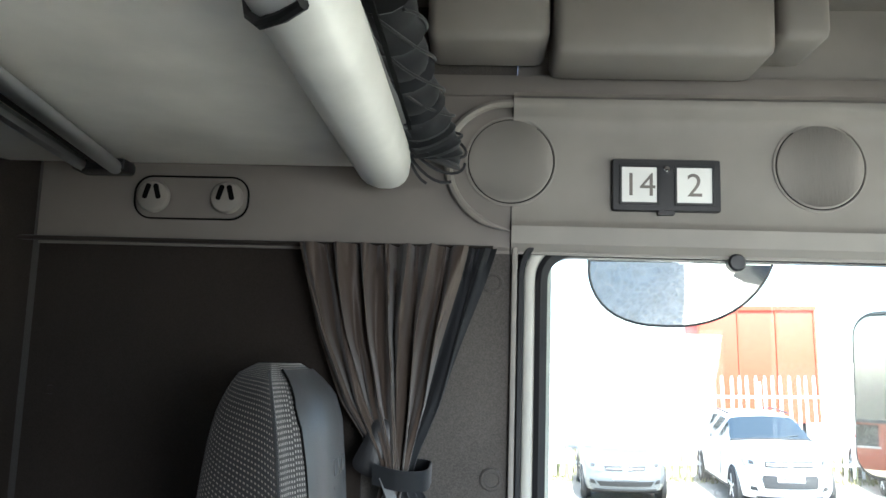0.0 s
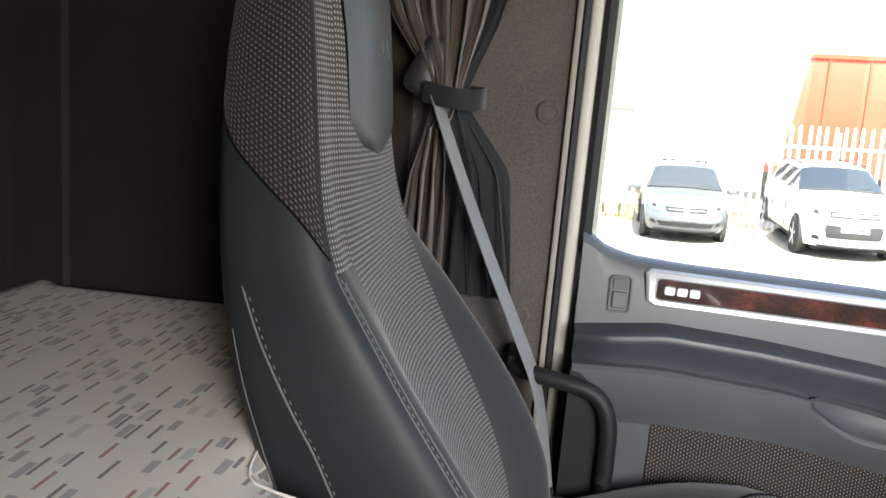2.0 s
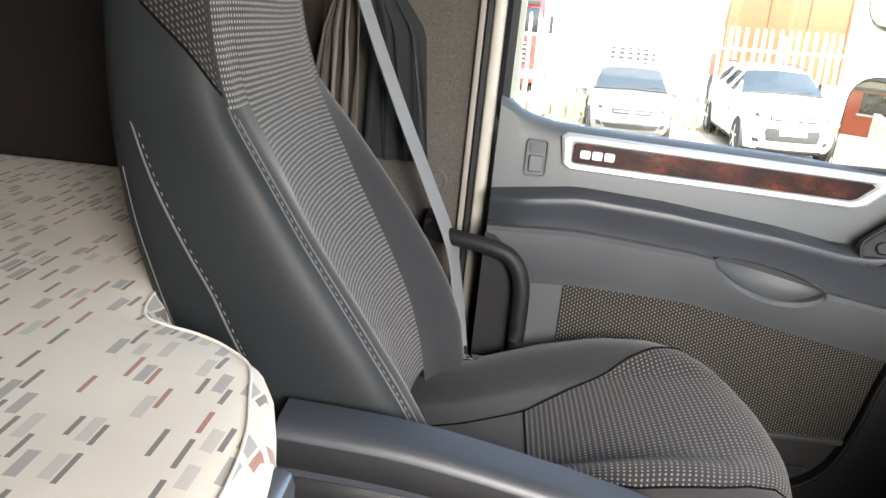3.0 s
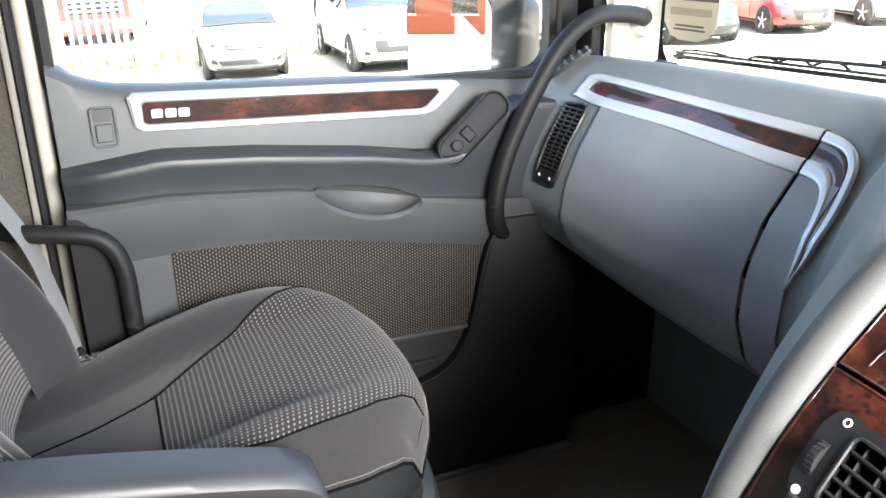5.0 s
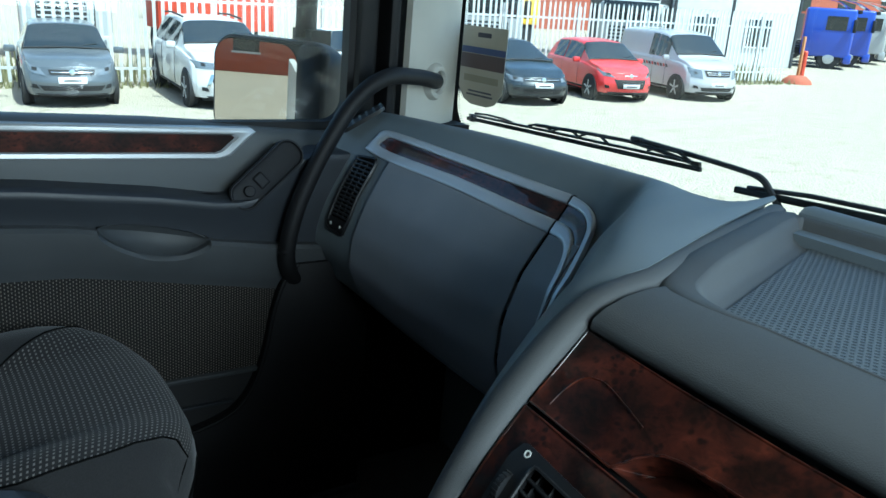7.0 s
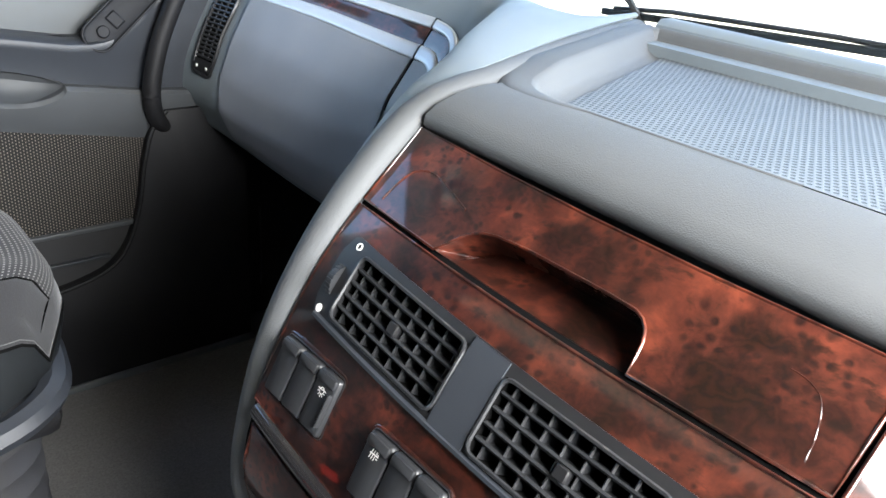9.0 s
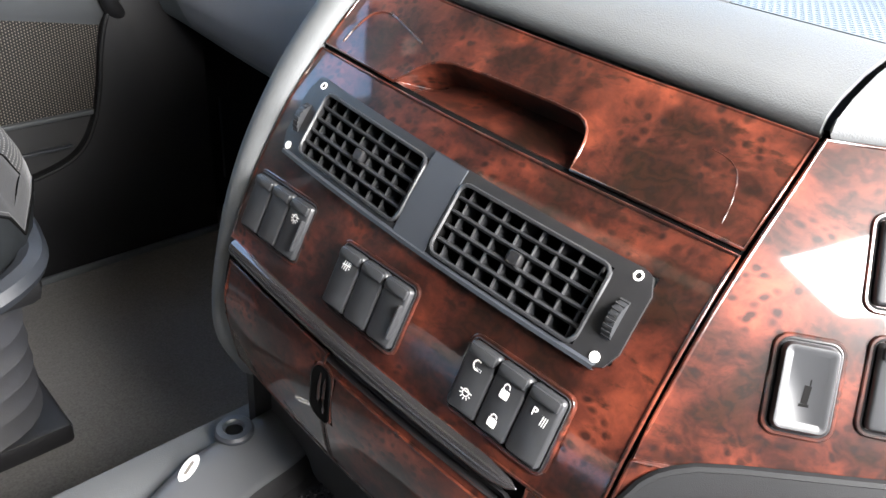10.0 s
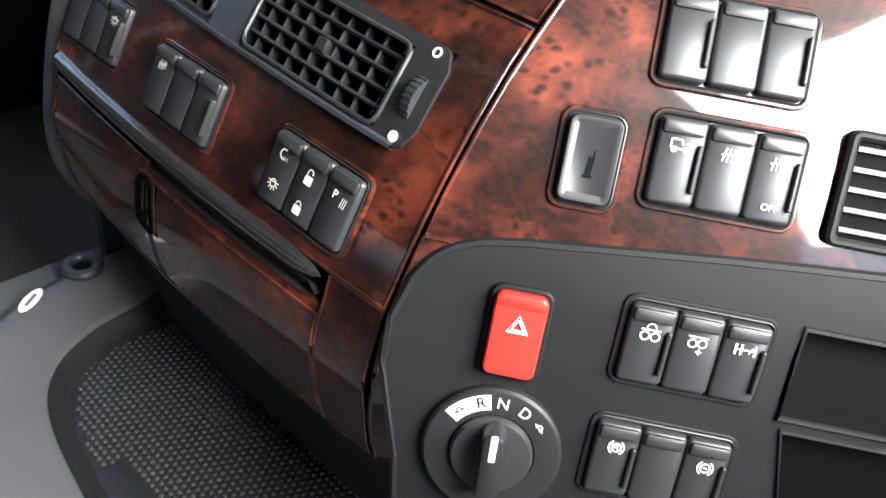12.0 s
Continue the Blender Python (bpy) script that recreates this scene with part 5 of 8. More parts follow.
def rim_of(fn, u0, u1, v0, v1, n=14, h=0.0):
    """Rounded lacquered edge round a fascia panel."""
    a = [(u0 + (u1 - u0) * k / n, v0) for k in range(n)] + [(u1, v0 + (v1 - v0) * k / 8) for k in range(8)]
    b = [(u1 + (u0 - u1) * k / n, v1) for k in range(n)] + [(u0, v1 + (v0 - v1) * k / 8) for k in range(8)]
    return tube([fn(u, v, h) for u, v in a + b], 0.0015, 6, True)


for fn_, q_, h_ in ((left_face, (YA, YB, .676, .8465), -0.0003), (left_face, (YA, 0.2175, .525, .674), -0.0003), (left_face, (0.2195, 0.4275, .536, .6415), 0.0004), (left_face, (0.4345, 0.606, .536, .655), 0.0004), (right_face, (0.0015, 0.36, .722, .9015), -0.0003), (right_face, (0.0015, 0.060, .520, .7205), -0.0003)):
    part("edge", rim_of(fn_, *q_, h=h_), "burl", con, "", 60)
# finger arc pressed into the flap
arc = smooth_line([(0, .593, .857), (0, .590, .870), (0, .581, .883), (0, .560, .8875), (0, .530, .884), (0, .501, .879)], 5)
part("flap_groove", tube([left_face(p.y, p.z, 0.0001) for p in arc], 0.0011, 6), "burl", con, "", 60)
part("flap_groove", tube([left_face(0.782 - p.y, p.z, -0.0005) for p in arc[:16]], 0.0007, 6), "burl", con, "", 60)
# finger hole between the two lower lids: a flat black patch for its shade
hole = rr(0.028, 0.055, 0.012, 6, 0.431, .616)
part("finger_hole_shade", well([[left_face(y, z, h) for y, z in hole] for h in (0.0034, 0.0030, 0.0026)]), "gap", con, "flat black patch for the shade of a finger hole")
part("hole_rim", grid([[left_face(0.431 + (y - 0.431) * q, .616 + (z - .616) * q, h) for y, z in hole] for q, h in ((1.10, 0.0012), (1.06, 0.0024), (1.0, 0.0022), (0.97, 0.0))], True), "burl", con, "", 60)
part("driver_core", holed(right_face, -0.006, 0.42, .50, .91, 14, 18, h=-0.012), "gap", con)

# air vents of the console
vm = thing("air_vents", "black twin air vents with slats and thumbwheels in the console", "vent", (0.73, 0.39, 0.77))


def sink(y):
    """The module drops a little towards the driver."""
    return 0.031 * (0.59 - y)


def lf(y, z, h=0.0):
    return left_face(y, z - sink(y), h)


def flf(y, z):
    return frame_left(y, z - sink(y))


V1, V2 = (0.4145, 0.562, .7745, .8225), (0.2315, 0.372, .7725, .8215)
def bezel_face(y, z, h=0.0):
    """The module's face with rounded ends."""
    d = max(0.0, min(y - 0.2005, 0.5915 - y))
    half, r_ = 0.031, 0.013
    k = 1.0 if d >= r_ else (half - r_ + math.sqrt(max(0.0, r_ * r_ - (r_ - d) ** 2))) / half
    return lf(y, .799 + (z - .799) * k, h)


part("bezel", holed(bezel_face, 0.2005, 0.5915, .768, .830, 70, 6, (V1, V2), thick=0.006, h=0.003), "black", vm, "black bezel")
part("divider", grid([[lf(y, .769 + .060 * j / 6, 0.0045) for j in range(7)] for y in (0.412, 0.400, 0.388, 0.3745)], thick=0.002), "slate", vm, "dark grey divider")
part("edge_strip", grid([[lf(y, z, h) for z, h in ((.7665, .001), (.7665, .0055), (.7690, .0060), (.7705, .003))] for y in [0.581 - 0.370 * k / 20 for k in range(21)]]), "slate", vm)
for a, b, c, d in (V1, V2):
    # near-black walls: the colour carries the shade of the well's depth
    vent = part("vent_well", well([[lf(y, z, h) for (y, z) in ((a, c), (b, c), (b, d), (a, d))] for h in (0.003, -0.02, -0.045)]), "gap", vm, "vent well, its shade put into the near-black colour")
    for i in range(4):
        z = c + (d - c) * (i + 1) / 5
        part("slat", grid([[lf(y, z + dz, h) for dz, h in ((-0.0012, -0.012), (-0.0014, 0.0), (0, 0.0018), (0.0014, 0.0), (0.0012, -0.012))] for y in (a + 0.001, a + (b - a) * .33, a + (b - a) * .67, b - 0.001)]), "switch", vent)
    for i in range(8):
        y = a + (b - a) * (i + 0.5) / 8
        part("vane", grid([[lf(y + dy, c + (d - c) * j / 4, h) for j in range(5)] for dy, h in ((-0.0013, -0.03), (-0.0013, -0.0022), (0, -0.0012), (0.0013, -0.0022), (0.0013, -0.03))]), "switch", vent)
    part("knob", moved(pad(0.011, 0.010, 0.002, ((0, -0.004), (0, 0.0028), (0.001, 0.0036)), 3), flf((a + b) / 2, (c + d) / 2)), "black", vent)
    rim = [lf(y, z, 0.004) for y, z in rr(b - a, d - c, 0.007, 4, (a + b) / 2, (c + d) / 2)]
    part("rim", tube(rim, 0.0018, 6, True), "switch", vent)
for y, top in ((0.5785, True), (0.2135, False)):
    w = []
    f = flf(y, .797)
    wheel = moved(lathe(((0.001, -0.0035), (0.017, -0.0035), (0.0175, 0), (0.017, 0.0035), (0.001, 0.0035)), 28), f @ pose(0, 0, -0.0075, 0, 90, 0))
    tw = part("thumbwheel", wheel, "switch", vm, "ribbed thumbwheel")
    for i in range(14):
        a = radians(i * 180 / 13)
        part("rib", moved(box(-0.0038, 0.0038, -0.0008, 0.0008, 0.0165, 0.0179), f @ pose(0, 0, -0.0075) @ pose(0, 0, 0, math.degrees(a) - 90, 0, 0)), "switch", tw)
    part("open_mark", moved(lathe(((0.0036, 0), (0.0036, 0.0006), (0.0022, 0.0006), (0.0022, 0)), 18), flf(y - (0.004 if top else -0.001), .8245) @ pose(0, 0, 0.0032)), "symbol", vm)
    part("shut_mark", moved(lathe(((0.0038, 0), (0.0038, 0.0006)), 18, True), flf(y, .7735) @ pose(0, 0, 0.0036)), "symbol", vm)


# rocker switches: a housing with three rockers and their symbols
RW_, RH = 0.0285, 0.052


def rocker_bm(ridge):
    bm = pad(RW_, RH, 0.0035, ((0, -0.004), (0, 0.0045), (0.0008, 0.006), (0.002, 0.0068)), 4)
    hi = pad(RW_ - 0.003, 0.009, 0.002, ((0, 0.005), (0.0006, 0.0085), (0.002, 0.0092)), 3, cy=RH / 2 - 0.0058)
    lo = pad(RW_ - 0.007, RH - 0.018, 0.004, ((0, 0.0066), (0.001, 0.0058), (0.003, 0.0054)), 4, cy=-0.003)
    out = [bm, hi, lo]
    if ridge:
        out.append(pad(0.0035, 0.030, 0.0017, ((0, 0.006), (0.0004, 0.0095), (0.0012, 0.0102)), 4, cx=RW_ / 2 - 0.003, cy=-0.003))
    return join(*out)


ROCK = {k: to_mesh("rocker", rocker_bm(k), "switch") for k in (False, True)}


def ring(r, w, cx=0, cy=0, z=0.0072, seg=16, a0=0, a1=360):
    bm = bmesh.new()
    n = seg
    vs = []
    for k in range(n + 1):
        a = radians(a0 + (a1 - a0) * k / n)
        vs.append([bm.verts.new((cx + q * math.cos(a), cy + q * math.sin(a), z)) for q in (r - w / 2, r + w / 2)])
    for p, q in zip(vs, vs[1:]):
        bm.faces.new((p[0], p[1], q[1], q[0]))
    return bm


def dash_bar(x0, y0, x1, y1, w, z=0.0072):
    d = Vector((x1 - x0, y1 - y0, 0))
    n = Vector((-d.y, d.x, 0)).normalized() * w / 2
    bm = bmesh.new()
    p, q = Vector((x0, y0, z)), Vector((x1, y1, z))
    bm.faces.new([bm.verts.new(v) for v in (p - n, q - n, q + n, p + n)])
    return bm


def symbol(kind, z=0.0078):
    """Pictograms of lines, rings and dots, about a centimetre high."""
    w = 0.0009
    if kind == "padlock":
        return join(prism(rr(0.0075, 0.0065, 0.001, 3, 0, -0.002), z, z + 0.0001), ring(0.0024, w * 1.1, 0, 0.0018, z, 10, 0, 180))
    if kind == "padlock_open":
        return join(prism(rr(0.0075, 0.0065, 0.001, 3, 0, -0.002), z, z + 0.0001), ring(0.0024, w * 1.1, 0, 0.0034, z, 10, -20, 180), dash_bar(-0.0024, 0.001, -0.0024, 0.0034, w, z))
    if kind == "lamp":
        return join(ring(0.0028, w, 0, 0, z), *[dash_bar(0.0036 * math.cos(a), 0.0036 * math.sin(a), 0.0055 * math.cos(a), 0.0055 * math.sin(a), w, z) for a in [radians(q) for q in (200, 235, 270, 305, 340)]], dash_bar(-0.0055, 0.001, 0.0055, 0.001, w, z))
    if kind == "moon":
        return join(ring(0.0036, w * 1.6, 0, 0, z, 12, 60, 300), *[dash_bar(0.000 + 0.002 * i, -0.002 - 0.0015 * j, 0.0008 + 0.002 * i, -0.002 - 0.0015 * j, w, z) for i in range(3) for j in range(2)])
    if kind == "axle":
        return join(dash_bar(-0.006, 0, 0.006, 0, w, z), *[dash_bar(x, -0.0035, x, 0.0035, w * 1.5, z) for x in (-0.006, 0.006, -0.0025)], dash_bar(0.0025, -0.002, 0.0045, 0.002, w, z))
    if kind == "wheels":
        return join(ring(0.0027, w, -0.0032, -0.002, z), ring(0.0027, w, 0.0032, -0.002, z), dash_bar(-0.006, 0.0022, 0.006, 0.0022, w, z), ring(0.003, w, 0, 0.0032, z, 10, 0, 180))
    if kind == "wheels_down":
        return join(ring(0.0026, w, -0.003, 0, z), ring(0.0026, w, 0.003, 0.0006, z), dash_bar(-0.006, 0.0045, 0.006, 0.0045, w, z), dash_bar(0.002, -0.0035, 0.002, -0.007, w, z), dash_bar(0.0002, -0.0052, 0.0038, -0.0052, w, z))
    if kind == "truck":
        return join(dash_bar(-0.006, 0.003, 0.0, 0.003, w, z), dash_bar(-0.006, 0.003, -0.006, -0.0025, w, z), dash_bar(-0.006, -0.0025, 0.004, -0.0025, w, z), dash_bar(0, 0.003, 0.001, 0, w, z), ring(0.0014, w, -0.004, -0.003, z, 10), ring(0.0014, w, 0.003, -0.003, z, 10), dash_bar(0.003, 0.001, 0.0065, 0.001, w, z))
    if kind == "spray":
        return join(*[dash_bar(-0.004 + 0.0025 * i, -0.004, -0.0025 + 0.0025 * i, 0.004, w, z) for i in range(3)], dash_bar(-0.005, 0, 0.005, 0.001, w, z), *[dash_bar(0.003, 0.004 - 0.0018 * i, 0.005, 0.004 - 0.0018 * i, w * 0.9, z) for i in range(4)])
    if kind == "bars":
        return join(*[dash_bar(0.004 + 0.0018 * i, -0.004, 0.0048 + 0.0018 * i, 0.003, w * 0.8, z) for i in range(3)])
    if kind == "circle":
        return join(ring(0.0030, w, 0, 0, z), ring(0.0050, w, 0, 0, z, 10, 120, 240), ring(0.0050, w, 0, 0, z, 10, -60, 60), dash_bar(-0.0012, 0, 0.0012, 0, w, z))
    if kind == "phone":
        return join(dash_bar(-0.003, -0.006, 0.003, -0.006, w * 2, z), dash_bar(0, -0.005, 0.001, 0.006, 0.004, z), dash_bar(0.002, 0.006, 0.002, 0.010, w, z))
    return dash_bar(-0.004, 0, 0.004, 0, w, z)


def switch_group(f, rockers, label, n=3, mat="burl"):
    """A recessed housing with a row of rockers; each: (ridge, [(symbol, y offset)])."""
    wid = n * (RW_ + 0.0006) + 0.005
    g = thing("rocker_switches" if n > 1 else "push_switch", label, "switch", f.translation, "console rocker switches")
    part("housing", moved(pad(wid, RH + 0.006, 0.0065, ((0, -0.004), (0, 0.0012), (0.0012, 0.0022), (0.0022, 0.001), (0.0026, -0.003)), 6), f), "black", g)
    part("surround", moved(ringpad(wid + 0.004, RH + 0.010, 0.009, 0.003, -0.002, 0.0018, 0.0008, 6), f), mat, g)
    for i, (ridge, syms) in enumerate(rockers):
        m = f @ pose((i - (n - 1) / 2) * (RW_ + 0.0006), 0, 0)
        r = piece("rocker", ROCK[ridge], g, m)
        for s, dy in syms:
            mm = m @ pose(0.0, dy, 0)
            if s.startswith("="):
                words(s[1:], 0.0085 if len(s) == 2 else 0.0058, mm @ pose(-0.003 if len(s) == 2 else 0.0, 0, 0.0078), "symbol", "marking", r)
            else:
                part("marking", moved(symbol(s, 0.0078), mm), "symbol" if s != "phone" else "gap", r)
    return g


switch_group(frame_left(0.552, .721), ((False, ()), (False, ()), (True, (("lamp", 0.010),))), "three black rocker switches, one with a lamp symbol")
switch_group(frame_left(0.4095, .715), ((False, (("spray", 0.012),)), (False, ()), (True, ())), "three black rocker switches below the vents")
switch_group(frame_left(0.257, .710), ((False, (("moon", 0.012), ("lamp", -0.010))), (False, (("padlock_open", 0.008), ("padlock", -0.014))), (False, (("=P", 0.009), ("bars", 0.007)))), "black rocker switches with lamp, padlock and letter symbols")
switch_group(frame_right(0.149, .7875), ((True, (("truck", 0.010),)), (False, (("spray", 0.009),)), (True, (("spray", 0.009), ("=OFF", -0.017)))), "black rocker switches with pale symbols on walnut")
switch_group(frame_right(0.113, .8475), ((True, ()), (False, ()), (True, ())), "three blank black rocker switches on walnut")
# single push switch
f = frame_right(0.072, .780)
g = thing("push_switch", "single black push switch with a dark telephone symbol", "switch", f.translation)
part("surround", moved(ringpad(0.043, 0.063, 0.010, 0.003, -0.003, 0.0018, 0.0008, 6), f), "burl", g)
part("housing", moved(pad(0.038, 0.058, 0.008, ((0, -0.004), (0, 0.0015), (0.001, 0.002), (0.002, 0.001)), 6), f), "black", g)
part("button", moved(pad(0.033, 0.053, 0.006, ((0, 0.0), (0, 0.0055), (0.0012, 0.0075), (0.004, 0.0075), (0.006, 0.0062)), 6), f), "switch", g)
part("marking", moved(symbol("phone", 0.0064), f @ pose(0, -0.004, 0)), "gap", g)

# switch plate turned to the driver
f = frame_plate(0.0815, .6745)
g = thing("hazard_switch", "red hazard warning switch with white triangles on a dark plate", "switch", f.translation)
part("surround", moved(ringpad(0.040, 0.063, 0.008, 0.0035, 0.0, 0.0042, 0.001, 6), f), "plate", g)
part("button", moved(pad(0.0335, 0.0565, 0.0055, ((0, 0.0), (0, 0.008), (0.0012, 0.0095), (0.003, 0.0098)), 6), f), "red", g, "red button")
part("button_cap", moved(pad(0.0325, 0.009, 0.0045, ((0, 0.007), (0.0004, 0.0100), (0.002, 0.0108)), 5, cy=0.0232), f), "red", g)
for r in (0.0078, 0.0046):
    tri = [Vector((r * math.cos(radians(a)), r * math.sin(radians(a)) * 0.95 + 0.007, 0.0103)) for a in (90, 210, 330)]
    part("triangle", moved(tube(tri, 0.0010, 4, True), f), "symbol", g, "white warning triangle")
switch_group(frame_plate(0.189, .6845), ((True, (("wheels", 0.009),)), (False, (("wheels_down", 0.008),)), (True, (("axle", 0.010),))), "black rocker switches with axle symbols on a dark plate", mat="plate")
switch_group(frame_plate(0.206, .606), ((True, (("circle", 0.010), ("=TC", 0.010))), (False, ()), (True, (("circle", 0.008),))), "black rocker switches with brake symbols on a dark plate", mat="plate")

# gear selector
f = frame_plate(0.1015, .594) @ Matrix.Diagonal((0.86, 0.86, 0.86, 1))
sel = thing("gear_selector", "round black rotary gear selector with white letters", "gear selector", f.translation)
part("collar", moved(lathe(((0.054, 0.0), (0.054, 0.006), (0.052, 0.0085), (0.050, 0.009), (0.0335, 0.009), (0.032, 0.007)), 56), f), "black", sel)
part("knob", moved(lathe(((0.032, 0.004), (0.032, 0.012), (0.030, 0.015), (0.010, 0.017)), 48, True), f), "switch", sel)
part("grip", moved(pad(0.019, 0.060, 0.009, ((0, 0.012), (0.0005, 0.030), (0.002, 0.034), (0.004, 0.035)), 6, cy=0.001), f @ pose(0, 0, 0, 0, 0, 2)), "black", sel, "raised black grip")
part("pointer", moved(pad(0.005, 0.021, 0.001, ((0, 0.034), (0, 0.0356)), 3, cy=0.019), f @ pose(0, 0, 0, 0, 0, 2)), "symbol", sel, "white pointer line")
seg = []
for k in range(13):
    a = radians(100 + 45 * k / 12)
    seg.append([(r * math.cos(a), r * math.sin(a), 0.0093) for r in (0.037, 0.0495)])
part("white_field", moved(grid(seg), f), "symbol", sel, "white field")
for tx, a, mt in (("R", 110, "gap"), ("N", 88, "symbol"), ("D", 64, "symbol")):
    words(tx, 0.0125, f @ pose(0.043 * math.cos(radians(a)), 0.043 * math.sin(radians(a)), 0.0096, 0, 0, a - 90), mt, "letter", sel)
for a, mt in ((134, "gap"), (43, "symbol")):
    part("marking", moved(join(ring(0.0026, 0.0009, 0, 0, 0.0097, 10, 0, 180), dash_bar(-0.0045, 0, 0.005, 0, 0.0009, 0.0097), dash_bar(-0.002, 0, -0.002, -0.0015, 0.0009, 0.0097), dash_bar(0.002, 0, 0.002, -0.0015, 0.0009, 0.0097)), f @ pose(0.043 * math.cos(radians(a)), 0.043 * math.sin(radians(a)), 0, 0, 0, a - 90)), mt, sel)

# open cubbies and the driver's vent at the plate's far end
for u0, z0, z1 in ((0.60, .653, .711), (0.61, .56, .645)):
    # the cubby's inner shade is put into its near-black colour
    part("cubby", well([[plate_uv(u, z, h) for u, z in ((u0, z0), (1.0, z0), (1.0, z1), (u0, z1))] for h in (0.004, -0.05, -0.17)]), "gap", con, "open cubby, its shade put into the near-black colour")
    part("cubby_lip", tube([plate_uv(u, z, 0.005) for u, z in ((1.0, z0), (u0, z0), (u0, z1), (1.0, z1))], 0.0022, 6), "plate", con)
dv = thing("driver_vent", "black driver-side air vent with slats beside the switches", "vent", right_face(0.26, 0.79))
part("vent_frame", moved(ringpad(0.12, 0.070, 0.006, 0.006, -0.004, 0.007, 0.002), frame_right(0.274, .790)), "plate", dv)
# flat near-black pad in place of this well's shaded depth
part("vent_well", moved(pad(0.108, 0.058, 0.003, ((0, 0.002), (0, 0.0022)), 3), frame_right(0.274, .790)), "gap", dv)
for i in range(5):
    part("slat", moved(box(-0.054, 0.054, -0.024 + 0.012 * i - 0.0015, -0.024 + 0.012 * i + 0.0015, 0.001, 0.006), frame_right(0.274, .790)), "switch", dv)
up = frame_right(0.262, .862)
pl = thing("instrument_edge", "black plastic edge of the driver's instrument panel", "trim", up.translation)
part("panel", moved(pad(0.14, 0.080, 0.008, ((0, -0.006), (0, 0.008), (0.002, 0.010)), 4, cx=0.03), up), "black", pl)
part("display", moved(pad(0.05, 0.040, 0.003, ((0, 0.009), (0, 0.0105)), 3, cx=0.018), up), "deep", pl)

# ---- padded top with its tray ----
top = thing("console_tray", "grey padded console top with a recessed perforated tray", "tray", (1.1, 0.4, 0.90))
LIP = ((.852, .9065), (.846, .913), (.848, .922), (.862, .931), (.888, .939), (.918, .943), (.940, .9425))


LIPDROP = (1.0, 1.0, 0.95, 0.75, 0.4, 0.1, 0.0)
def tray_left(x):
    return 0.587 + (0.735 - 0.587) * (x - 0.943) / (1.36 - 0.943)


yy = [0.6145, 0.612, 0.606] + [0.60 - 0.43 * k / 12 for k in range(13)]
part("front_pad", grid([[(x - 0.010 * d * (0.614 - y) + (0.012 if i == 0 else 0), y, z - 0.0172 * d * (0.614 - y) - (0.006 if i == 0 else 0)) for (x, z), d in zip(LIP, LIPDROP)] for i, y in enumerate(yy)], thick=0.004, side=(-1, 0, 1)), "trim", top, "grained grey padded lip", 60)
part("front_pad", grid([[Vector((x - 0.0045 * d, 0.163, z - 0.0077 * d)) + UD * s for (x, z), d in zip(LIP, LIPDROP)] for s in (0.0, 0.004, 0.10, 0.25, 0.40)], thick=0.004, side=(-1, 0, 1)), "trim", top, "grained grey padded lip", 60)
# rims of the tray: one rounded slope all round its opening
def rise(x):
    return 0.010 * min(1.0, max(0.0, (x - 0.95) / 0.09))


lip_path = smooth_line([(0.943, -0.40, 0), (0.943, 0.0, 0), (0.943, 0.30, 0), (0.943, 0.50, 0), (0.9445, 0.545, 0), (0.951, 0.577, 0), (0.968, 0.601, 0), (1.0, 0.617, 0), (1.10, 0.655, 0), (1.25, 0.708, 0), (1.315, 0.730, 0), (1.336, 0.729, 0), (1.344, 0.70, 0), (1.345, 0.50, 0), (1.345, -0.40, 0)], 6)
inner_rows, top_rows = [], []
for i, p in enumerate(lip_path):
    t = (lip_path[min(i + 1, len(lip_path) - 1)] - lip_path[max(i - 1, 0)]).normalized()
    n = Vector((-t.y, t.x, 0))
    if n.dot(Vector((1.14, 0.2, 0)) - p) > 0:
        n = -n
    z = 0.943 + rise(p.x)
    inner_rows.append([p - n * o + Vector((0, 0, zz_)) for o, zz_ in ((-0.002, z), (0.003, z - 0.0008), (0.007, z - 0.004), (0.011, z - 0.010), (0.017, 0.930), (0.026, 0.9245), (0.040, 0.9222))])
    if p.y > 0.28 and p.x < 1.34:
        w = 0.005 + 0.030 * min(1.0, max(0.0, (p.y - 0.50) / 0.11))
        top_rows.append([p + n * w * q + Vector((0, 0, z - dz)) for q, dz in ((-0.05, 0.0002), (0.3, -0.0008), (0.6, -0.0006), (0.85, 0.0010), (1.0, 0.005), (1.03, 0.014))])
part("tray_slope", grid(inner_rows), "trim", top, "", 70)
part("rim_top", grid(top_rows), "trim", top, "", 70)
part("back_rim", grid([[(1.335, y, 0.921), (1.345, y, 0.935), (1.352, y, 0.955), (1.362, y, 0.962), (1.385, y, 0.962), (1.40, y, 0.945)] for y in (0.74, 0.4, 0.0, -0.45)], thick=0.003, side=(-1, 0, 1)), "dash", top)
bed = [[(0.945 + 0.395 * k / 10, (tray_left(0.945 + 0.395 * k / 10) - 0.006) * (1 - t) - 0.40 * t, 0.922) for t in [j / 10 for j in range(11)]] for k in range(11)]
part("tray_bed", grid(bed), "dash", top)
pf, pnt, pb = nodes_of("perforated_mat")
sep = node(pnt, "SeparateXYZ", {0: coords(pnt)})
rv = mathn(pnt, "DIVIDE", sep.outputs[0], 0.0072)
row = mathn(pnt, "FLOOR", rv)
ru = mathn(pnt, "MULTIPLY_ADD", row, 0.5, mathn(pnt, "DIVIDE", sep.outputs[1], 0.0072))
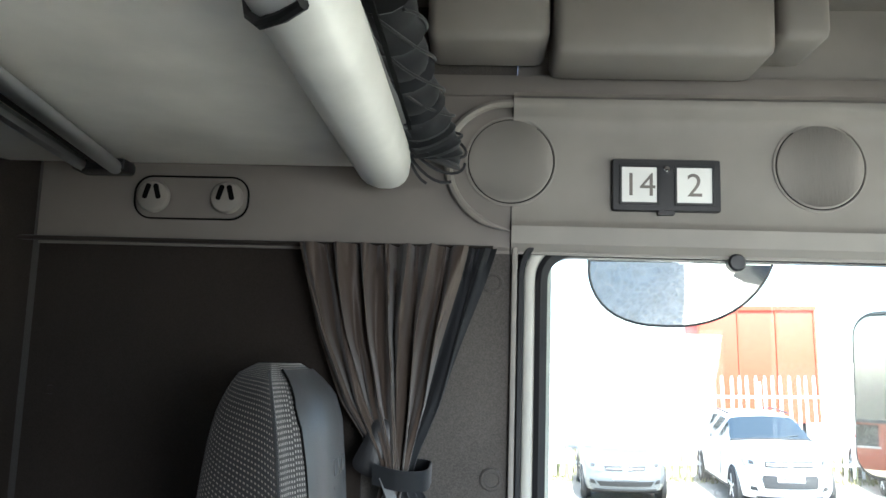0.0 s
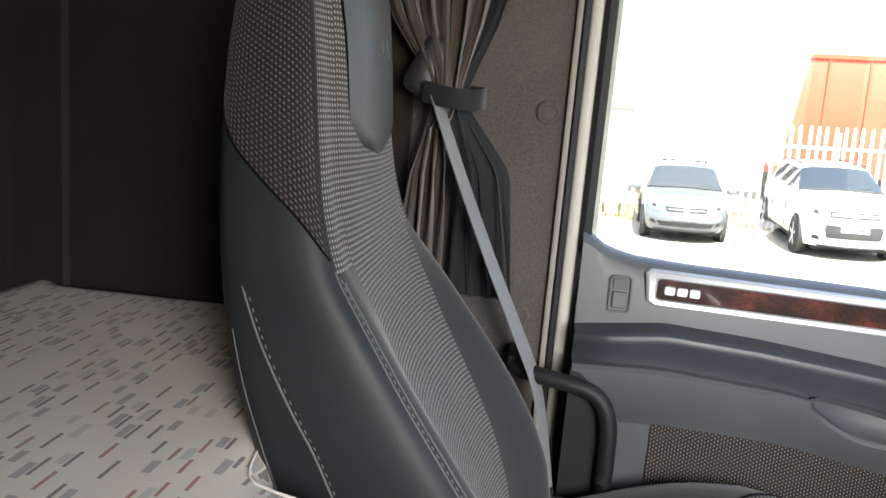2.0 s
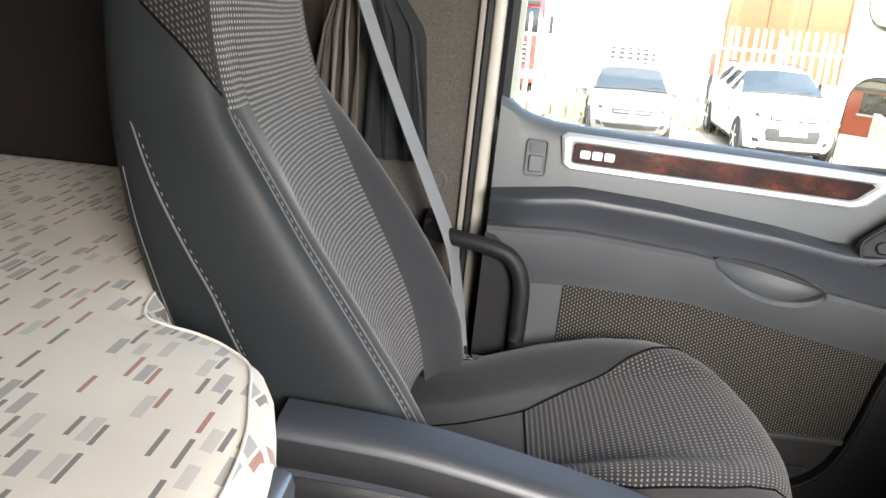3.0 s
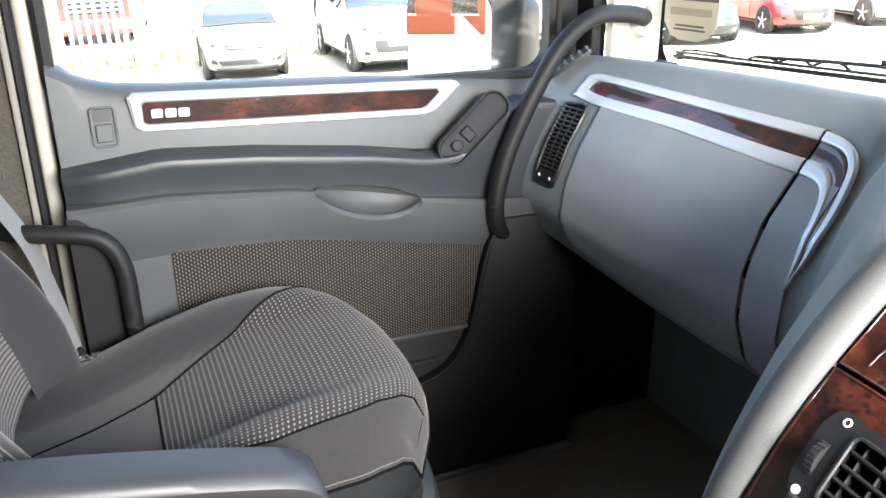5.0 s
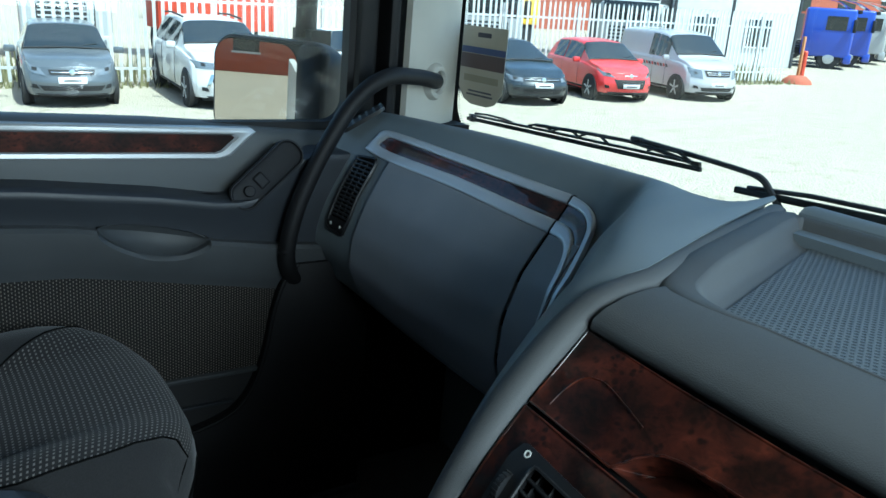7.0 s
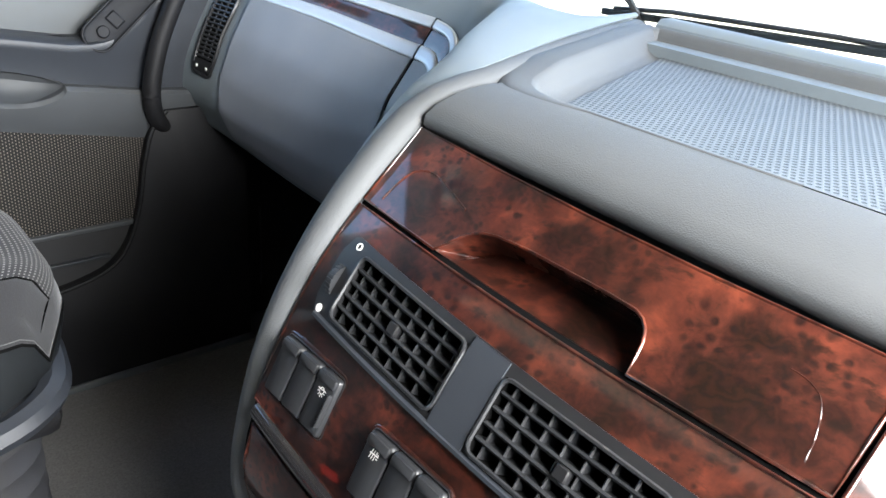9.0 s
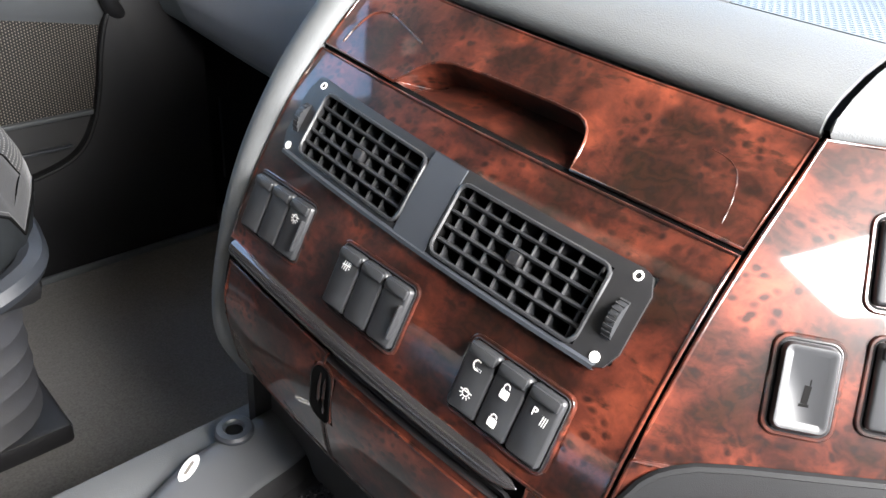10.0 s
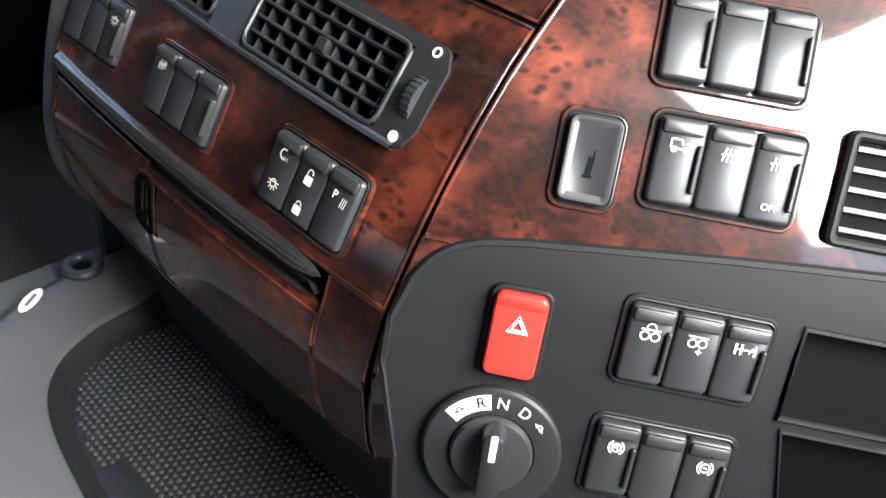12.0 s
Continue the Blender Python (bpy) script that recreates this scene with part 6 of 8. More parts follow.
dx, dy = mathn(pnt, "SUBTRACT", mathn(pnt, "FRACT", ru), 0.5), mathn(pnt, "SUBTRACT", mathn(pnt, "FRACT", rv), 0.5)
rad = mathn(pnt, "SQRT", mathn(pnt, "ADD", mathn(pnt, "MULTIPLY", dx, dx), mathn(pnt, "MULTIPLY", dy, dy)))
hole = node(pnt, "Clamp", {"Value": mathn(pnt, "MULTIPLY_ADD", rad, -9.0, 3.2)})
nz = node(pnt, "TexNoise", {"Vector": coords(pnt), "Scale": 11.0, "Detail": 4.0})
dust = mixc(pnt, nz.outputs[0], (0.085, 0.098, 0.106), (0.14, 0.156, 0.165))
pnt.links.new(mixc(pnt, hole.outputs[0], dust, (0.035, 0.042, 0.05)), pb.inputs["Base Color"])
pb.inputs["Roughness"].default_value = 0.62
bump(pnt, pb, mathn(pnt, "SUBTRACT", 1.0, hole.outputs[0]), 0.8, 0.002)
mt_ = [[(0.965 + 0.345 * k / 10, (tray_left(0.965 + 0.345 * k / 10) - 0.030) * (1 - t) - 0.39 * t, 0.9245) for t in [j / 10 for j in range(11)]] for k in range(11)]
part("tray_mat", grid(mt_, thick=0.002, side=(0, 0, 1)), pf, top, "blue-grey perforated rubber mat")
for i, (x, y, a) in enumerate(((0.975, 0.395, 8), (0.976, 0.365, -20), (0.9755, 0.340, 20), (0.976, 0.310, 0), (0.977, 0.285, 0))):
    part("badge", moved(box(-0.003, 0.003, -0.011, 0.011, 0.0, 0.0012), pose(x, y, 0.9265, 0, 0, a)), "dash", top, "plain embossed badge")
part("badge", moved(box(-0.002, 0.002, -0.055, 0.055, 0.0, 0.0012), pose(0.966, 0.338, 0.9265)), "dash", top, "plain embossed badge")
# trim that edges the console towards the passenger
ed = smooth_line([(1.385, 0.800, 0.944), (1.25, 0.752, 0.947), (1.10, 0.701, 0.948), (1.00, 0.662, 0.947), (0.950, 0.645, 0.945), (0.905, 0.640, 0.939), (0.868, 0.640, 0.929), (0.828, 0.640, 0.904), (0.770, 0.640, 0.845), (0.725, 0.640, 0.779), (0.695, 0.640, 0.716), (0.676, 0.640, 0.652), (0.665, 0.640, 0.590), (0.668, 0.640, 0.54), (0.69, 0.640, 0.49)], 5)
rows = []
for i, p in enumerate(ed):
    t = (ed[min(i + 1, len(ed) - 1)] - ed[max(i - 1, 0)]).normalized()
    n = Vector((t.z, 0, -t.x))
    if n.z - n.x < 0:
        n = -n
    rows.append([p + Vector((0, 0.016, 0)) - n * 0.010, p + Vector((0, 0.010, 0)) + n * 0.001, p + Vector((0, 0.002, 0)) + n * 0.006, p + Vector((0, -0.008, 0)) + n * 0.0065, p + Vector((0, -0.018, 0)) + n * 0.003, p + Vector((0, -0.0225, 0)) - n * 0.004, p + Vector((0, -0.0225, 0)) - n * 0.012])
part("side_trim", grid(rows), "trim", con, "grey grained side trim", 60)

# ---- engine tunnel and lower tray ----
low = thing("console_bin", "black ribbed rubber bin with a grey rim under the console", "tray", (0.62, 0.35, 0.385))
inner = smooth_line([(0.76, 0.575, 0), (0.70, 0.560, 0), (0.635, 0.550, 0), (0.585, 0.525, 0), (0.553, 0.480, 0), (0.535, 0.40, 0), (0.520, 0.25, 0), (0.515, 0.05, 0)], 6)
rows, under_rim = [], []
for i, p in enumerate(inner):
    t = (inner[min(i + 1, len(inner) - 1)] - inner[max(i - 1, 0)]).normalized()
    n = Vector((t.y, -t.x, 0))
    if n.dot(Vector((0.7, 0.3, 0)) - p) > 0:
        n = -n
    under_rim.append(p + n * 0.035)
    w = lerp_table(((0.0, 0.100), (0.52, 0.100), (0.60, 0.090), (0.76, 0.085)), p.x)[0]
    rows.append([p + n * o + Vector((0, 0, z_)) for o, z_ in ((-0.004, 0.366), (0.0, 0.388), (0.003, 0.3925), (0.008, 0.3945), (w - 0.050, 0.4020), (w - 0.036, 0.4065), (w - 0.020, 0.4080), (w - 0.008, 0.404), (w - 0.001, 0.394), (w, 0.378), (w + 0.002, 0.350))])
cover = prism([(-0.10, -0.10), (-0.10, 0.685), (0.95, 0.685), (0.95, 0.612)] + [(p.x, p.y) for p in under_rim] + [(under_rim[-1].x, -0.10)], 0.0, 0.390, 0.008)
setting("engine_tunnel", join(cover, box(0.50, 0.95, -0.10, 0.62, 0.0, 0.355)), "trim", "grey engine tunnel cover between the seats", "tunnel")
part("rim", grid(rows), "rimgrey", low, "grey rounded rim", 60)
part("bin_wall", grid([[p + Vector((0, 0, 0.390)), p - (p - Vector((0.72, 0.30, 0))).normalized() * 0.006 + Vector((0, 0, 0.385)), p - (p - Vector((0.72, 0.30, 0))).normalized() * 0.013 + Vector((0, 0, 0.372)), p - (p - Vector((0.72, 0.30, 0))).normalized() * 0.022 + Vector((0, 0, 0.3675))] for p in inner]), "black", low)
# studded rubber floor
part("bin_floor", prism([(p.x, p.y) for p in inner] + [(0.515, -0.05), (0.80, -0.05), (0.80, 0.555)], 0.3645, 0.367), "black", low)
me_v, me_f = [], []
edge_x = sorted((p.y, p.x) for p in inner)
for i in range(38):
    for j in range(80):
        x, y = 0.530 + 0.0070 * i, 0.560 - 0.0076 * j + (0.0038 if i % 2 else 0)
        if y < -0.03 or y > 0.535 or x < lerp_table(edge_x, y)[0] + 0.024 or (0.543 < x < 0.582 and 0.29 < y < 0.40):
            continue
        b0 = len(me_v)
        for r, z in ((0.0027, 0.367), (0.0017, 0.3696)):
            me_v += [(x + r * math.cos(a), y + r * math.sin(a), z) for a in [math.pi / 3 * q for q in range(6)]]
        me_f += [(b0 + q, b0 + (q + 1) % 6, b0 + 6 + (q + 1) % 6, b0 + 6 + q) for q in range(6)] + [tuple(b0 + 6 + q for q in range(6))]
sm_ = bpy.data.meshes.new("studs")
sm_.from_pydata(me_v, [], me_f)
sm_.materials.append(M["stud"])
st_ = new("studs", sm_)
under(st_, low)
tagged(st_, "rows of small raised rubber studs", kind="stuff")
part("badge_plate", box(0.545, 0.580, 0.292, 0.398, 0.367, 0.3684, 0.0005), "black", low, "plain embossed badge")
f = pose(0.667, 0.632, 0.407)
part("socket", moved(lathe(((0.023, -0.004), (0.023, 0.004), (0.020, 0.007), (0.013, 0.0075), (0.011, 0.005), (0.0105, -0.004)), 32), f), "slate", low, "round cap")
part("socket_hole", moved(lathe(((0.0105, -0.002), (0.0102, 0.004)), 24, True), f @ pose(0, 0, -0.002)), "gap", low)
part("sticker", moved(prism([(0.020 * math.cos(a), 0.0080 * math.sin(a)) for a in [2 * math.pi * k / 24 for k in range(24)]], 0, 0.0006), pose(0.600, 0.612, 0.4083, 0, 0, 36)), "symbol", low, "white oval sticker")
part("sticker_mark", moved(prism(rr(0.020, 0.0035, 0.0015, 4), 0.0006, 0.0009), pose(0.600, 0.612, 0.4083, 0, 0, 36)), "beigedark", low)
# boxes coloured black for the shade under the console and in the footwell
setting("console_shade_box", box(0.72, 1.10, -0.05, 0.636, 0.357, 0.55), "deep", "box coloured black for the shade under the console", "wall")
setting("console_flank", box(0.70, 1.38, 0.640, 0.655, 0.0, 0.60), "deep", "flank of the console in the footwell, its black holding the shade", "wall")

# ---- passenger seat ----
CY = 1.25
#      z     back   mid    edge   half width
BACKS = ((0.56, -0.060, 0.115, 0.190, 0.235), (0.62, -0.095, 0.100, 0.175, 0.245), (0.70, -0.140, 0.070, 0.130, 0.250), (0.786, -0.176, 0.025, 0.070, 0.250),
         (0.876, -0.206, -0.030, 0.004, 0.246), (0.95, -0.222, -0.064, -0.046, 0.240), (1.013, -0.231, -0.082, -0.090, 0.232), (1.08, -0.238, -0.094, -0.110, 0.222),
         (1.17, -0.242, -0.102, -0.124, 0.208), (1.25, -0.240, -0.107, -0.134, 0.198), (1.32, -0.234, -0.114, -0.146, 0.184), (1.36, -0.226, -0.126, -0.158, 0.166),
         (1.388, -0.214, -0.146, -0.172, 0.130), (1.400, -0.200, -0.172, -0.184, 0.075))


def back_ring(z):
    """Half section of the backrest at height z, from the middle of the front round the side to the middle of the back."""
    b, m, e, w = lerp_table(BACKS, z)
    b, m, e, w = [sum(lerp_table(BACKS, z + d)[i] for d in (-0.02, -0.01, 0, 0.01, 0.02)) / 5 for i in range(4)] if 0.6 < z < 1.37 else (b, m, e, w)
    d = e - b
    pts = [(m, 0.0), (m + 0.10 * (e - m), 0.35 * w), (m + 0.35 * (e - m), 0.58 * w), (m + 0.9 * (e - m), 0.76 * w), (e, 0.86 * w), (e - 0.07 * d, 0.955 * w), (e - 0.22 * d, 0.995 * w),
           (e - 0.5 * d, 1.0 * w), (e - 0.78 * d, 0.985 * w), (b + 0.07 * d, 0.93 * w), (b, 0.78 * w), (b - 0.004, 0.4 * w), (b - 0.005, 0.0)]
    return [Vector((x, y, z)) for x, y in pts]




seat = thing("passenger_seat", "grey fabric and black leatherette truck seat with fixed headrest", "seat", (0.25, 1.25, FLOOR))


def back_pt(j, z, side):
    p = smooth_line(back_ring(z), 3)[j]
    # the bolster beside the door stands further out
    out_ = 0.020 * math.exp(-((j - 12) / 6.0) ** 2) * max(0.0, 1 - ((z - 0.80) / 0.20) ** 2) if side > 0 else 0.0
    return Vector((p.x + out_, CY + side * p.y, p.z))


def back_area(side, j0, j1, lo_z, hi_z, n):
    """Rows of the backrest's skin between two height lines lo_z(j) and hi_z(j)."""
    return [[back_pt(j, lo_z(j) + (hi_z(j) - lo_z(j)) * i / n, side) for j in range(j0, j1 + 1)] for i in range(n + 1)]


def belt(z):
    """Share of the front's width that the ribbed centre takes, narrower below the shoulders."""
    return lerp_table(((0.56, 0.55), (0.80, 0.68), (0.95, 0.85), (1.01, 1.0)), z)[0]


def back_mid(jf, z, side):
    i = min(int(jf), 35)
    return back_pt(i, z, side).lerp(back_pt(i + 1, z, side), jf - i)


def split(j):
    return 1.010 + 0.165 * max(0.0, (j - 13) / 14.0)


rows = []
for i in range(41):
    z = 0.58 + 0.818 * i / 40
    rows.append([back_mid(j * belt(z), z, 1) for j in range(8, -1, -1)] + [back_mid(j * belt(z), z, -1) for j in range(1, 9)])
part("back_centre", grid(rows), "seatrib", seat, "ribbed grey woven centre panel", 60)
for s in (-1, 1):
    part("back_bolster", grid([[back_mid(8 * belt(z) + (14 - 8 * belt(z)) * k / 8, z, s) for k in range(9)] for z in [0.56 + 0.45 * i / 20 for i in range(21)]]), "velour", seat, "dark grey velour side bolster", 60)
    part("head_side", grid(back_area(s, 8, 14, lambda j: 1.010, lambda j: 1.398, 18)), "seatrib", seat, "ribbed grey woven edge", 60)
    part("side_upper", grid(back_area(s, 14, 28, split, lambda j: 1.398, 18)), "seatdots", seat, "dark woven side with pale dots", 60)
    part("side_lower", grid(back_area(s, 14, 28, lambda j: 0.56, split, 20)), "leather", seat, "black leatherette side", 60)
rows = []
for i in range(41):
    z = 0.56 + 0.838 * i / 40
    rows.append([back_pt(j, z, 1) for j in range(28, 37)] + [back_pt(j, z, -1) for j in range(35, 27, -1)])
part("back_shell", grid(rows), "leather", seat, "black leatherette rear", 60)
for s in (-1, 1):
    for j, z0, z1 in ((14, 0.60, 1.012), (13, 0.60, 1.0)):
        part("seam", tube([back_pt(j, z0 + (z1 - z0) * i / 24, s) for i in range(25)], 0.0011, 6), "thread", seat, "pale stitched seam")
    part("seam", tube([back_pt(14, 1.012 + 0.375 * i / 20, s) for i in range(21)], 0.0028, 6), "velour", seat, "dark piped seam")
    part("seam", tube([back_pt(j, split(j), s) for j in range(14, 29)], 0.0018, 6), "gap", seat)
    part("seam", tube([back_pt(26, 0.62 + 0.32 * i / 16, s) for i in range(17)], 0.0009, 6), "thread", seat, "pale stitched seam")


def stitches(pts, off):
    """A row of short thread stitches along a seam."""
    rows_ = []
    for a_, b_ in zip(pts, pts[1:]):
        n_ = max(1, int((b_ - a_).length / 0.0075))
        for k in range(n_):
            p_ = a_.lerp(b_, k / n_) + off
            rows_.append(tube([p_, p_ + (b_ - a_).normalized() * 0.0045], 0.0008, 5))
    return join(*rows_)


seam_line = [back_pt(14, 0.60 + 0.41 * i / 24, -1) for i in range(25)]
for off in (Vector((0.0045, -0.0012, 0)), Vector((-0.0045, -0.0022, 0))):
    part("stitching", stitches(seam_line, off), "stitch", seat, "pale stitching")
rear_seam = [Vector(p) for p in smooth_line([(-0.205, 1.030, 1.02), (-0.180, 1.0125, 0.968), (-0.157, 1.0045, 0.921), (-0.124, 1.0005, 0.862), (-0.095, 0.9992, 0.815), (-0.070, 0.9992, 0.765), (-0.03, 1.0, 0.69)], 5)]
part("rear_piping", tube(rear_seam, 0.0013, 6), "stitch", seat, "thin pale piped seam")
part("stitching", stitches(rear_seam, Vector((0.005, -0.0006, 0))), "thread", seat, "pale stitching")

# headrest pad: a smooth inset that fills the head's front and rounds off below
hp = []
for k in range(23):
    t = k / 22
    z = 1.128 + 0.262 * t
    b, m, e, w = lerp_table(BACKS, z)
    hw = 0.112 * min(1.0, math.sqrt(max(0.0, 1 - (1 - min(1.0, t / 0.22)) ** 2)) + 0.02) * (1.0 if t < 0.75 else 1 - 0.30 * ((t - 0.75) / 0.25) ** 2)
    rise_ = min(1, 7 * t + 0.1) * min(1, 6 * (1 - t) + 0.2)
    row = []
    for q in (-1, -0.97, -0.9, -0.75, -0.5, -0.25, 0, 0.25, 0.5, 0.75, 0.9, 0.97, 1):
        side_ = abs(hw * q) / w
        base = m + (e - m) * lerp_table(((0, 0), (0.35, 0.10), (0.58, 0.35), (0.76, 0.9), (0.86, 1.0)), side_)[0]
        row.append((base + 0.010 * (1 - abs(q) ** 5) * rise_ - 0.003 * abs(q) ** 8 + 0.001, CY - 0.008 + hw * q, z))
    hp.append(row)
pd = part("head_pad", grid(hp), "pad", seat, "smooth grey leather head pad", 60)
part("pad_seam", tube([Vector(r[0]) for r in hp[::-1]] + [Vector(r[-1]) for r in hp], 0.0016, 6), "gap", seat)
for k, (dy, wd) in enumerate(((-0.036, 0.020), (-0.010, 0.020), (0.016, 0.020))):
    part("badge", moved(pad(wd, 0.022, 0.003, ((0, -0.002), (0, 0.0006), (0.001, 0.0010)), 3), axes((lerp_table(BACKS, 1.262)[1] + 0.0105 - 0.10 * abs(dy) ** 1.6, CY + dy, 1.262), (0, 1, 0), (-0.1, 0, 1))), "pad", pd, "plain embossed badge")
part("badge", moved(pad(0.072, 0.004, 0.0015, ((0, -0.002), (0, 0.0006)), 3), axes((lerp_table(BACKS, 1.236)[1] + 0.0095, CY - 0.010, 1.236), (0, 1, 0), (-0.1, 0, 1))), "pad", pd, "plain embossed badge")

# cushion: rings across, front to back
CUSH = ((0.02, 0.505, 0.510), (0.10, 0.516, 0.528), (0.20, 0.538, 0.560), (0.30, 0.572, 0.598), (0.40, 0.600, 0.621), (0.50, 0.618, 0.629), (0.565, 0.622, 0.626), (0.610, 0.612, 0.614), (0.638, 0.592, 0.590), (0.648, 0.562, 0.560))


def cush(x, q):
    """Top of the cushion at x, q from -1 (near) to 1 (far) across it."""
    m, e = lerp_table(CUSH, x)
    w = 0.245 - 0.05 * max(0, (x - 0.5) / 0.13) ** 2
    bol = max(0.0, (abs(q) - 0.5) / 0.5)
    z = m + (e - m) * bol + 0.020 * math.sin(math.pi * min(1, bol * 1.1)) * (1 - max(0, (x - 0.45) / 0.2)) - (0.03 * max(0, (abs(q) - 0.85) / 0.15) ** 2)
    xx = x - 0.05 * abs(q) ** 3 * max(0, (x - 0.3) / 0.33)
    return Vector((xx, CY + w * q, z))


cx = [0.02 + 0.628 * k / 30 for k in range(31)]


def qf(x):
    """Far seam of the woven centre, across the cushion."""
    return lerp_table(((0.02, 0.10), (0.285, 0.15), (0.35, 0.35), (0.45, 0.60), (0.55, 0.82), (0.60, 0.93), (0.648, 0.95)), x)[0]


def qn(x):
    """Near seam of the woven centre."""
    return -lerp_table(((0.02, 0.70), (0.285, 0.80), (0.35, 0.86), (0.41, 0.90), (0.50, 0.88), (0.587, 0.84), (0.648, 0.82)), x)[0]


part("cushion_centre", grid([[cush(x, qn(x) + (qf(x) - qn(x)) * k / 18) for k in range(19)] for x in [0.285 + 0.363 * i / 24 for i in range(25)]]), "cushrib", seat, "ribbed grey woven cushion centre", 60)
part("cushion_rear", grid([[cush(x, qn(x) + (qf(x) - qn(x)) * k / 14) for k in range(15)] for x in [0.02 + 0.265 * i / 12 for i in range(13)]]), "velour", seat, "grey velour cushion rear", 60)
for s, fq in ((-1, qn), (1, qf)):
    part("cushion_bolster", grid([[cush(x, fq(x) + (s - fq(x)) * k / 10) for k in range(11)] for x in cx]), "velour", seat, "dark grey velour cushion bolster", 60)
    part("cushion_seam", tube([cush(x, fq(x)) + Vector((0, 0, 0.0004)) for x in cx], 0.0015, 6), "gap", seat)
part("cushion_seam", tube([cush(0.285, qn(0.285) + (qf(0.285) - qn(0.285)) * k / 12) for k in range(13)], 0.0015, 6), "gap", seat)
skirt = []
edge = [cush(x, -1) for x in cx] + [cush(0.648, q) for q in (-0.8, -0.5, 0, 0.5, 0.8)] + [cush(x, 1) for x in cx[::-1]]
c0 = Vector((0.30, CY, 0))
def skirt_ring(dz, sc):
    return [Vector((c0.x + (p.x - c0.x) * sc, c0.y + (p.y - c0.y) * sc, p.z * (1 - max(0.0, -dz - 0.04) / 0.11) + 0.59 * max(0.0, -dz - 0.04) / 0.11 + dz)) for p in edge]


part("cushion_border", grid([skirt_ring(dz, sc) for dz, sc in ((0.0, 1.0), (-0.012, 1.010), (-0.028, 1.016), (-0.042, 1.018))]), "velour", seat, "dark grey velour cushion border", 60)
part("cushion_skirt", grid([skirt_ring(dz, sc) for dz, sc in ((-0.042, 1.016), (-0.07, 1.016), (-0.12, 0.995), (-0.15, 0.95))]), "leather", seat, "black leatherette cushion skirt", 60)
part("border_piping", tube(skirt_ring(-0.042, 1.019), 0.0024, 6), "gap", seat)
part("border_stitching", tube(skirt_ring(-0.034, 1.0185), 0.0007, 5), "stitch", seat)
part("seat_pan", box(0.02, 0.60, CY - 0.235, CY + 0.235, 0.40, 0.455, 0.02), "black", seat)
base_ring = [(0.30 + 0.30 * math.copysign(abs(math.cos(a)) ** 0.5, math.cos(a)), CY + 0.232 * math.copysign(abs(math.sin(a)) ** 0.5, math.sin(a))) for a in [2 * math.pi * k / 40 for k in range(40)]]
rows = []
for k in range(25):
    t = k / 24
    s = 0.93 + 0.05 * math.cos(t * 2 * math.pi * 6)
    rows.append([(0.30 + (x - 0.30) * s, CY + (y - CY) * s, 0.165 + 0.245 * t) for x, y in base_ring])
part("suspension_bellows", grid(rows, True), "bellows", seat, "black rubber suspension bellows", 70)
part("base_plate", box(0.0, 0.60, CY - 0.22, CY + 0.22, FLOOR, 0.165, 0.01), "black", seat)
part("front_trim", tube(smooth_line([(0.10, CY - 0.245, 0.415), (0.45, CY - 0.245, 0.425), (0.58, CY - 0.22, 0.45), (0.615, CY - 0.12, 0.46), (0.62, CY, 0.46)], 6), 0.022, 8, flat=0.9), "slate", seat)

# folded armrest and side cover with its buckle
arm_line = smooth_line([(0.00, 0.705, 0), (0.112, 0.698, 0), (0.19, 0.687, 0), (0.285, 0.668, 0), (0.35, 0.653, 0), (0.405, 0.638, 0), (0.430, 0.623, 0), (0.440, 0.606, 0)], 5)
fade = [1.0] * (len(arm_line) - 4) + [0.9, 0.75, 0.5, 0.25]
arm = part("armrest", grid([[(p.x, y, p.y + dz * f) for y, dz in ((0.995, -0.056), (0.995, -0.01), (0.990, 0.0), (0.982, 0.006), (0.940, 0.006), (0.928, 0.001), (0.922, -0.008), (0.9225, -0.05), (0.930, -0.056))] for p, f in zip(arm_line, fade)], True, True), "slate", seat, "slate-blue plastic armrest")
part("armrest_side", grid([[(p.x, y, p.y + dz * f) for y, dz in ((0.9222, -0.0082), (0.9205, -0.018), (0.9205, -0.036), (0.925, -0.050), (0.950, -0.056))] for p, f in zip(arm_line, fade)]), "black", arm, "black armrest side")
part("side_cover", box(0.0, 0.37, 0.925, 0.995, 0.42, 0.655, 0.025, 3), "black", seat, "black plastic side cover")
part("lever_slot", moved(pad(0.10, 0.026, 0.012, ((0, 0), (0, 0.004), (0.004, 0.005), (0.007, 0.002)), 6), axes((0.285, 0.9195, 0.602), (1, 0, -0.14), (0, 0, 1))), "slate", seat)
bk = part("buckle", box(0.165, 0.240, 0.918, 0.950, 0.42, 0.556, 0.008), "black", seat, "black belt buckle")
part("buckle_button", moved(pad(0.060, 0.026, 0.004, ((0, 0), (0, 0.004), (0.002, 0.006)), 4), axes((0.202, 0.9185, 0.560), (1, 0, -0.1), (0, 0.5, 1))), "red", bk, "red release button")

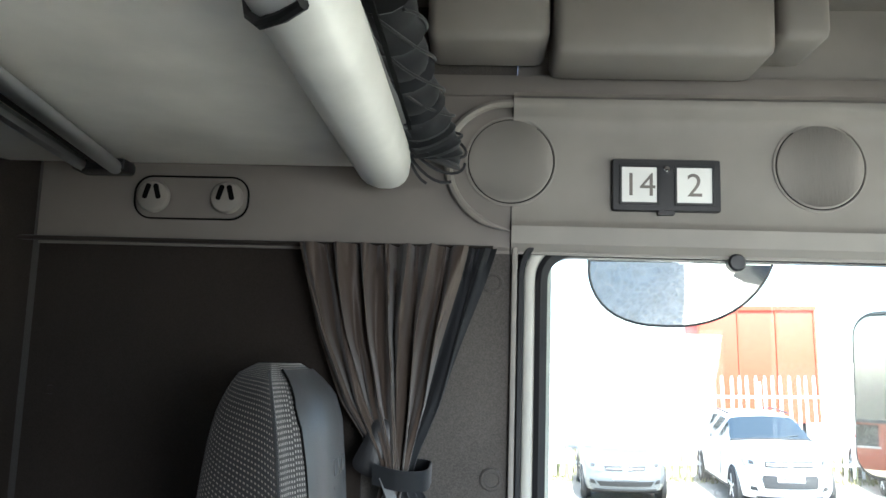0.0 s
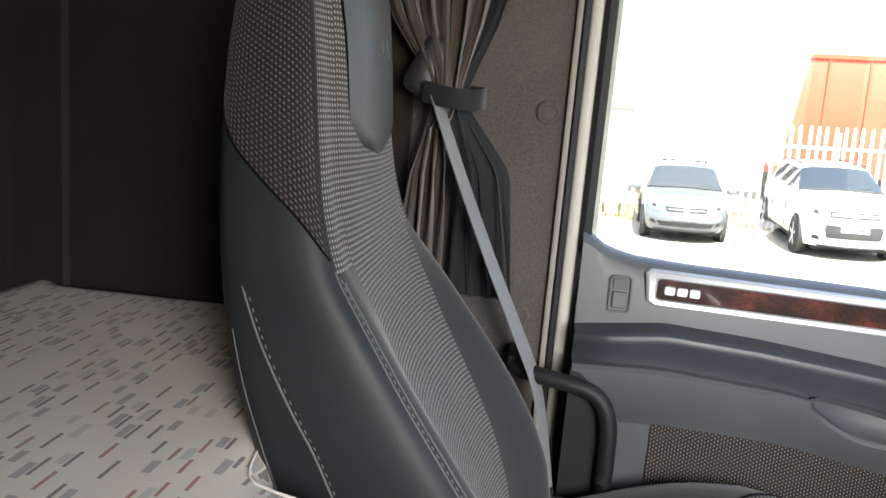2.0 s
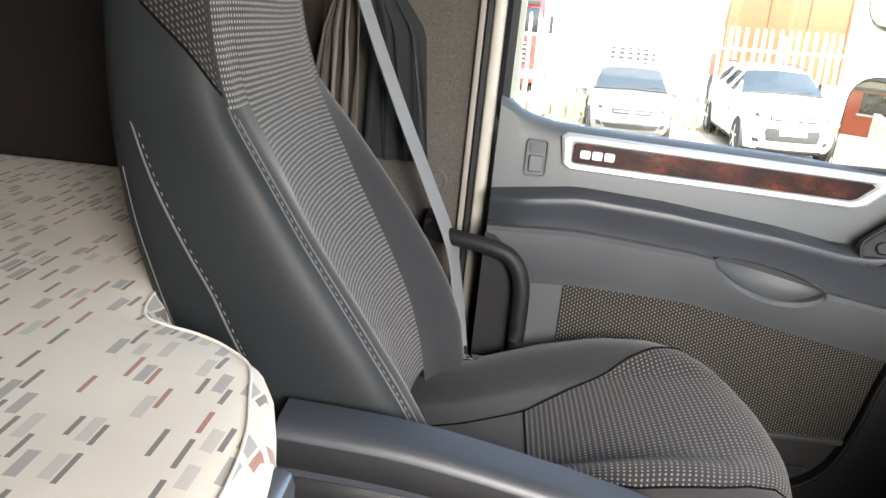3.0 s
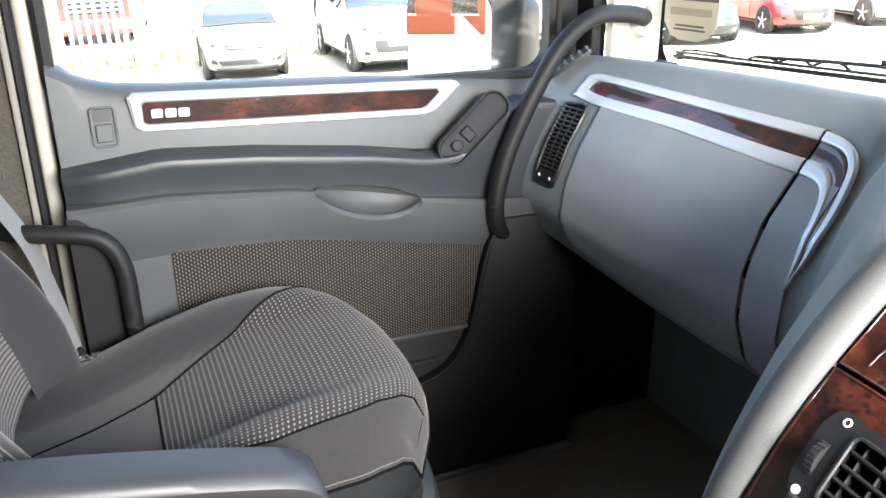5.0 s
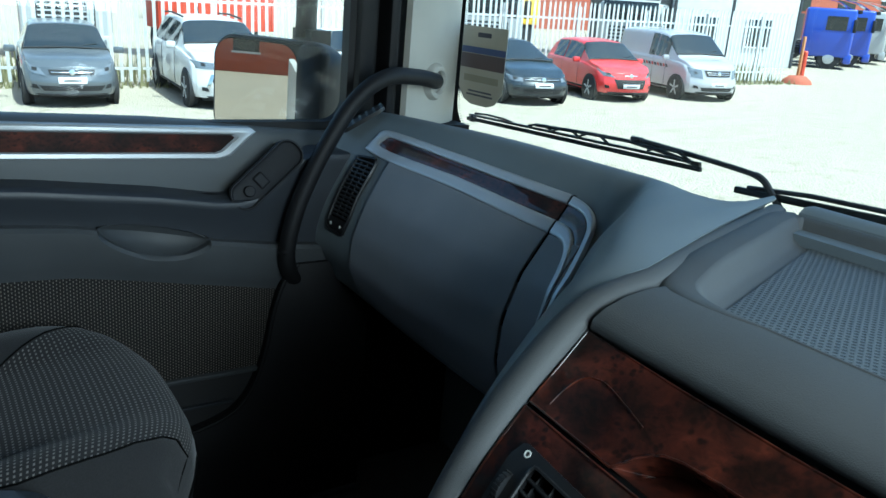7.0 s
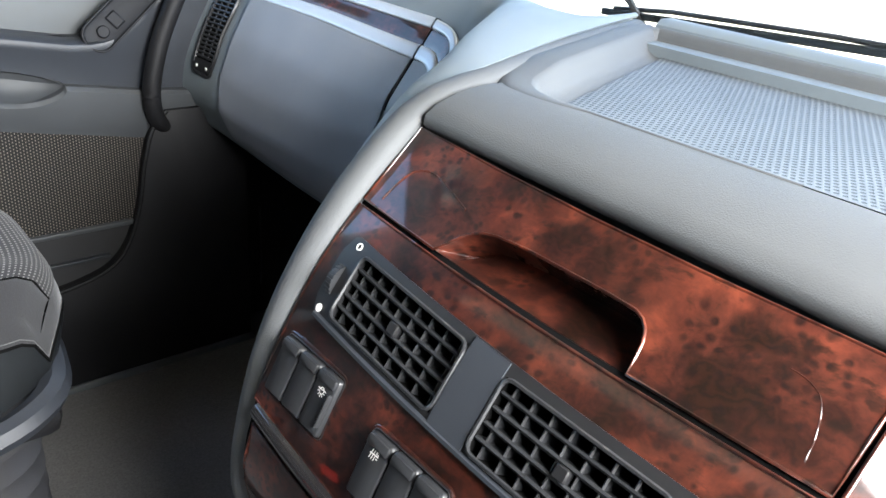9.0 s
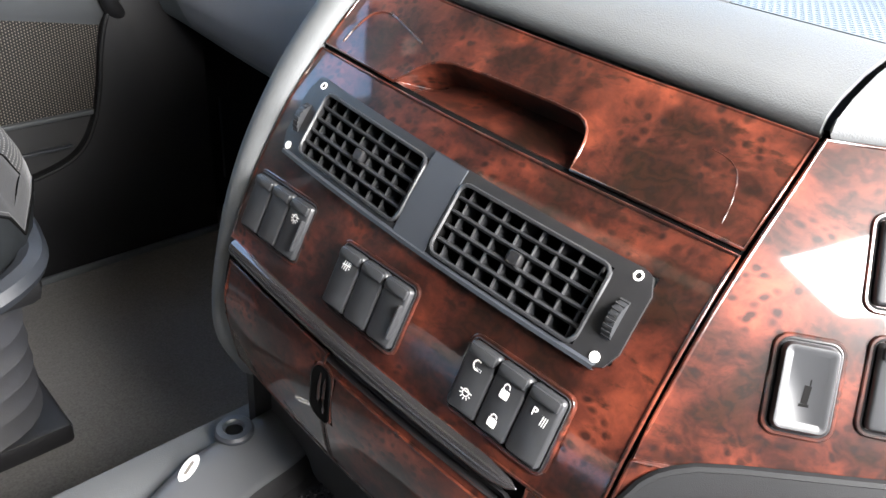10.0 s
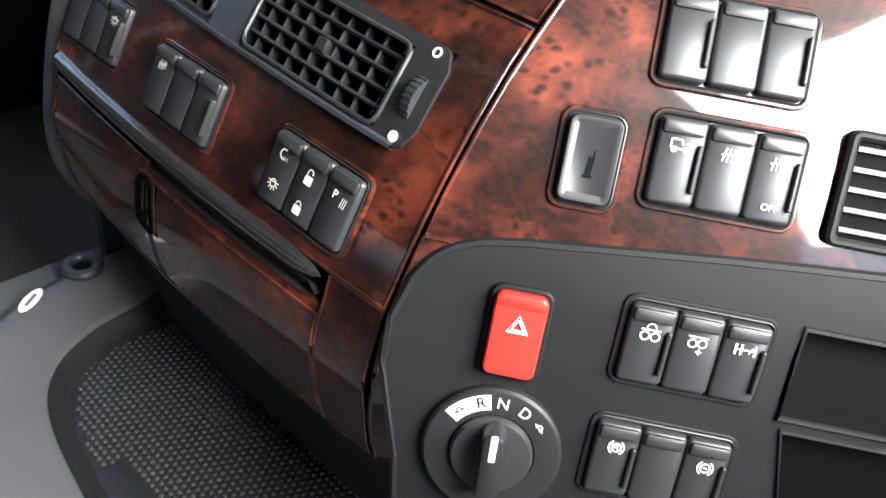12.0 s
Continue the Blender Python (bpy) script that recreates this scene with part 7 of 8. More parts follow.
# seat belt
belt = thing("seat_belt", "grey seat belt running down from the pillar to the seat", "seat belt", (0.05, 1.5, 0.6))
bl = smooth_line([(-0.060, 1.505, 1.212), (-0.015, 1.485, 1.11), (0.050, 1.487, 0.965), (0.105, 1.492, 0.85), (0.15, 1.498, 0.75), (0.172, 1.490, 0.66), (0.186, 1.475, 0.59), (0.192, 1.462, 0.555)], 6)
part("webbing", grid([[p + Vector((0.006 * s - 0.006, (0.012 + 0.010 * min(1.0, i / 20)) * s, 0.002 * s)) for s in (-1, 1)] for i, p in enumerate(bl)], thick=0.0018), "strap", belt, "grey woven webbing")
part("guide", moved(pad(0.050, 0.10, 0.016, ((0, -0.012), (0, 0.008), (0.008, 0.012)), 6), axes((-0.085, 1.535, 1.255), (0.88, 0, -0.45), (0.45, 0, 0.88))), "black", belt, "black belt guide")
part("tongue", box(0.180, 0.232, 1.440, 1.462, 0.562, 0.572, 0.003), "chrome", belt, "chrome belt tongue")
part("tongue_grip", box(0.160, 0.192, 1.445, 1.485, 0.552, 0.577, 0.005), "black", belt)

# curtain: gathered at the rail, tied in the middle, loose below
cur = thing("curtain", "gathered grey-brown curtain tied back beside the seat", "curtain", (-0.05, 1.55, 0.88))
CUR = ((1.612, -0.250, 0.086), (1.55, -0.235, 0.072), (1.45, -0.205, 0.044), (1.33, -0.150, 0.012), (1.24, -0.085, -0.022), (1.205, -0.072, -0.030), (1.17, -0.080, -0.020), (1.08, -0.105, 0.015), (0.97, -0.115, 0.030), (0.87, -0.12, 0.040))[::-1]


def curtain_rows(t0, t1, dy, amp, n=90, ph=0.0, low=1.0, flare=0.0):
    out = []
    for i in range(40):
        z = 1.612 - 0.742 * i / 39
        a, b = lerp_table(CUR, z)
        pinch = min(1.0, abs(z - 1.205) / 0.18)
        r = []
        for k in range(n + 1):
            t = t0 + (t1 - t0) * (low + (1 - low) * min(1.0, max(0.0, (z - 1.15) / 0.06))) * k / n
            fl_ = flare * min(1.0, max(0.0, (1.20 - z) / 0.10)) * k / n
            w = math.sin(t * 47 + ph + 1.5 * math.sin(z * 5 + t * 9)) + 0.45 * math.sin(t * 88 + 2.0 + z * 4)
            hem = 0.010 * math.sin(t * 150) if z > 1.57 else 0
            r.append((a + (b - a) * t + fl_ + 0.004 * math.sin(t * 40 + z * 13), 1.555 + dy - 0.030 * (1 - pinch) * math.sin(math.pi * t) + (amp * (0.35 + 0.65 * pinch) * w) + hem * 0.5, z))
        out.append(r)
    return out


part("cloth", grid(curtain_rows(0.0, 0.93, -0.012, 0.019, low=0.55), thick=0.0012), "curtain", cur, "grey-brown satin cloth", 70)
part("lining", grid(curtain_rows(0.62, 1.08, 0.012, 0.006, 40, 1.0, flare=0.036), thick=0.0012), "curtainback", cur, "black lining", 70)
tie = smooth_line([(-0.085, 1.50, 1.215), (-0.04, 1.488, 1.207), (0.0, 1.50, 1.206), (0.008, 1.55, 1.21), (0.0, 1.60, 1.212), (-0.06, 1.60, 1.215)], 5)
part("tie_band", grid([[p + Vector((0, 0, dz)) for dz in (-0.017, -0.008, 0.008, 0.017)] for p in tie], thick=0.002), "curtainback", cur, "black tie band")
rail = solid("curtain_rail", tube([(-0.80, 1.588, 1.616), (0.11, 1.588, 1.616)], 0.005, 8), "wall", "thin dark curtain rail under the panel", "rail")

# grab bars
gb = smooth_line([(0.105, 1.535, 0.764), (0.135, 1.512, 0.762), (0.20, 1.497, 0.756), (0.245, 1.492, 0.742), (0.268, 1.489, 0.70), (0.272, 1.488, 0.62), (0.270, 1.488, 0.45), (0.262, 1.49, 0.36)], 6)
grab = thing("grab_handle", "black tubular grab handle beside the seat", "handle", (0.27, 1.54, 0.36))
part("bar", tube(gb, 0.0145, 12), "rubber", grab)
part("mount", box(0.090, 0.120, 1.53, 1.61, 0.750, 0.785, 0.008), "rubber", grab)

# ---- lower bunk ----
mat = thing("lower_bunk", "cream mattress with printed dashes on the lower bunk", "bed", (-0.45, 0.6, 0.60))


def outline_bed():
    """Front edge of the mattress with its step behind the seat."""
    return smooth_line([(-0.855, 1.60, 0), (-0.40, 1.605, 0), (-0.165, 1.60, 0), (-0.150, 1.50, 0), (-0.148, 1.10, 0), (-0.138, 0.985, 0), (-0.115, 0.962, 0), (-0.075, 0.948, 0), (-0.035, 0.925, 0), (0.005, 0.885, 0), (0.026, 0.82, 0), (0.045, 0.74, 0), (0.052, 0.60, 0), (0.052, 0.2, 0), (0.05, -0.40, 0), (-0.855, -0.40, 0)], 4)


bo = outline_bed()
cen = Vector((-0.45, 0.75, 0))
rows = []
for ins, z in ((0.030, 0.660), (0.010, 0.675), (0.0, 0.70), (-0.003, 0.735), (0.0, 0.765), (0.008, 0.785), (0.022, 0.798), (0.05, 0.803), (0.12, 0.804), (0.25, 0.804)):
    rw_ = []
    for i, p in enumerate(bo):
        a, b = bo[i - 1], bo[(i + 1) % len(bo)]
        t = (b - a).normalized()
        nrm = Vector((t.y, -t.x, 0))
        if nrm.dot(p - cen) > 0:
            nrm = -nrm
        q = p + nrm * min(ins, 0.05)
        if ins > 0.05:
            q = q + (cen - q) * (ins - 0.05)
        rw_.append((q.x, q.y, z))
    rows.append(rw_)
bm = grid(rows, True)
bm.verts.ensure_lookup_table()
bm.faces.new(bm.verts[len(bm.verts) - len(bo):])
part("mattress", bm, "ticking", mat, "cream ticking with grey and red dashes", 60)
pip = [Vector(p) + Vector((0, 0, 0.0015)) for p in rows[6]]
part("piping", tube(pip[4:56], 0.0016, 6), "board", mat, "thin cream seam piping")
part("bunk_base", box(-0.855, -0.05, -0.40, 1.60, 0.40, 0.655, 0.01), "black", mat, "black bunk base")
part("bunk_rail", box(0.015, 0.060, -0.40, 0.775, 0.600, 0.765, 0.012), "alu", mat, "grey metal front rail")

# ---- outside ----
INDOORS = set(scene.objects)
G = -1.40
YARD = Matrix.Translation((0, 0, G)) @ pose(0, 0, 0, 0, -1.83, 0) @ Matrix.Translation((0, 0, -G))   # the yard falls a little against the cab
gm, gnt, gb_ = nodes_of("gravel_yard")
co = coords(gnt)
n1 = node(gnt, "TexNoise", {"Vector": co, "Scale": 0.35, "Detail": 6.0, "Roughness": 0.65})
n2 = node(gnt, "TexVoronoi", {"Vector": co, "Scale": 22.0})
n3 = node(gnt, "TexNoise", {"Vector": co, "Scale": 2.2, "Detail": 8.0, "Roughness": 0.7})
cc = mixc(gnt, n1.outputs[0], (0.39, 0.345, 0.265), (0.53, 0.475, 0.38))
cc = mixc(gnt, mathn(gnt, "MULTIPLY", n2.outputs[0], 0.6), (0.29, 0.255, 0.195), cc)
spots = node(gnt, "Clamp", {"Value": mathn(gnt, "MULTIPLY_ADD", n3.outputs[0], 6.0, -3.2)})
gnt.links.new(mixc(gnt, mathn(gnt, "MULTIPLY", spots.outputs[0], 0.55), cc, (0.19, 0.155, 0.10)), gb_.inputs["Base Color"])
gb_.inputs["Roughness"].default_value = 0.95
bump(gnt, gb_, n2.outputs[0], 0.8, 0.03)
bm = bmesh.new()
bmesh.ops.create_grid(bm, x_segments=2, y_segments=2, size=900)
setting("ground", moved(bm, pose(0, 0, G)), gm, "pale gravel and dirt yard", "ground")

paint = {k: plain(k + "_car_paint", c, 0.32, mtl, grain=3000, gs=0.02, var=0.03, coat=0.8) for k, c, mtl in (
    ("grey", (0.105, 0.118, 0.130), 0.25), ("pearl", (0.60, 0.60, 0.595), 0.0), ("navy", (0.016, 0.024, 0.030), 0.1), ("scarlet", (0.62, 0.035, 0.035), 0.0), ("silver", (0.44, 0.44, 0.46), 0.2), ("cobalt", (0.02, 0.06, 0.42), 0.0), ("yellow", (0.75, 0.50, 0.04), 0.0), ("cream", (0.40, 0.41, 0.41), 0.0))}
M["carglass"] = plain("car_glass", (0.016, 0.022, 0.025), 0.08, gs=0, var=0.02, coat=0.5)
M["tyre"] = plain("tyre_rubber", (0.018, 0.018, 0.019), 0.8, gs=0)
M["lamp"] = plain("lamp_glass", (0.26, 0.28, 0.30), 0.12, 0.5, gs=0)
M["galv"] = plain("galvanised_steel", (0.60, 0.61, 0.60), 0.5, 0.25, grain=60, gs=0.05)
M["brick"] = plain("red_brick", (0.34, 0.095, 0.055), 0.9, grain=9.0, gs=0.3, gd=0.01, var=0.2)
M["panel"] = plain("white_cladding", (0.56, 0.57, 0.58), 0.5, grain=40, gs=0.05)
M["redbox"] = plain("red_container_paint", (0.55, 0.064, 0.028), 0.5, grain=50, gs=0.05)

# side shapes: x from the nose, height of the belt, height of the top, half width, half width of the roof
SHAPES = {
    "hatch": (3.75, 0.31, ((0.0, .62, .74, .72, .66), (0.06, .70, .80, .79, .70), (0.25, .78, .88, .83, .74), (0.85, .86, .96, .84, .76), (1.0, .90, 1.0, .84, .74), (1.65, .93, 1.46, .84, .60), (2.4, .93, 1.51, .84, .58), (3.1, .95, 1.46, .84, .57), (3.55, .95, 1.25, .82, .56), (3.72, .80, .95, .76, .60), (3.75, .6, .75, .70, .60)), (1.03, 1.62, 1.78, 3.05)),
    "suv": (4.65, 0.36, ((0.0, .76, .92, .80, .72), (0.06, .86, 1.0, .87, .78), (0.3, .95, 1.06, .90, .80), (1.05, 1.04, 1.13, .90, .80), (1.20, 1.06, 1.18, .90, .78), (1.95, 1.08, 1.64, .90, .64), (3.0, 1.08, 1.70, .90, .62), (4.0, 1.10, 1.66, .90, .60), (4.45, 1.10, 1.45, .88, .60), (4.62, .95, 1.1, .84, .66), (4.65, .7, .9, .80, .66)), (1.24, 1.92, 2.10, 4.1)),
    "low": (4.25, 0.32, ((0.0, .52, .66, .76, .68), (0.06, .60, .72, .82, .72), (0.4, .70, .82, .87, .75), (0.95, .82, .92, .88, .76), (1.1, .86, .97, .88, .74), (2.05, .90, 1.43, .88, .55), (2.6, .92, 1.45, .88, .55), (3.4, .96, 1.36, .88, .54), (3.95, .96, 1.12, .86, .56), (4.2, .85, .95, .80, .60), (4.25, .6, .75, .76, .62)), (1.14, 2.00, 2.12, 3.4)),
    "van": (4.30, 0.32, ((0.0, .74, .88, .80, .72), (0.06, .84, .96, .86, .76), (0.35, .95, 1.05, .89, .78), (0.80, 1.02, 1.12, .90, .80), (0.95, 1.02, 1.18, .90, .78), (1.60, 1.06, 1.76, .90, .70), (2.1, 1.06, 1.82, .90, .70), (3.6, 1.06, 1.83, .90, .72), (4.22, 1.05, 1.78, .89, .72), (4.28, 1.0, 1.5, .87, .72), (4.30, .8, 1.0, .85, .72)), (0.99, 1.56, 1.68, 2.35)),
}


def car_pt(shape, x, v, out=0.0):
    """Skin of a car body: x from the nose, v from 0 (sill) over 0.5 (belt) to 1 (middle of the top)."""
    b, t, w, r = [sum(lerp_table(SHAPES[shape][2], x + d)[i] for d in (-0.05, 0, 0.05)) / 3 for i in range(4)]
    pts = ((0, w * 0.92, 0.24), (0.08, w * 0.985, 0.32), (0.25, w, 0.52), (0.42, w * 0.99, b - 0.06), (0.5, w * 0.965, b), (0.56, w * 0.93, b + 0.03 * (t - b)), (0.78, r + 0.02, t - 0.12 * (t - b)), (0.84, r - 0.04, t - 0.04 * (t - b)), (0.9, r * 0.72, t - 0.005), (1.0, 0, t + 0.015))
    y, z = lerp_table(pts, v)
    return Vector((-y - (out if v < 0.86 else 0), x, z + (out if v > 0.7 else 0)))


# faces of the cars: grille, mouth, headlight as four corners (across, height), plate height, grille bars
FACES = {
    "hatch": (((0.40, .625), (0.43, .715)), ((0.52, .33), (0.60, .425)), ((0.47, .60), (0.80, .66), (0.95, .84), (0.56, .735)), .525, 1),
    "sport": (((0.22, .685), (0.24, .705)), ((0.40, .36), (0.50, .60)), ((0.46, .645), (0.76, .67), (1.05, .84), (0.58, .725)), .43, 3),
    "suv": (((0.46, .80), (0.46, .915)), ((0.50, .42), (0.56, .66)), ((0.50, .80), (0.84, .80), (1.05, .955), (0.50, .915)), .60, 2),
    "low": (((0.52, .60), (0.52, .665)), ((0.50, .31), (0.58, .42)), ((0.54, .575), (0.82, .59), (1.05, .735), (0.54, .665)), .50, 1),
    "van": (((0.40, .70), (0.46, .86)), ((0.50, .30), (0.56, .40)), ((0.50, .64), (0.82, .68), (0.92, .93), (0.54, .86)), .47, 2),
}


def car(shape, color, label, m, front=""):
    """A parked car, nose towards -y of its own frame."""
    L, wr, st, (wx0, wx1, sx0, sx1) = SHAPES[shape]
    gr, mo, hl, pz, nbars = FACES[front or shape]
    c = thing("parked_car", label, "car", (0, 0, 0), "parked cars along the fence")
    z0 = lerp_table(st, 0.0)[1]

    def bow(p):
        """Rounds the nose and the tail in plan and leans the face back towards the bonnet."""
        f = max(0.0, 1.0 - p.y / 1.1) ** 2
        e = max(0.0, 1.0 - (L - p.y) / 0.8) ** 2
        q = min(1.0, abs(p.x) / 0.84) ** 2.6
        lean = 0.10 * max(0.0, p.z - 0.50) / max(0.1, z0 - 0.50) + 0.05 * max(0.0, 0.42 - p.z) / 0.2
        return Vector((p.x * (1 - 0.05 * f), p.y + 0.30 * q * f + lean * max(0.0, 1 - p.y / 0.5) - 0.22 * q * e, p.z))

    def skin(name, bm, mt, parent=None, lab="", smooth=40):
        for v in bm.verts:
            v.co = bow(v.co)
        return part(name, bm, mt, parent or c, lab, smooth)

    def face(u, z, d=0.0):
        """Point on the nose, u across; past the corner it runs on along the flank."""
        w = lerp_table(st, 0.02)[2] - 0.03
        if abs(u) <= w:
            return Vector((u, -0.010 - d, z))
        o = abs(u) - w
        return Vector((math.copysign(w + 0.28 * o + d + 0.006, u), -0.006 + 1.25 * o, z))

    def plate_on(name, q, mt, lab="", d=0.012, parent=None, nx=10):
        """A four-cornered piece laid on the nose with a little depth."""
        rows = []
        for k in range(nx + 1):
            t = k / nx
            lo, hi = Vector(q[0]).lerp(Vector(q[1]), t), Vector(q[3]).lerp(Vector(q[2]), t)
            col = [face(*lo, -0.03)]
            for j in range(4):
                r = lo.lerp(hi, j / 3)
                col.append(face(r.x, r.y, d * (0.6 if j in (0, 3) or k in (0, nx) else 1.0)))
            rows.append(col + [face(*hi, -0.03)])
        return skin(name, grid(rows), mt, parent, lab, 50)

    vs = [k / 28 for k in range(29)]
    xs = sorted(set([L * k / 40 for k in range(41)] + [0.02, 0.05, 0.15]))
    body = []
    for x in xs:
        left = [car_pt(shape, x, v) for v in vs]
        body.append(left + [Vector((-p.x, p.y, p.z)) for p in left[-2::-1]])
    bm = grid(body)
    for x in (xs[0], xs[-1]):
        left = [car_pt(shape, x, v) for v in vs]
        cap = grid([[Vector((p.x * (1 - k / 7), p.y, p.z)) for k in range(15)] for p in left])
        bm = join(bm, cap)
    skin("body", bm, paint[color])
    part("underbody", box(-0.66, 0.66, 0.35, L - 0.35, 0.16, 0.34), "tyre", c)
    scr = []
    for k in range(9):
        x = wx0 + (wx1 - wx0) * k / 8
        row = [car_pt(shape, x, 0.735 + 0.265 * j / 6) + Vector((0, -0.012, 0.012)) for j in range(7)]
        scr.append(row + [Vector((-p.x, p.y, p.z)) for p in row[-2::-1]])
    skin("windscreen", grid(scr), "carglass", None, "dark reflecting windscreen")
    edge = [car_pt(shape, wx0, 0.735 + 0.265 * j / 6) + Vector((0, -0.014, 0.014)) for j in range(7)]
    skin("screen_surround", tube(edge + [Vector((-p.x, p.y, p.z)) for p in edge[-2::-1]], 0.018, 6), "tyre", None, "black screen edge")
    for x1 in (-0.42, 0.10):
        b_ = [car_pt(shape, wx0 + 0.02, 1.0), car_pt(shape, wx0 + 0.10, 1.0)]
        part("wiper_blade", tube([Vector((x1, b_[0].y, b_[0].z + 0.0)), Vector((x1 + 0.46, b_[1].y, b_[1].z + 0.01))], 0.010, 5), "tyre", c)
    for s in (-1, 1):
        mid = (sx0 + sx1) / 2
        for a, b in ((sx0 - 0.30, mid - 0.03), (mid + 0.03, sx1)):
            w = [[car_pt(shape, a + (b - a) * i / 6, 0.565 + 0.205 * j / 4 * min(1.0, 0.20 + max(0.0, a + (b - a) * i / 6 - wx0) / (wx1 - wx0)), 0.012) for j in range(5)] for i in range(7)]
            skin("side_window", grid([[Vector((-s * p.x, p.y, p.z)) for p in r] for r in w]), "carglass", None, "dark side window")
        for wy in (0.78, L - 0.74):
            wl = lerp_table(st, wy)[2]
            f = axes((s * (wl - 0.13), wy, wr), (0, s, 0), (0, 0, 1))
            # no well is cut: a dark disc on the flank stands for its shade
            part("wheel_well_shade", moved(lathe(((wr + 0.055, 0.04), (wr + 0.055, 0.128), (wr + 0.040, 0.136), (0.05, 0.136)), 28, True), f), "tyre", c, "dark disc for the shade inside the wheel arch")
            t = part("wheel", moved(lathe(((wr * 0.62, -0.06), (wr * 0.96, -0.06), (wr, -0.02), (wr, 0.12), (wr * 0.95, 0.150), (wr * 0.70, 0.158)), 24), f), "tyre", c, "black tyre")
            part("rim", moved(lathe(((wr * 0.70, 0.140), (wr * 0.66, 0.152), (wr * 0.60, 0.145), (wr * 0.2, 0.145), (0.02, 0.15)), 20, True), f), "tyre", t, "dark wheel dish")
            for k in range(5):
                part("spoke", moved(box(-0.022, 0.022, 0.02, wr * 0.66, 0.146, 0.156), f @ pose(0, 0, 0, 0, 0, 72 * k)), "silver", t, "alloy spoke")
        plate_on("headlight", [(s * u, z) for u, z in hl], "lamp", "clear headlight", 0.014)
        cu, cz = (hl[0][0] + hl[1][0]) / 2 + 0.02, (hl[0][1] + hl[1][1] + hl[2][1] + hl[3][1]) / 4
        plate_on("lamp_eye", [(s * (cu - 0.05), cz - 0.035), (s * (cu + 0.05), cz - 0.03), (s * (cu + 0.05), cz + 0.045), (s * (cu - 0.05), cz + 0.035)], "tyre", "dark lamp reflector", 0.018, None, 3)
        plate_on("fog_lamp", [(s * 0.60, .36), (s * 0.74, .38), (s * 0.74, .455), (s * 0.64, .44)], "tyre", "dark fog lamp recess", 0.008, None, 4)
        b = lerp_table(st, wx0)[0]
        part("door_mirror", moved(box(-0.10, 0.10, -0.05, 0.06, -0.06, 0.07, 0.035), pose(s * 0.99, wx1 - 0.30, b + 0.08)), paint[color], c)
        for xj in (sx0 - 0.32, mid):
            skin("door_joint", tube([Vector((-s * car_pt(shape, xj, v, 0.004).x, xj, car_pt(shape, xj, v, 0.004).z)) for v in (0.10, 0.25, 0.40, 0.50)], 0.006, 5), "tyre")
        skin("sill_strip", tube([Vector((-s * car_pt(shape, x_, 0.06).x, x_, car_pt(shape, x_, 0.06).z)) for x_ in (1.18, 1.5, 2.0, 2.5, L - 1.15)], 0.03, 6), "tyre", None, "dark sill strip")
        skin("bonnet_joint", tube([Vector((s * (0.60 + 0.10 * k / 5), 0.30 + (wx0 - 0.34) * k / 5, lerp_table(st, 0.30 + (wx0 - 0.34) * k / 5)[1] - 0.012)) for k in range(6)], 0.006, 5), "tyre")

    def across(q):
        return [(-q[0][0], q[0][1]), (q[0][0], q[0][1]), (q[1][0], q[1][1]), (-q[1][0], q[1][1])]

    plate_on("radiator_mouth", across(mo), "tyre", "dark radiator mouth", 0.006)
    g = plate_on("grille", across(gr), "tyre", "black grille", 0.008)
    for k in range(nbars):
        zb = gr[0][1] + (gr[1][1] - gr[0][1]) * (k + 1) / (nbars + 1)
        plate_on("grille_bar", across(((gr[0][0] * 0.94, zb - 0.008), (gr[0][0] * 0.94, zb + 0.008))), "chrome", "bright grille bar", 0.016, g)
    zg = (gr[0][1] + gr[1][1]) / 2
    part("badge", moved(lathe(((0.055, -0.03), (0.055, 0.004), (0.04, 0.008)), 18, True), axes(bow(face(0, zg, 0.022)), (1, 0, 0), (0, 0.15, 1))), "chrome", c, "plain round badge")
    plate_on("bumper_lip", across(((0.62, .235), (0.66, .275))), "tyre", "dark lower lip", 0.022)
    pl = plate_on("number_plate", across(((0.26, pz - 0.055), (0.26, pz + 0.055))), "panel", "white number plate with a plain dark bar", 0.026)
    plate_on("plate_bar", across(((0.19, pz - 0.026), (0.19, pz + 0.026))), "tyre", "", 0.030, pl)
    if shape == "suv":
        for s in (-1, 1):
            plate_on("chrome_trim", [(s * 0.50, .70), (s * 0.56, .70), (s * 0.66, .46), (s * 0.58, .46)], "chrome", "chrome front trim", 0.02)
            part("roof_rail", tube([(s * 0.62, x_, lerp_table(st, x_)[1] + 0.03) for x_ in (2.1, 2.4, 3.2, 4.0)], 0.02, 6), "tyre", c)
    part("roof_aerial", tube([(0, L * 0.72, st[6][2] - 0.01), (0, L * 0.75, st[6][2] + 0.14)], 0.008, 6), "tyre", c)
    if shape == "van":
        for s in (-1, 1):
            for k in range(16):
                x_ = 1.22 + 0.145 * k
                q = [[Vector((s * (lerp_table(st, x_)[2] + 0.006 + d), x_ + dx + sl, z)) for d in (0, 0.002)] for dx, sl, z in ((0, 0, .83), (0.07, 0, .83), (0.07, 0.06, .91), (0, 0.06, .91))]
                part("chevron", grid([[q[0][1], q[1][1]], [q[3][1], q[2][1]]], thick=0.003, side=(s, 0, 0)), "redbox" if k % 2 else "tyre", c, "red chevron" if k % 2 else "dark chevron")
    c.matrix_basis = m
    return c


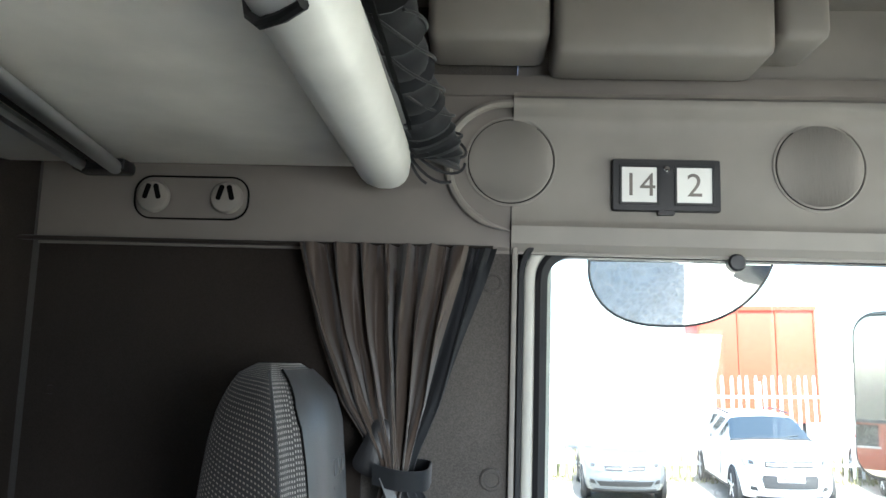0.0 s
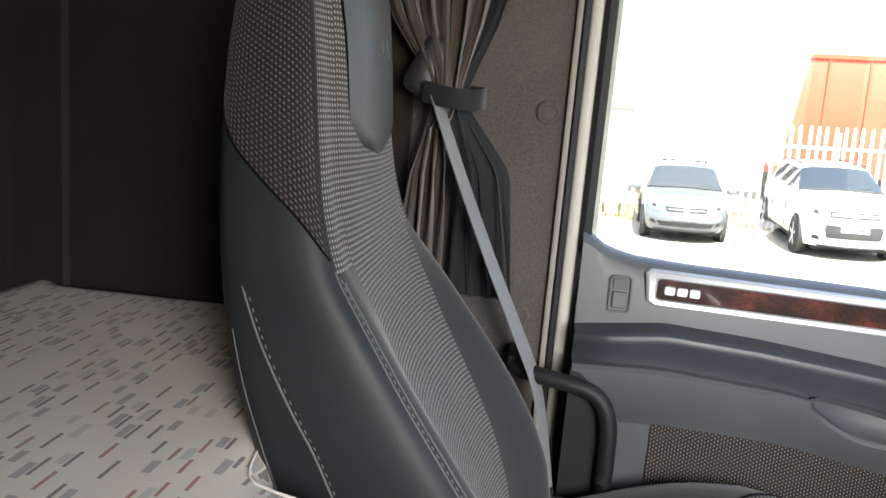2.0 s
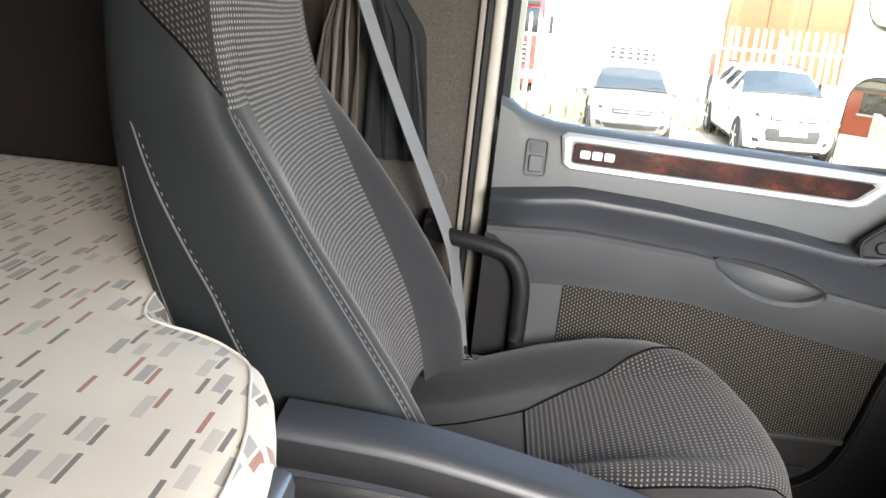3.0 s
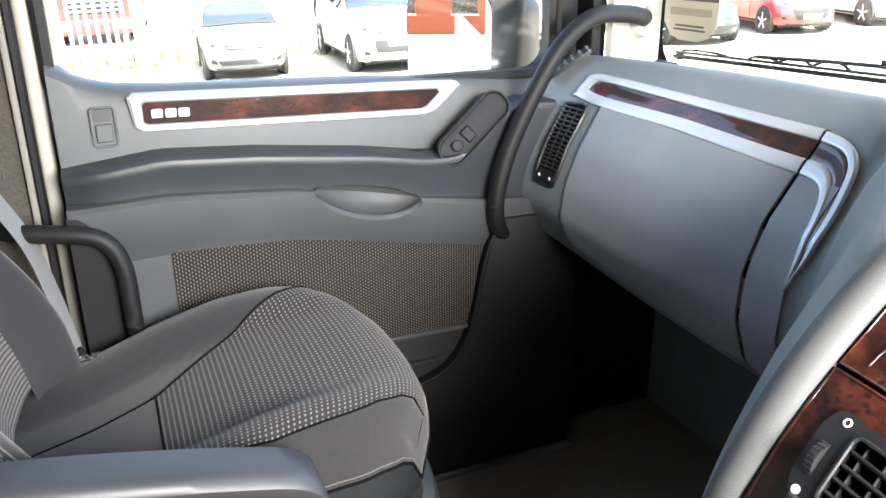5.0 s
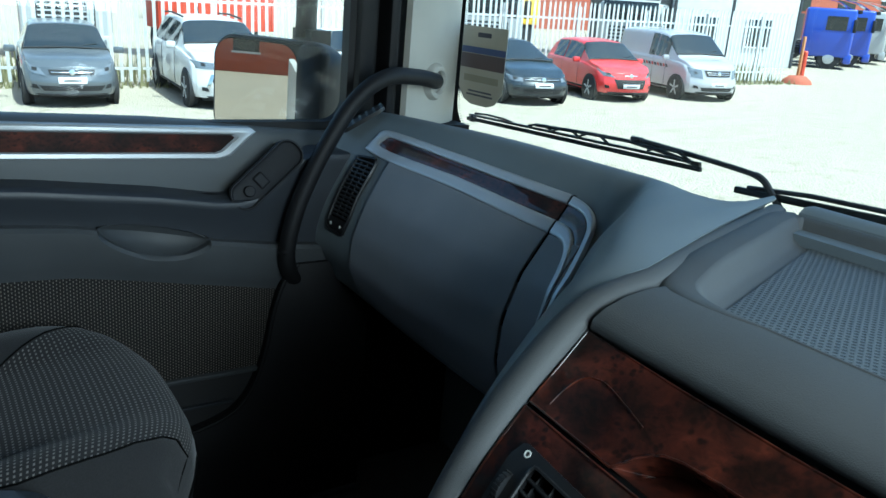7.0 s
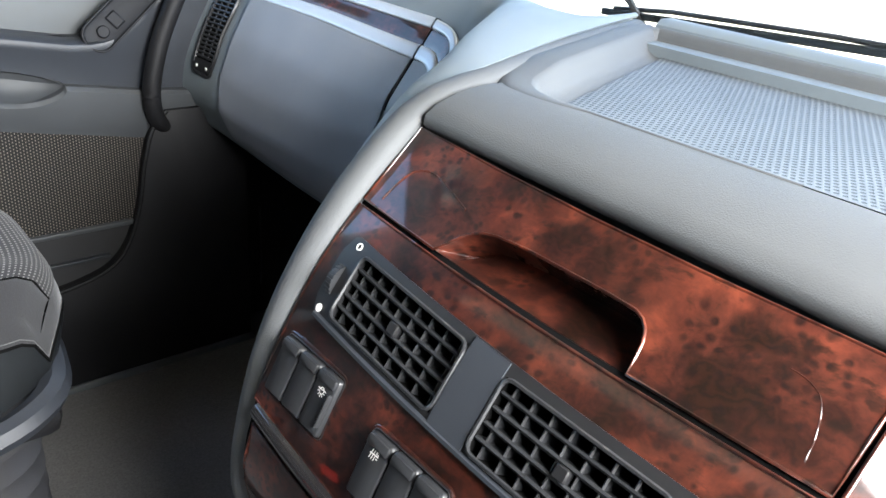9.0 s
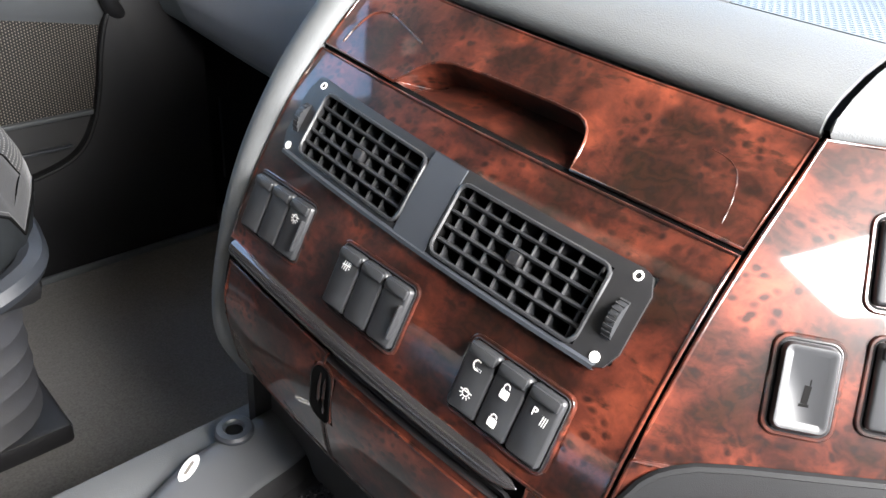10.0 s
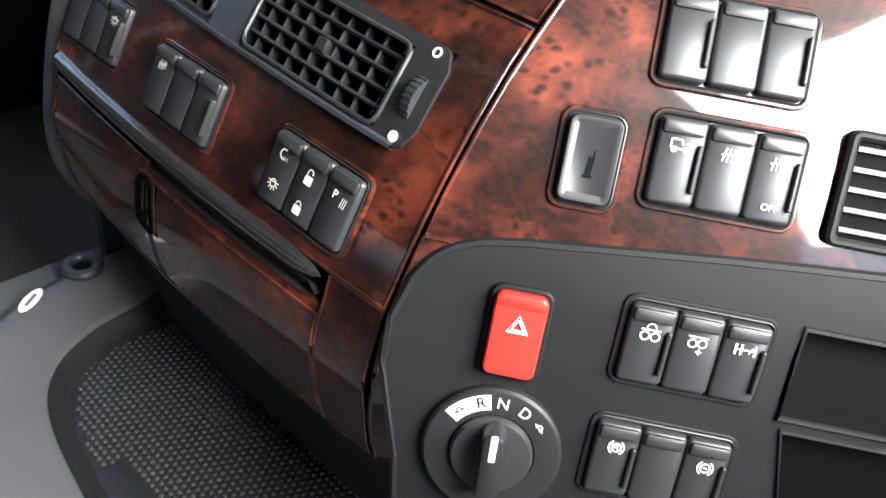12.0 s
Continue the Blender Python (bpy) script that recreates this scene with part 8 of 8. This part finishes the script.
for shape, color, lab, x, y, az in (
        ("hatch", "grey", "grey-blue hatchback parked nose out by the fence", 3.02, 16.55, -5),
        ("suv", "pearl", "white sport utility car parked nose out by the fence", 5.95, 15.75, -4),
        ("low", "pearl", "white hatchback parked half behind the truck's mirror", 9.25, 16.8, -12),
        ("low", "navy", "dark blue hatchback parked by the fence", 13.2, 15.0, -12),
        ("hatch", "scarlet", "bright red hatchback parked by the fence", 16.25, 15.10, -14),
        ("van", "silver", "silver-white van with red chevrons parked by the fence", 19.25, 14.70, -14)):
    car(shape, color, lab, pose(x, y, G, 0, 0, az), "sport" if color == "scarlet" else "")

# palisade fence
fence = thing("palisade_fence", "tall galvanised palisade fence with pointed pales", "fence", (18, 22, G), kind="structure")
FA, FB, FH = Vector((-7.0, 20.4, G)), Vector((27.6, 18.3, G)), 2.45
fd = (FB - FA).normalized()
fl = (FB - FA).length
pale = to_mesh("pale", join(prism([(-0.036, 0.10), (0.036, 0.10), (0.036, FH - 0.12), (0.018, FH), (0.0, FH - 0.06), (-0.018, FH), (-0.036, FH - 0.12)], -0.004, 0.008)), "galv")
fm = axes((0, 0, 0), fd, (0, 0, 1))
npal = int(fl / 0.19)
for k in range(npal):
    p = FA + fd * (0.19 * k)
    piece("pale", pale, fence, Matrix.Translation(p) @ fm @ pose(0, 0, 0, 0.4 * math.sin(k * 2.3), 0, 0.5 * math.sin(k * 1.7)))
for z in (0.40, 1.95):
    part("fence_rail", moved(box(0, fl, z - 0.03, z + 0.03, -0.03, -0.004), Matrix.Translation(FA) @ fm), "galv", fence)
for k in range(int(fl / 2.75) + 1):
    part("fence_post", moved(box(2.75 * k - 0.05, 2.75 * k + 0.05, 0, FH - 0.15, -0.12, -0.03), Matrix.Translation(FA) @ fm), "galv", fence)
# rough grass and rubble along the fence foot
gv, gf = [], []
rng = random.Random(4)
gmesh = bpy.data.meshes.new("verge_grass")
for k in range(5200):
    t = rng.random() ** 0.8
    p = FA + fd * (fl * t) + Vector((0.15, -1, 0)) * rng.uniform(-0.3, 0.45)
    h, a, w = rng.uniform(0.05, 0.22), rng.uniform(0, 6.28), 0.02
    if k > 2600:
        p, h, w = p + Vector((-0.1, 1, 0)) * rng.uniform(0.3, 2.6), rng.uniform(0.15, 0.75), 0.035
    b0 = len(gv)
    gv += [(p.x - w * math.cos(a), p.y - w * math.sin(a), G), (p.x + w * math.cos(a), p.y + w * math.sin(a), G), (p.x + 0.05 * math.cos(a + 1), p.y + 0.05 * math.sin(a + 1), G + h)]
    gf.append((b0, b0 + 1, b0 + 2))
gmesh.from_pydata(gv, [], gf)
gmesh.materials.append(plain("verge_green", (0.21, 0.20, 0.10), 0.9, gs=0, var=0.3))
tagged(new("verge_grass", gmesh), "dry grass growing along the fence foot", "grass", kind="stuff")


def lorry(color, label, m, h=3.5):
    """A lorry seen from its front: cab, screen, grille, bumper, wheels and roof deflector."""
    c = thing("lorry", label, "truck", (0, 0, 0), "lorries behind the fence")
    part("cab", box(-1.2, 1.2, 0, 2.2, 0.55, h - 0.5, 0.12, 3), paint[color], c)
    part("roof_deflector", grid([[(x * s, y, z) for x in (-1.05, -0.6, 0, 0.6, 1.05)] for s, y, z in ((1, 0.25, h - 0.5), (0.98, 0.8, h - 0.2), (0.95, 1.7, h), (0.95, 2.2, h))], thick=0.03, side=(0, -1, 1)), paint[color], c)
    part("windscreen", box(-1.05, 1.05, -0.012, 0.02, 1.75, 2.55, 0.01), "carglass", c)
    part("sun_visor", box(-1.08, 1.08, -0.20, 0.0, 2.62, 2.78, 0.03), "tyre", c)
    g = part("grille", box(-0.75, 0.75, -0.015, 0.03, 0.85, 1.6, 0.01), "tyre", c)
    for k in range(5):
        part("grille_bar", box(-0.72, 0.72, -0.03, -0.01, 0.92 + 0.14 * k, 0.97 + 0.14 * k), "silver", g)
    part("bumper", box(-1.2, 1.2, -0.10, 0.25, 0.30, 0.72, 0.06), paint[color], c)
    part("chassis", box(-0.5, 0.5, 2.2, 6.0, 0.6, 0.9), "tyre", c)
    for s in (-1, 1):
        part("headlight", box(s * 0.8 - 0.2, s * 0.8 + 0.2, -0.12, -0.09, 0.42, 0.62, 0.01), "lamp", c)
        part("door_mirror", box(s * 1.38 - 0.12, s * 1.38 + 0.12, -0.05, 0.10, 1.75, 2.35, 0.04), "tyre", c)
        part("side_window", box(s * 1.205 - 0.01, s * 1.205 + 0.01, 0.35, 1.25, 1.8, 2.45), "carglass", c)
        for wy in (0.9, 4.6, 5.8):
            t = part("wheel", moved(lathe(((0.3, -0.14), (0.5, -0.14), (0.5, 0.14), (0.3, 0.15), (0.05, 0.10)), 24, True), axes((s * 1.02, wy, 0.5), (0, s, 0), (0, 0, 1))), "tyre", c)
            part("hub", moved(lathe(((0.27, 0.12), (0.25, 0.16), (0.08, 0.20)), 18, True), axes((s * 1.02, wy, 0.5), (0, s, 0), (0, 0, 1))), "silver", t)
    c.matrix_basis = m
    return c


lorry("cream", "white lorry cab parked behind the fence", pose(4.35, 25.2, G, 0, 0, -8), 3.55)
lorry("scarlet", "red lorry cab parked behind the fence", pose(0.35, 26.0, G, 0, 0, -6), 3.5)
lorry("cream", "white lorry standing behind the fence", pose(-3.5, 27.0, G, 0, 0, 0), 3.3)
lorry("cream", "white lorry cab standing behind the dark car", pose(17.5, 23.4, G, 0, 0, -35), 3.7)
lorry("cream", "white lorry behind the fence beside the van", pose(24.2, 23.2, G, 0, 0, -55), 3.0)
for i, (x, y) in enumerate(((39.0, 22.8), (42.0, 23.6), (46.0, 25.0), (50.0, 26.5))):
    lorry("cobalt" if i < 2 else "cream", "blue tractor unit parked in a row" if i < 2 else "white tractor unit parked in a row", pose(x, y, G, 0, 0, 35), 3.3)
# red box body, ribbed
rb_ = thing("box_body", "red lorry box body standing behind the fence", "container", (8.7, 26, G))
part("shell", box(6.95, 10.6, 25.6, 27.2, G + 0.9, 3.05, 0.03), "redbox", rb_)
for k in range(4):
    part("rib", box(7.0 + 1.17 * k, 7.06 + 1.17 * k, 25.56, 25.6, G + 0.95, 3.02), "redbox", rb_)
part("top_rail", box(6.93, 10.62, 25.55, 25.62, 2.95, 3.08), "redbox", rb_)
part("underframe", box(7.4, 10.2, 25.8, 27.2, G + 0.45, G + 0.9), "tyre", rb_)
for x in (7.3, 10.2):
    part("wheel", moved(lathe(((0.3, -0.14), (0.5, -0.14), (0.5, 0.14), (0.3, 0.15)), 20, True), axes((x, 27.0, G + 0.5), (0, -1, 0), (0, 0, 1))), "tyre", rb_)
# yellow skip body and small clutter between
yb = thing("yellow_body", "yellow lorry body behind the fence", "truck body", (21, 25, G))
part("shell", box(19.5, 21.1, 25.0, 27.0, G + 1.45, G + 2.55, 0.05), paint["yellow"], yb)
part("underframe", box(19.6, 21.0, 25.1, 26.9, G, G + 1.45), "tyre", yb)
# white two-storey cabin
cb = thing("site_cabin", "white two-storey site cabin with windows", "building", (31, 25, G))
cm = pose(28.3, 24.6, G, 0, 0, -12)
part("wall", moved(box(0, 7.0, 0, 4.0, 0, 6.2, 0.03), cm), "panel", cb)
part("side_wall", moved(box(-1.9, -0.003, 0.2, 3.8, 0, 6.0, 0.02), cm), "slate", cb, "grey cladding")
part("roof", moved(box(-2.0, 7.2, -0.15, 4.15, 6.2, 6.4, 0.02), cm), "slate", cb)
for x, z in ((1.0, 3.6), (4.0, 3.6), (1.0, 0.9), (4.0, 0.9)):
    w = part("window", moved(box(x, x + 1.3, -0.06, 0.02, z, z + 1.2, 0.01), cm), "carglass", cb)
    part("frame", moved(ringpad(1.42, 1.32, 0.02, 0.07, 0, 0.05, 0.01), cm @ axes((x + 0.65, -0.06, z + 0.6), (1, 0, 0), (0, 0, 1))), "panel", w)
for x in (0.02, 3.1, 6.9):
    part("corner_post", moved(box(x - 0.06, x + 0.06, -0.05, 0.0, 0, 6.2), cm), "slate", cb)
part("door", moved(box(-1.6, -0.7, 0.12, 0.2, 3.1, 5.2, 0.01), cm), "carglass", cb)
# long brick works behind everything
wk = thing("brick_works", "long red-brick works building in the distance", "building", (60, 60, G))
wm = pose(36.0, 52.0, G, 0, 0, -6)
part("wall", moved(box(0, 95, 0, 12, 0, 5.2), wm), "brick", wk)
part("roof", moved(grid([[(x, y, z) for x in (-0.5, 95.5)] for y, z in ((-0.4, 5.1), (6, 6.6), (12.4, 5.1))], thick=0.2, side=(0, 0, 1)), wm), "slate", wk)
for k in range(14):
    w = part("window", moved(box(3 + 6.5 * k, 5.6 + 6.5 * k, -0.05, 0.02, 2.6, 4.0), wm), "carglass", wk)
    part("lintel", moved(box(2.8 + 6.5 * k, 5.8 + 6.5 * k, -0.10, 0.0, 4.01, 4.25), wm), "panel", w)
for k in range(5):
    part("shutter", moved(box(20 + 13 * k, 24.5 + 13 * k, -0.06, 0.02, 0, 2.4), wm), "slate" if k % 2 else "redbox", wk)


# trees on the skyline
def tree(x, y, h, seed):
    r = random.Random(seed)
    t = thing("tree", "green leafy tree on the skyline", "tree", (x, y, G), "skyline trees")
    part("trunk", tube([(x, y, G), (x + 0.1, y, G + h * 0.3), (x - 0.1, y, G + h * 0.6)], [0.25, 0.18, 0.08], 8), "tyre", t)
    vv, ff = [], []
    for k in range(900):
        a, e, q = r.uniform(0, 6.28), r.uniform(-0.9, 1.4), r.uniform(0.45, 1.0) ** 0.6
        rad = h * 0.36 * q * (1 + 0.25 * math.sin(3 * a + seed))
        c = Vector((x + rad * math.cos(a) * math.cos(e), y + rad * math.sin(a) * math.cos(e), G + h * 0.62 + rad * 0.95 * math.sin(e)))
        s = h * 0.035
        u = Vector((r.uniform(-1, 1), r.uniform(-1, 1), r.uniform(-1, 1))).normalized() * s
        w = u.cross(Vector((r.uniform(-1, 1), r.uniform(-1, 1), 1))).normalized() * s
        b0 = len(vv)
        vv += [c - u, c + w * 0.6, c + u, c - w * 0.6]
        ff.append((b0, b0 + 1, b0 + 2, b0 + 3))
    me = bpy.data.meshes.new("crown")
    me.from_pydata(vv, [], ff)
    me.materials.append(M["leaf"])
    o = new("crown", me)
    under(o, t)


M["leaf"] = plain("foliage", (0.075, 0.115, 0.030), 0.8, gs=0, var=0.35)
for i, (x, y, h) in enumerate(((14, 48, 4.6), (31, 47, 5.0), (33, 48, 4.5))):
    tree(x, y, h, i + 3)
# concrete post foot and red post at the fence's end
ep = thing("gate_post", "orange marker post on a concrete foot at the fence end", "post", (28.2, 18.2, G))
part("foot", moved(lathe(((0.55, 0), (0.5, 0.12), (0.3, 0.28), (0.1, 0.3)), 18, True), pose(28.2, 18.2, G)), "brick", ep)
part("post", box(28.15, 28.25, 18.15, 18.25, G + 0.2, G + 1.7, 0.02), plain("orange_paint", (0.45, 0.20, 0.08), 0.6), ep)
part("bollard", moved(lathe(((0.09, 0), (0.09, 1.1), (0.05, 1.15)), 14, True), pose(29.2, 18.7, G)), "redbox", ep)
# buildings and a van behind the truck, which its mirrors show
bb = thing("brick_offices", "red-brick office building beside the yard", "building", (-40, 12, G))
part("wall", box(-48, -36, -8, 34, G, G + 2.6), "brick", bb)
part("roof", box(-48.5, -35.5, -8.5, 34.5, G + 2.6, G + 2.8), "slate", bb)
for k in range(10):
    w = part("window", box(-36.02, -35.95, -6 + 4 * k, -4.4 + 4 * k, G + 1.3, G + 2.5), "carglass", bb)
    part("sill", box(-36.1, -35.9, -6.1 + 4 * k, -4.3 + 4 * k, G + 1.18, G + 1.295), "panel", w)
bb.location.x -= 14.0
car("van", "pearl", "white van parked behind the truck", pose(-24.0, 5.2, G, 0, 0, 95))
car("hatch", "navy", "dark car parked behind the truck", pose(-20.0, 9.5, G, 0, 0, 80))
for o in list(scene.objects):
    if o not in INDOORS and not o.parent:
        o.matrix_basis = YARD @ o.matrix_basis
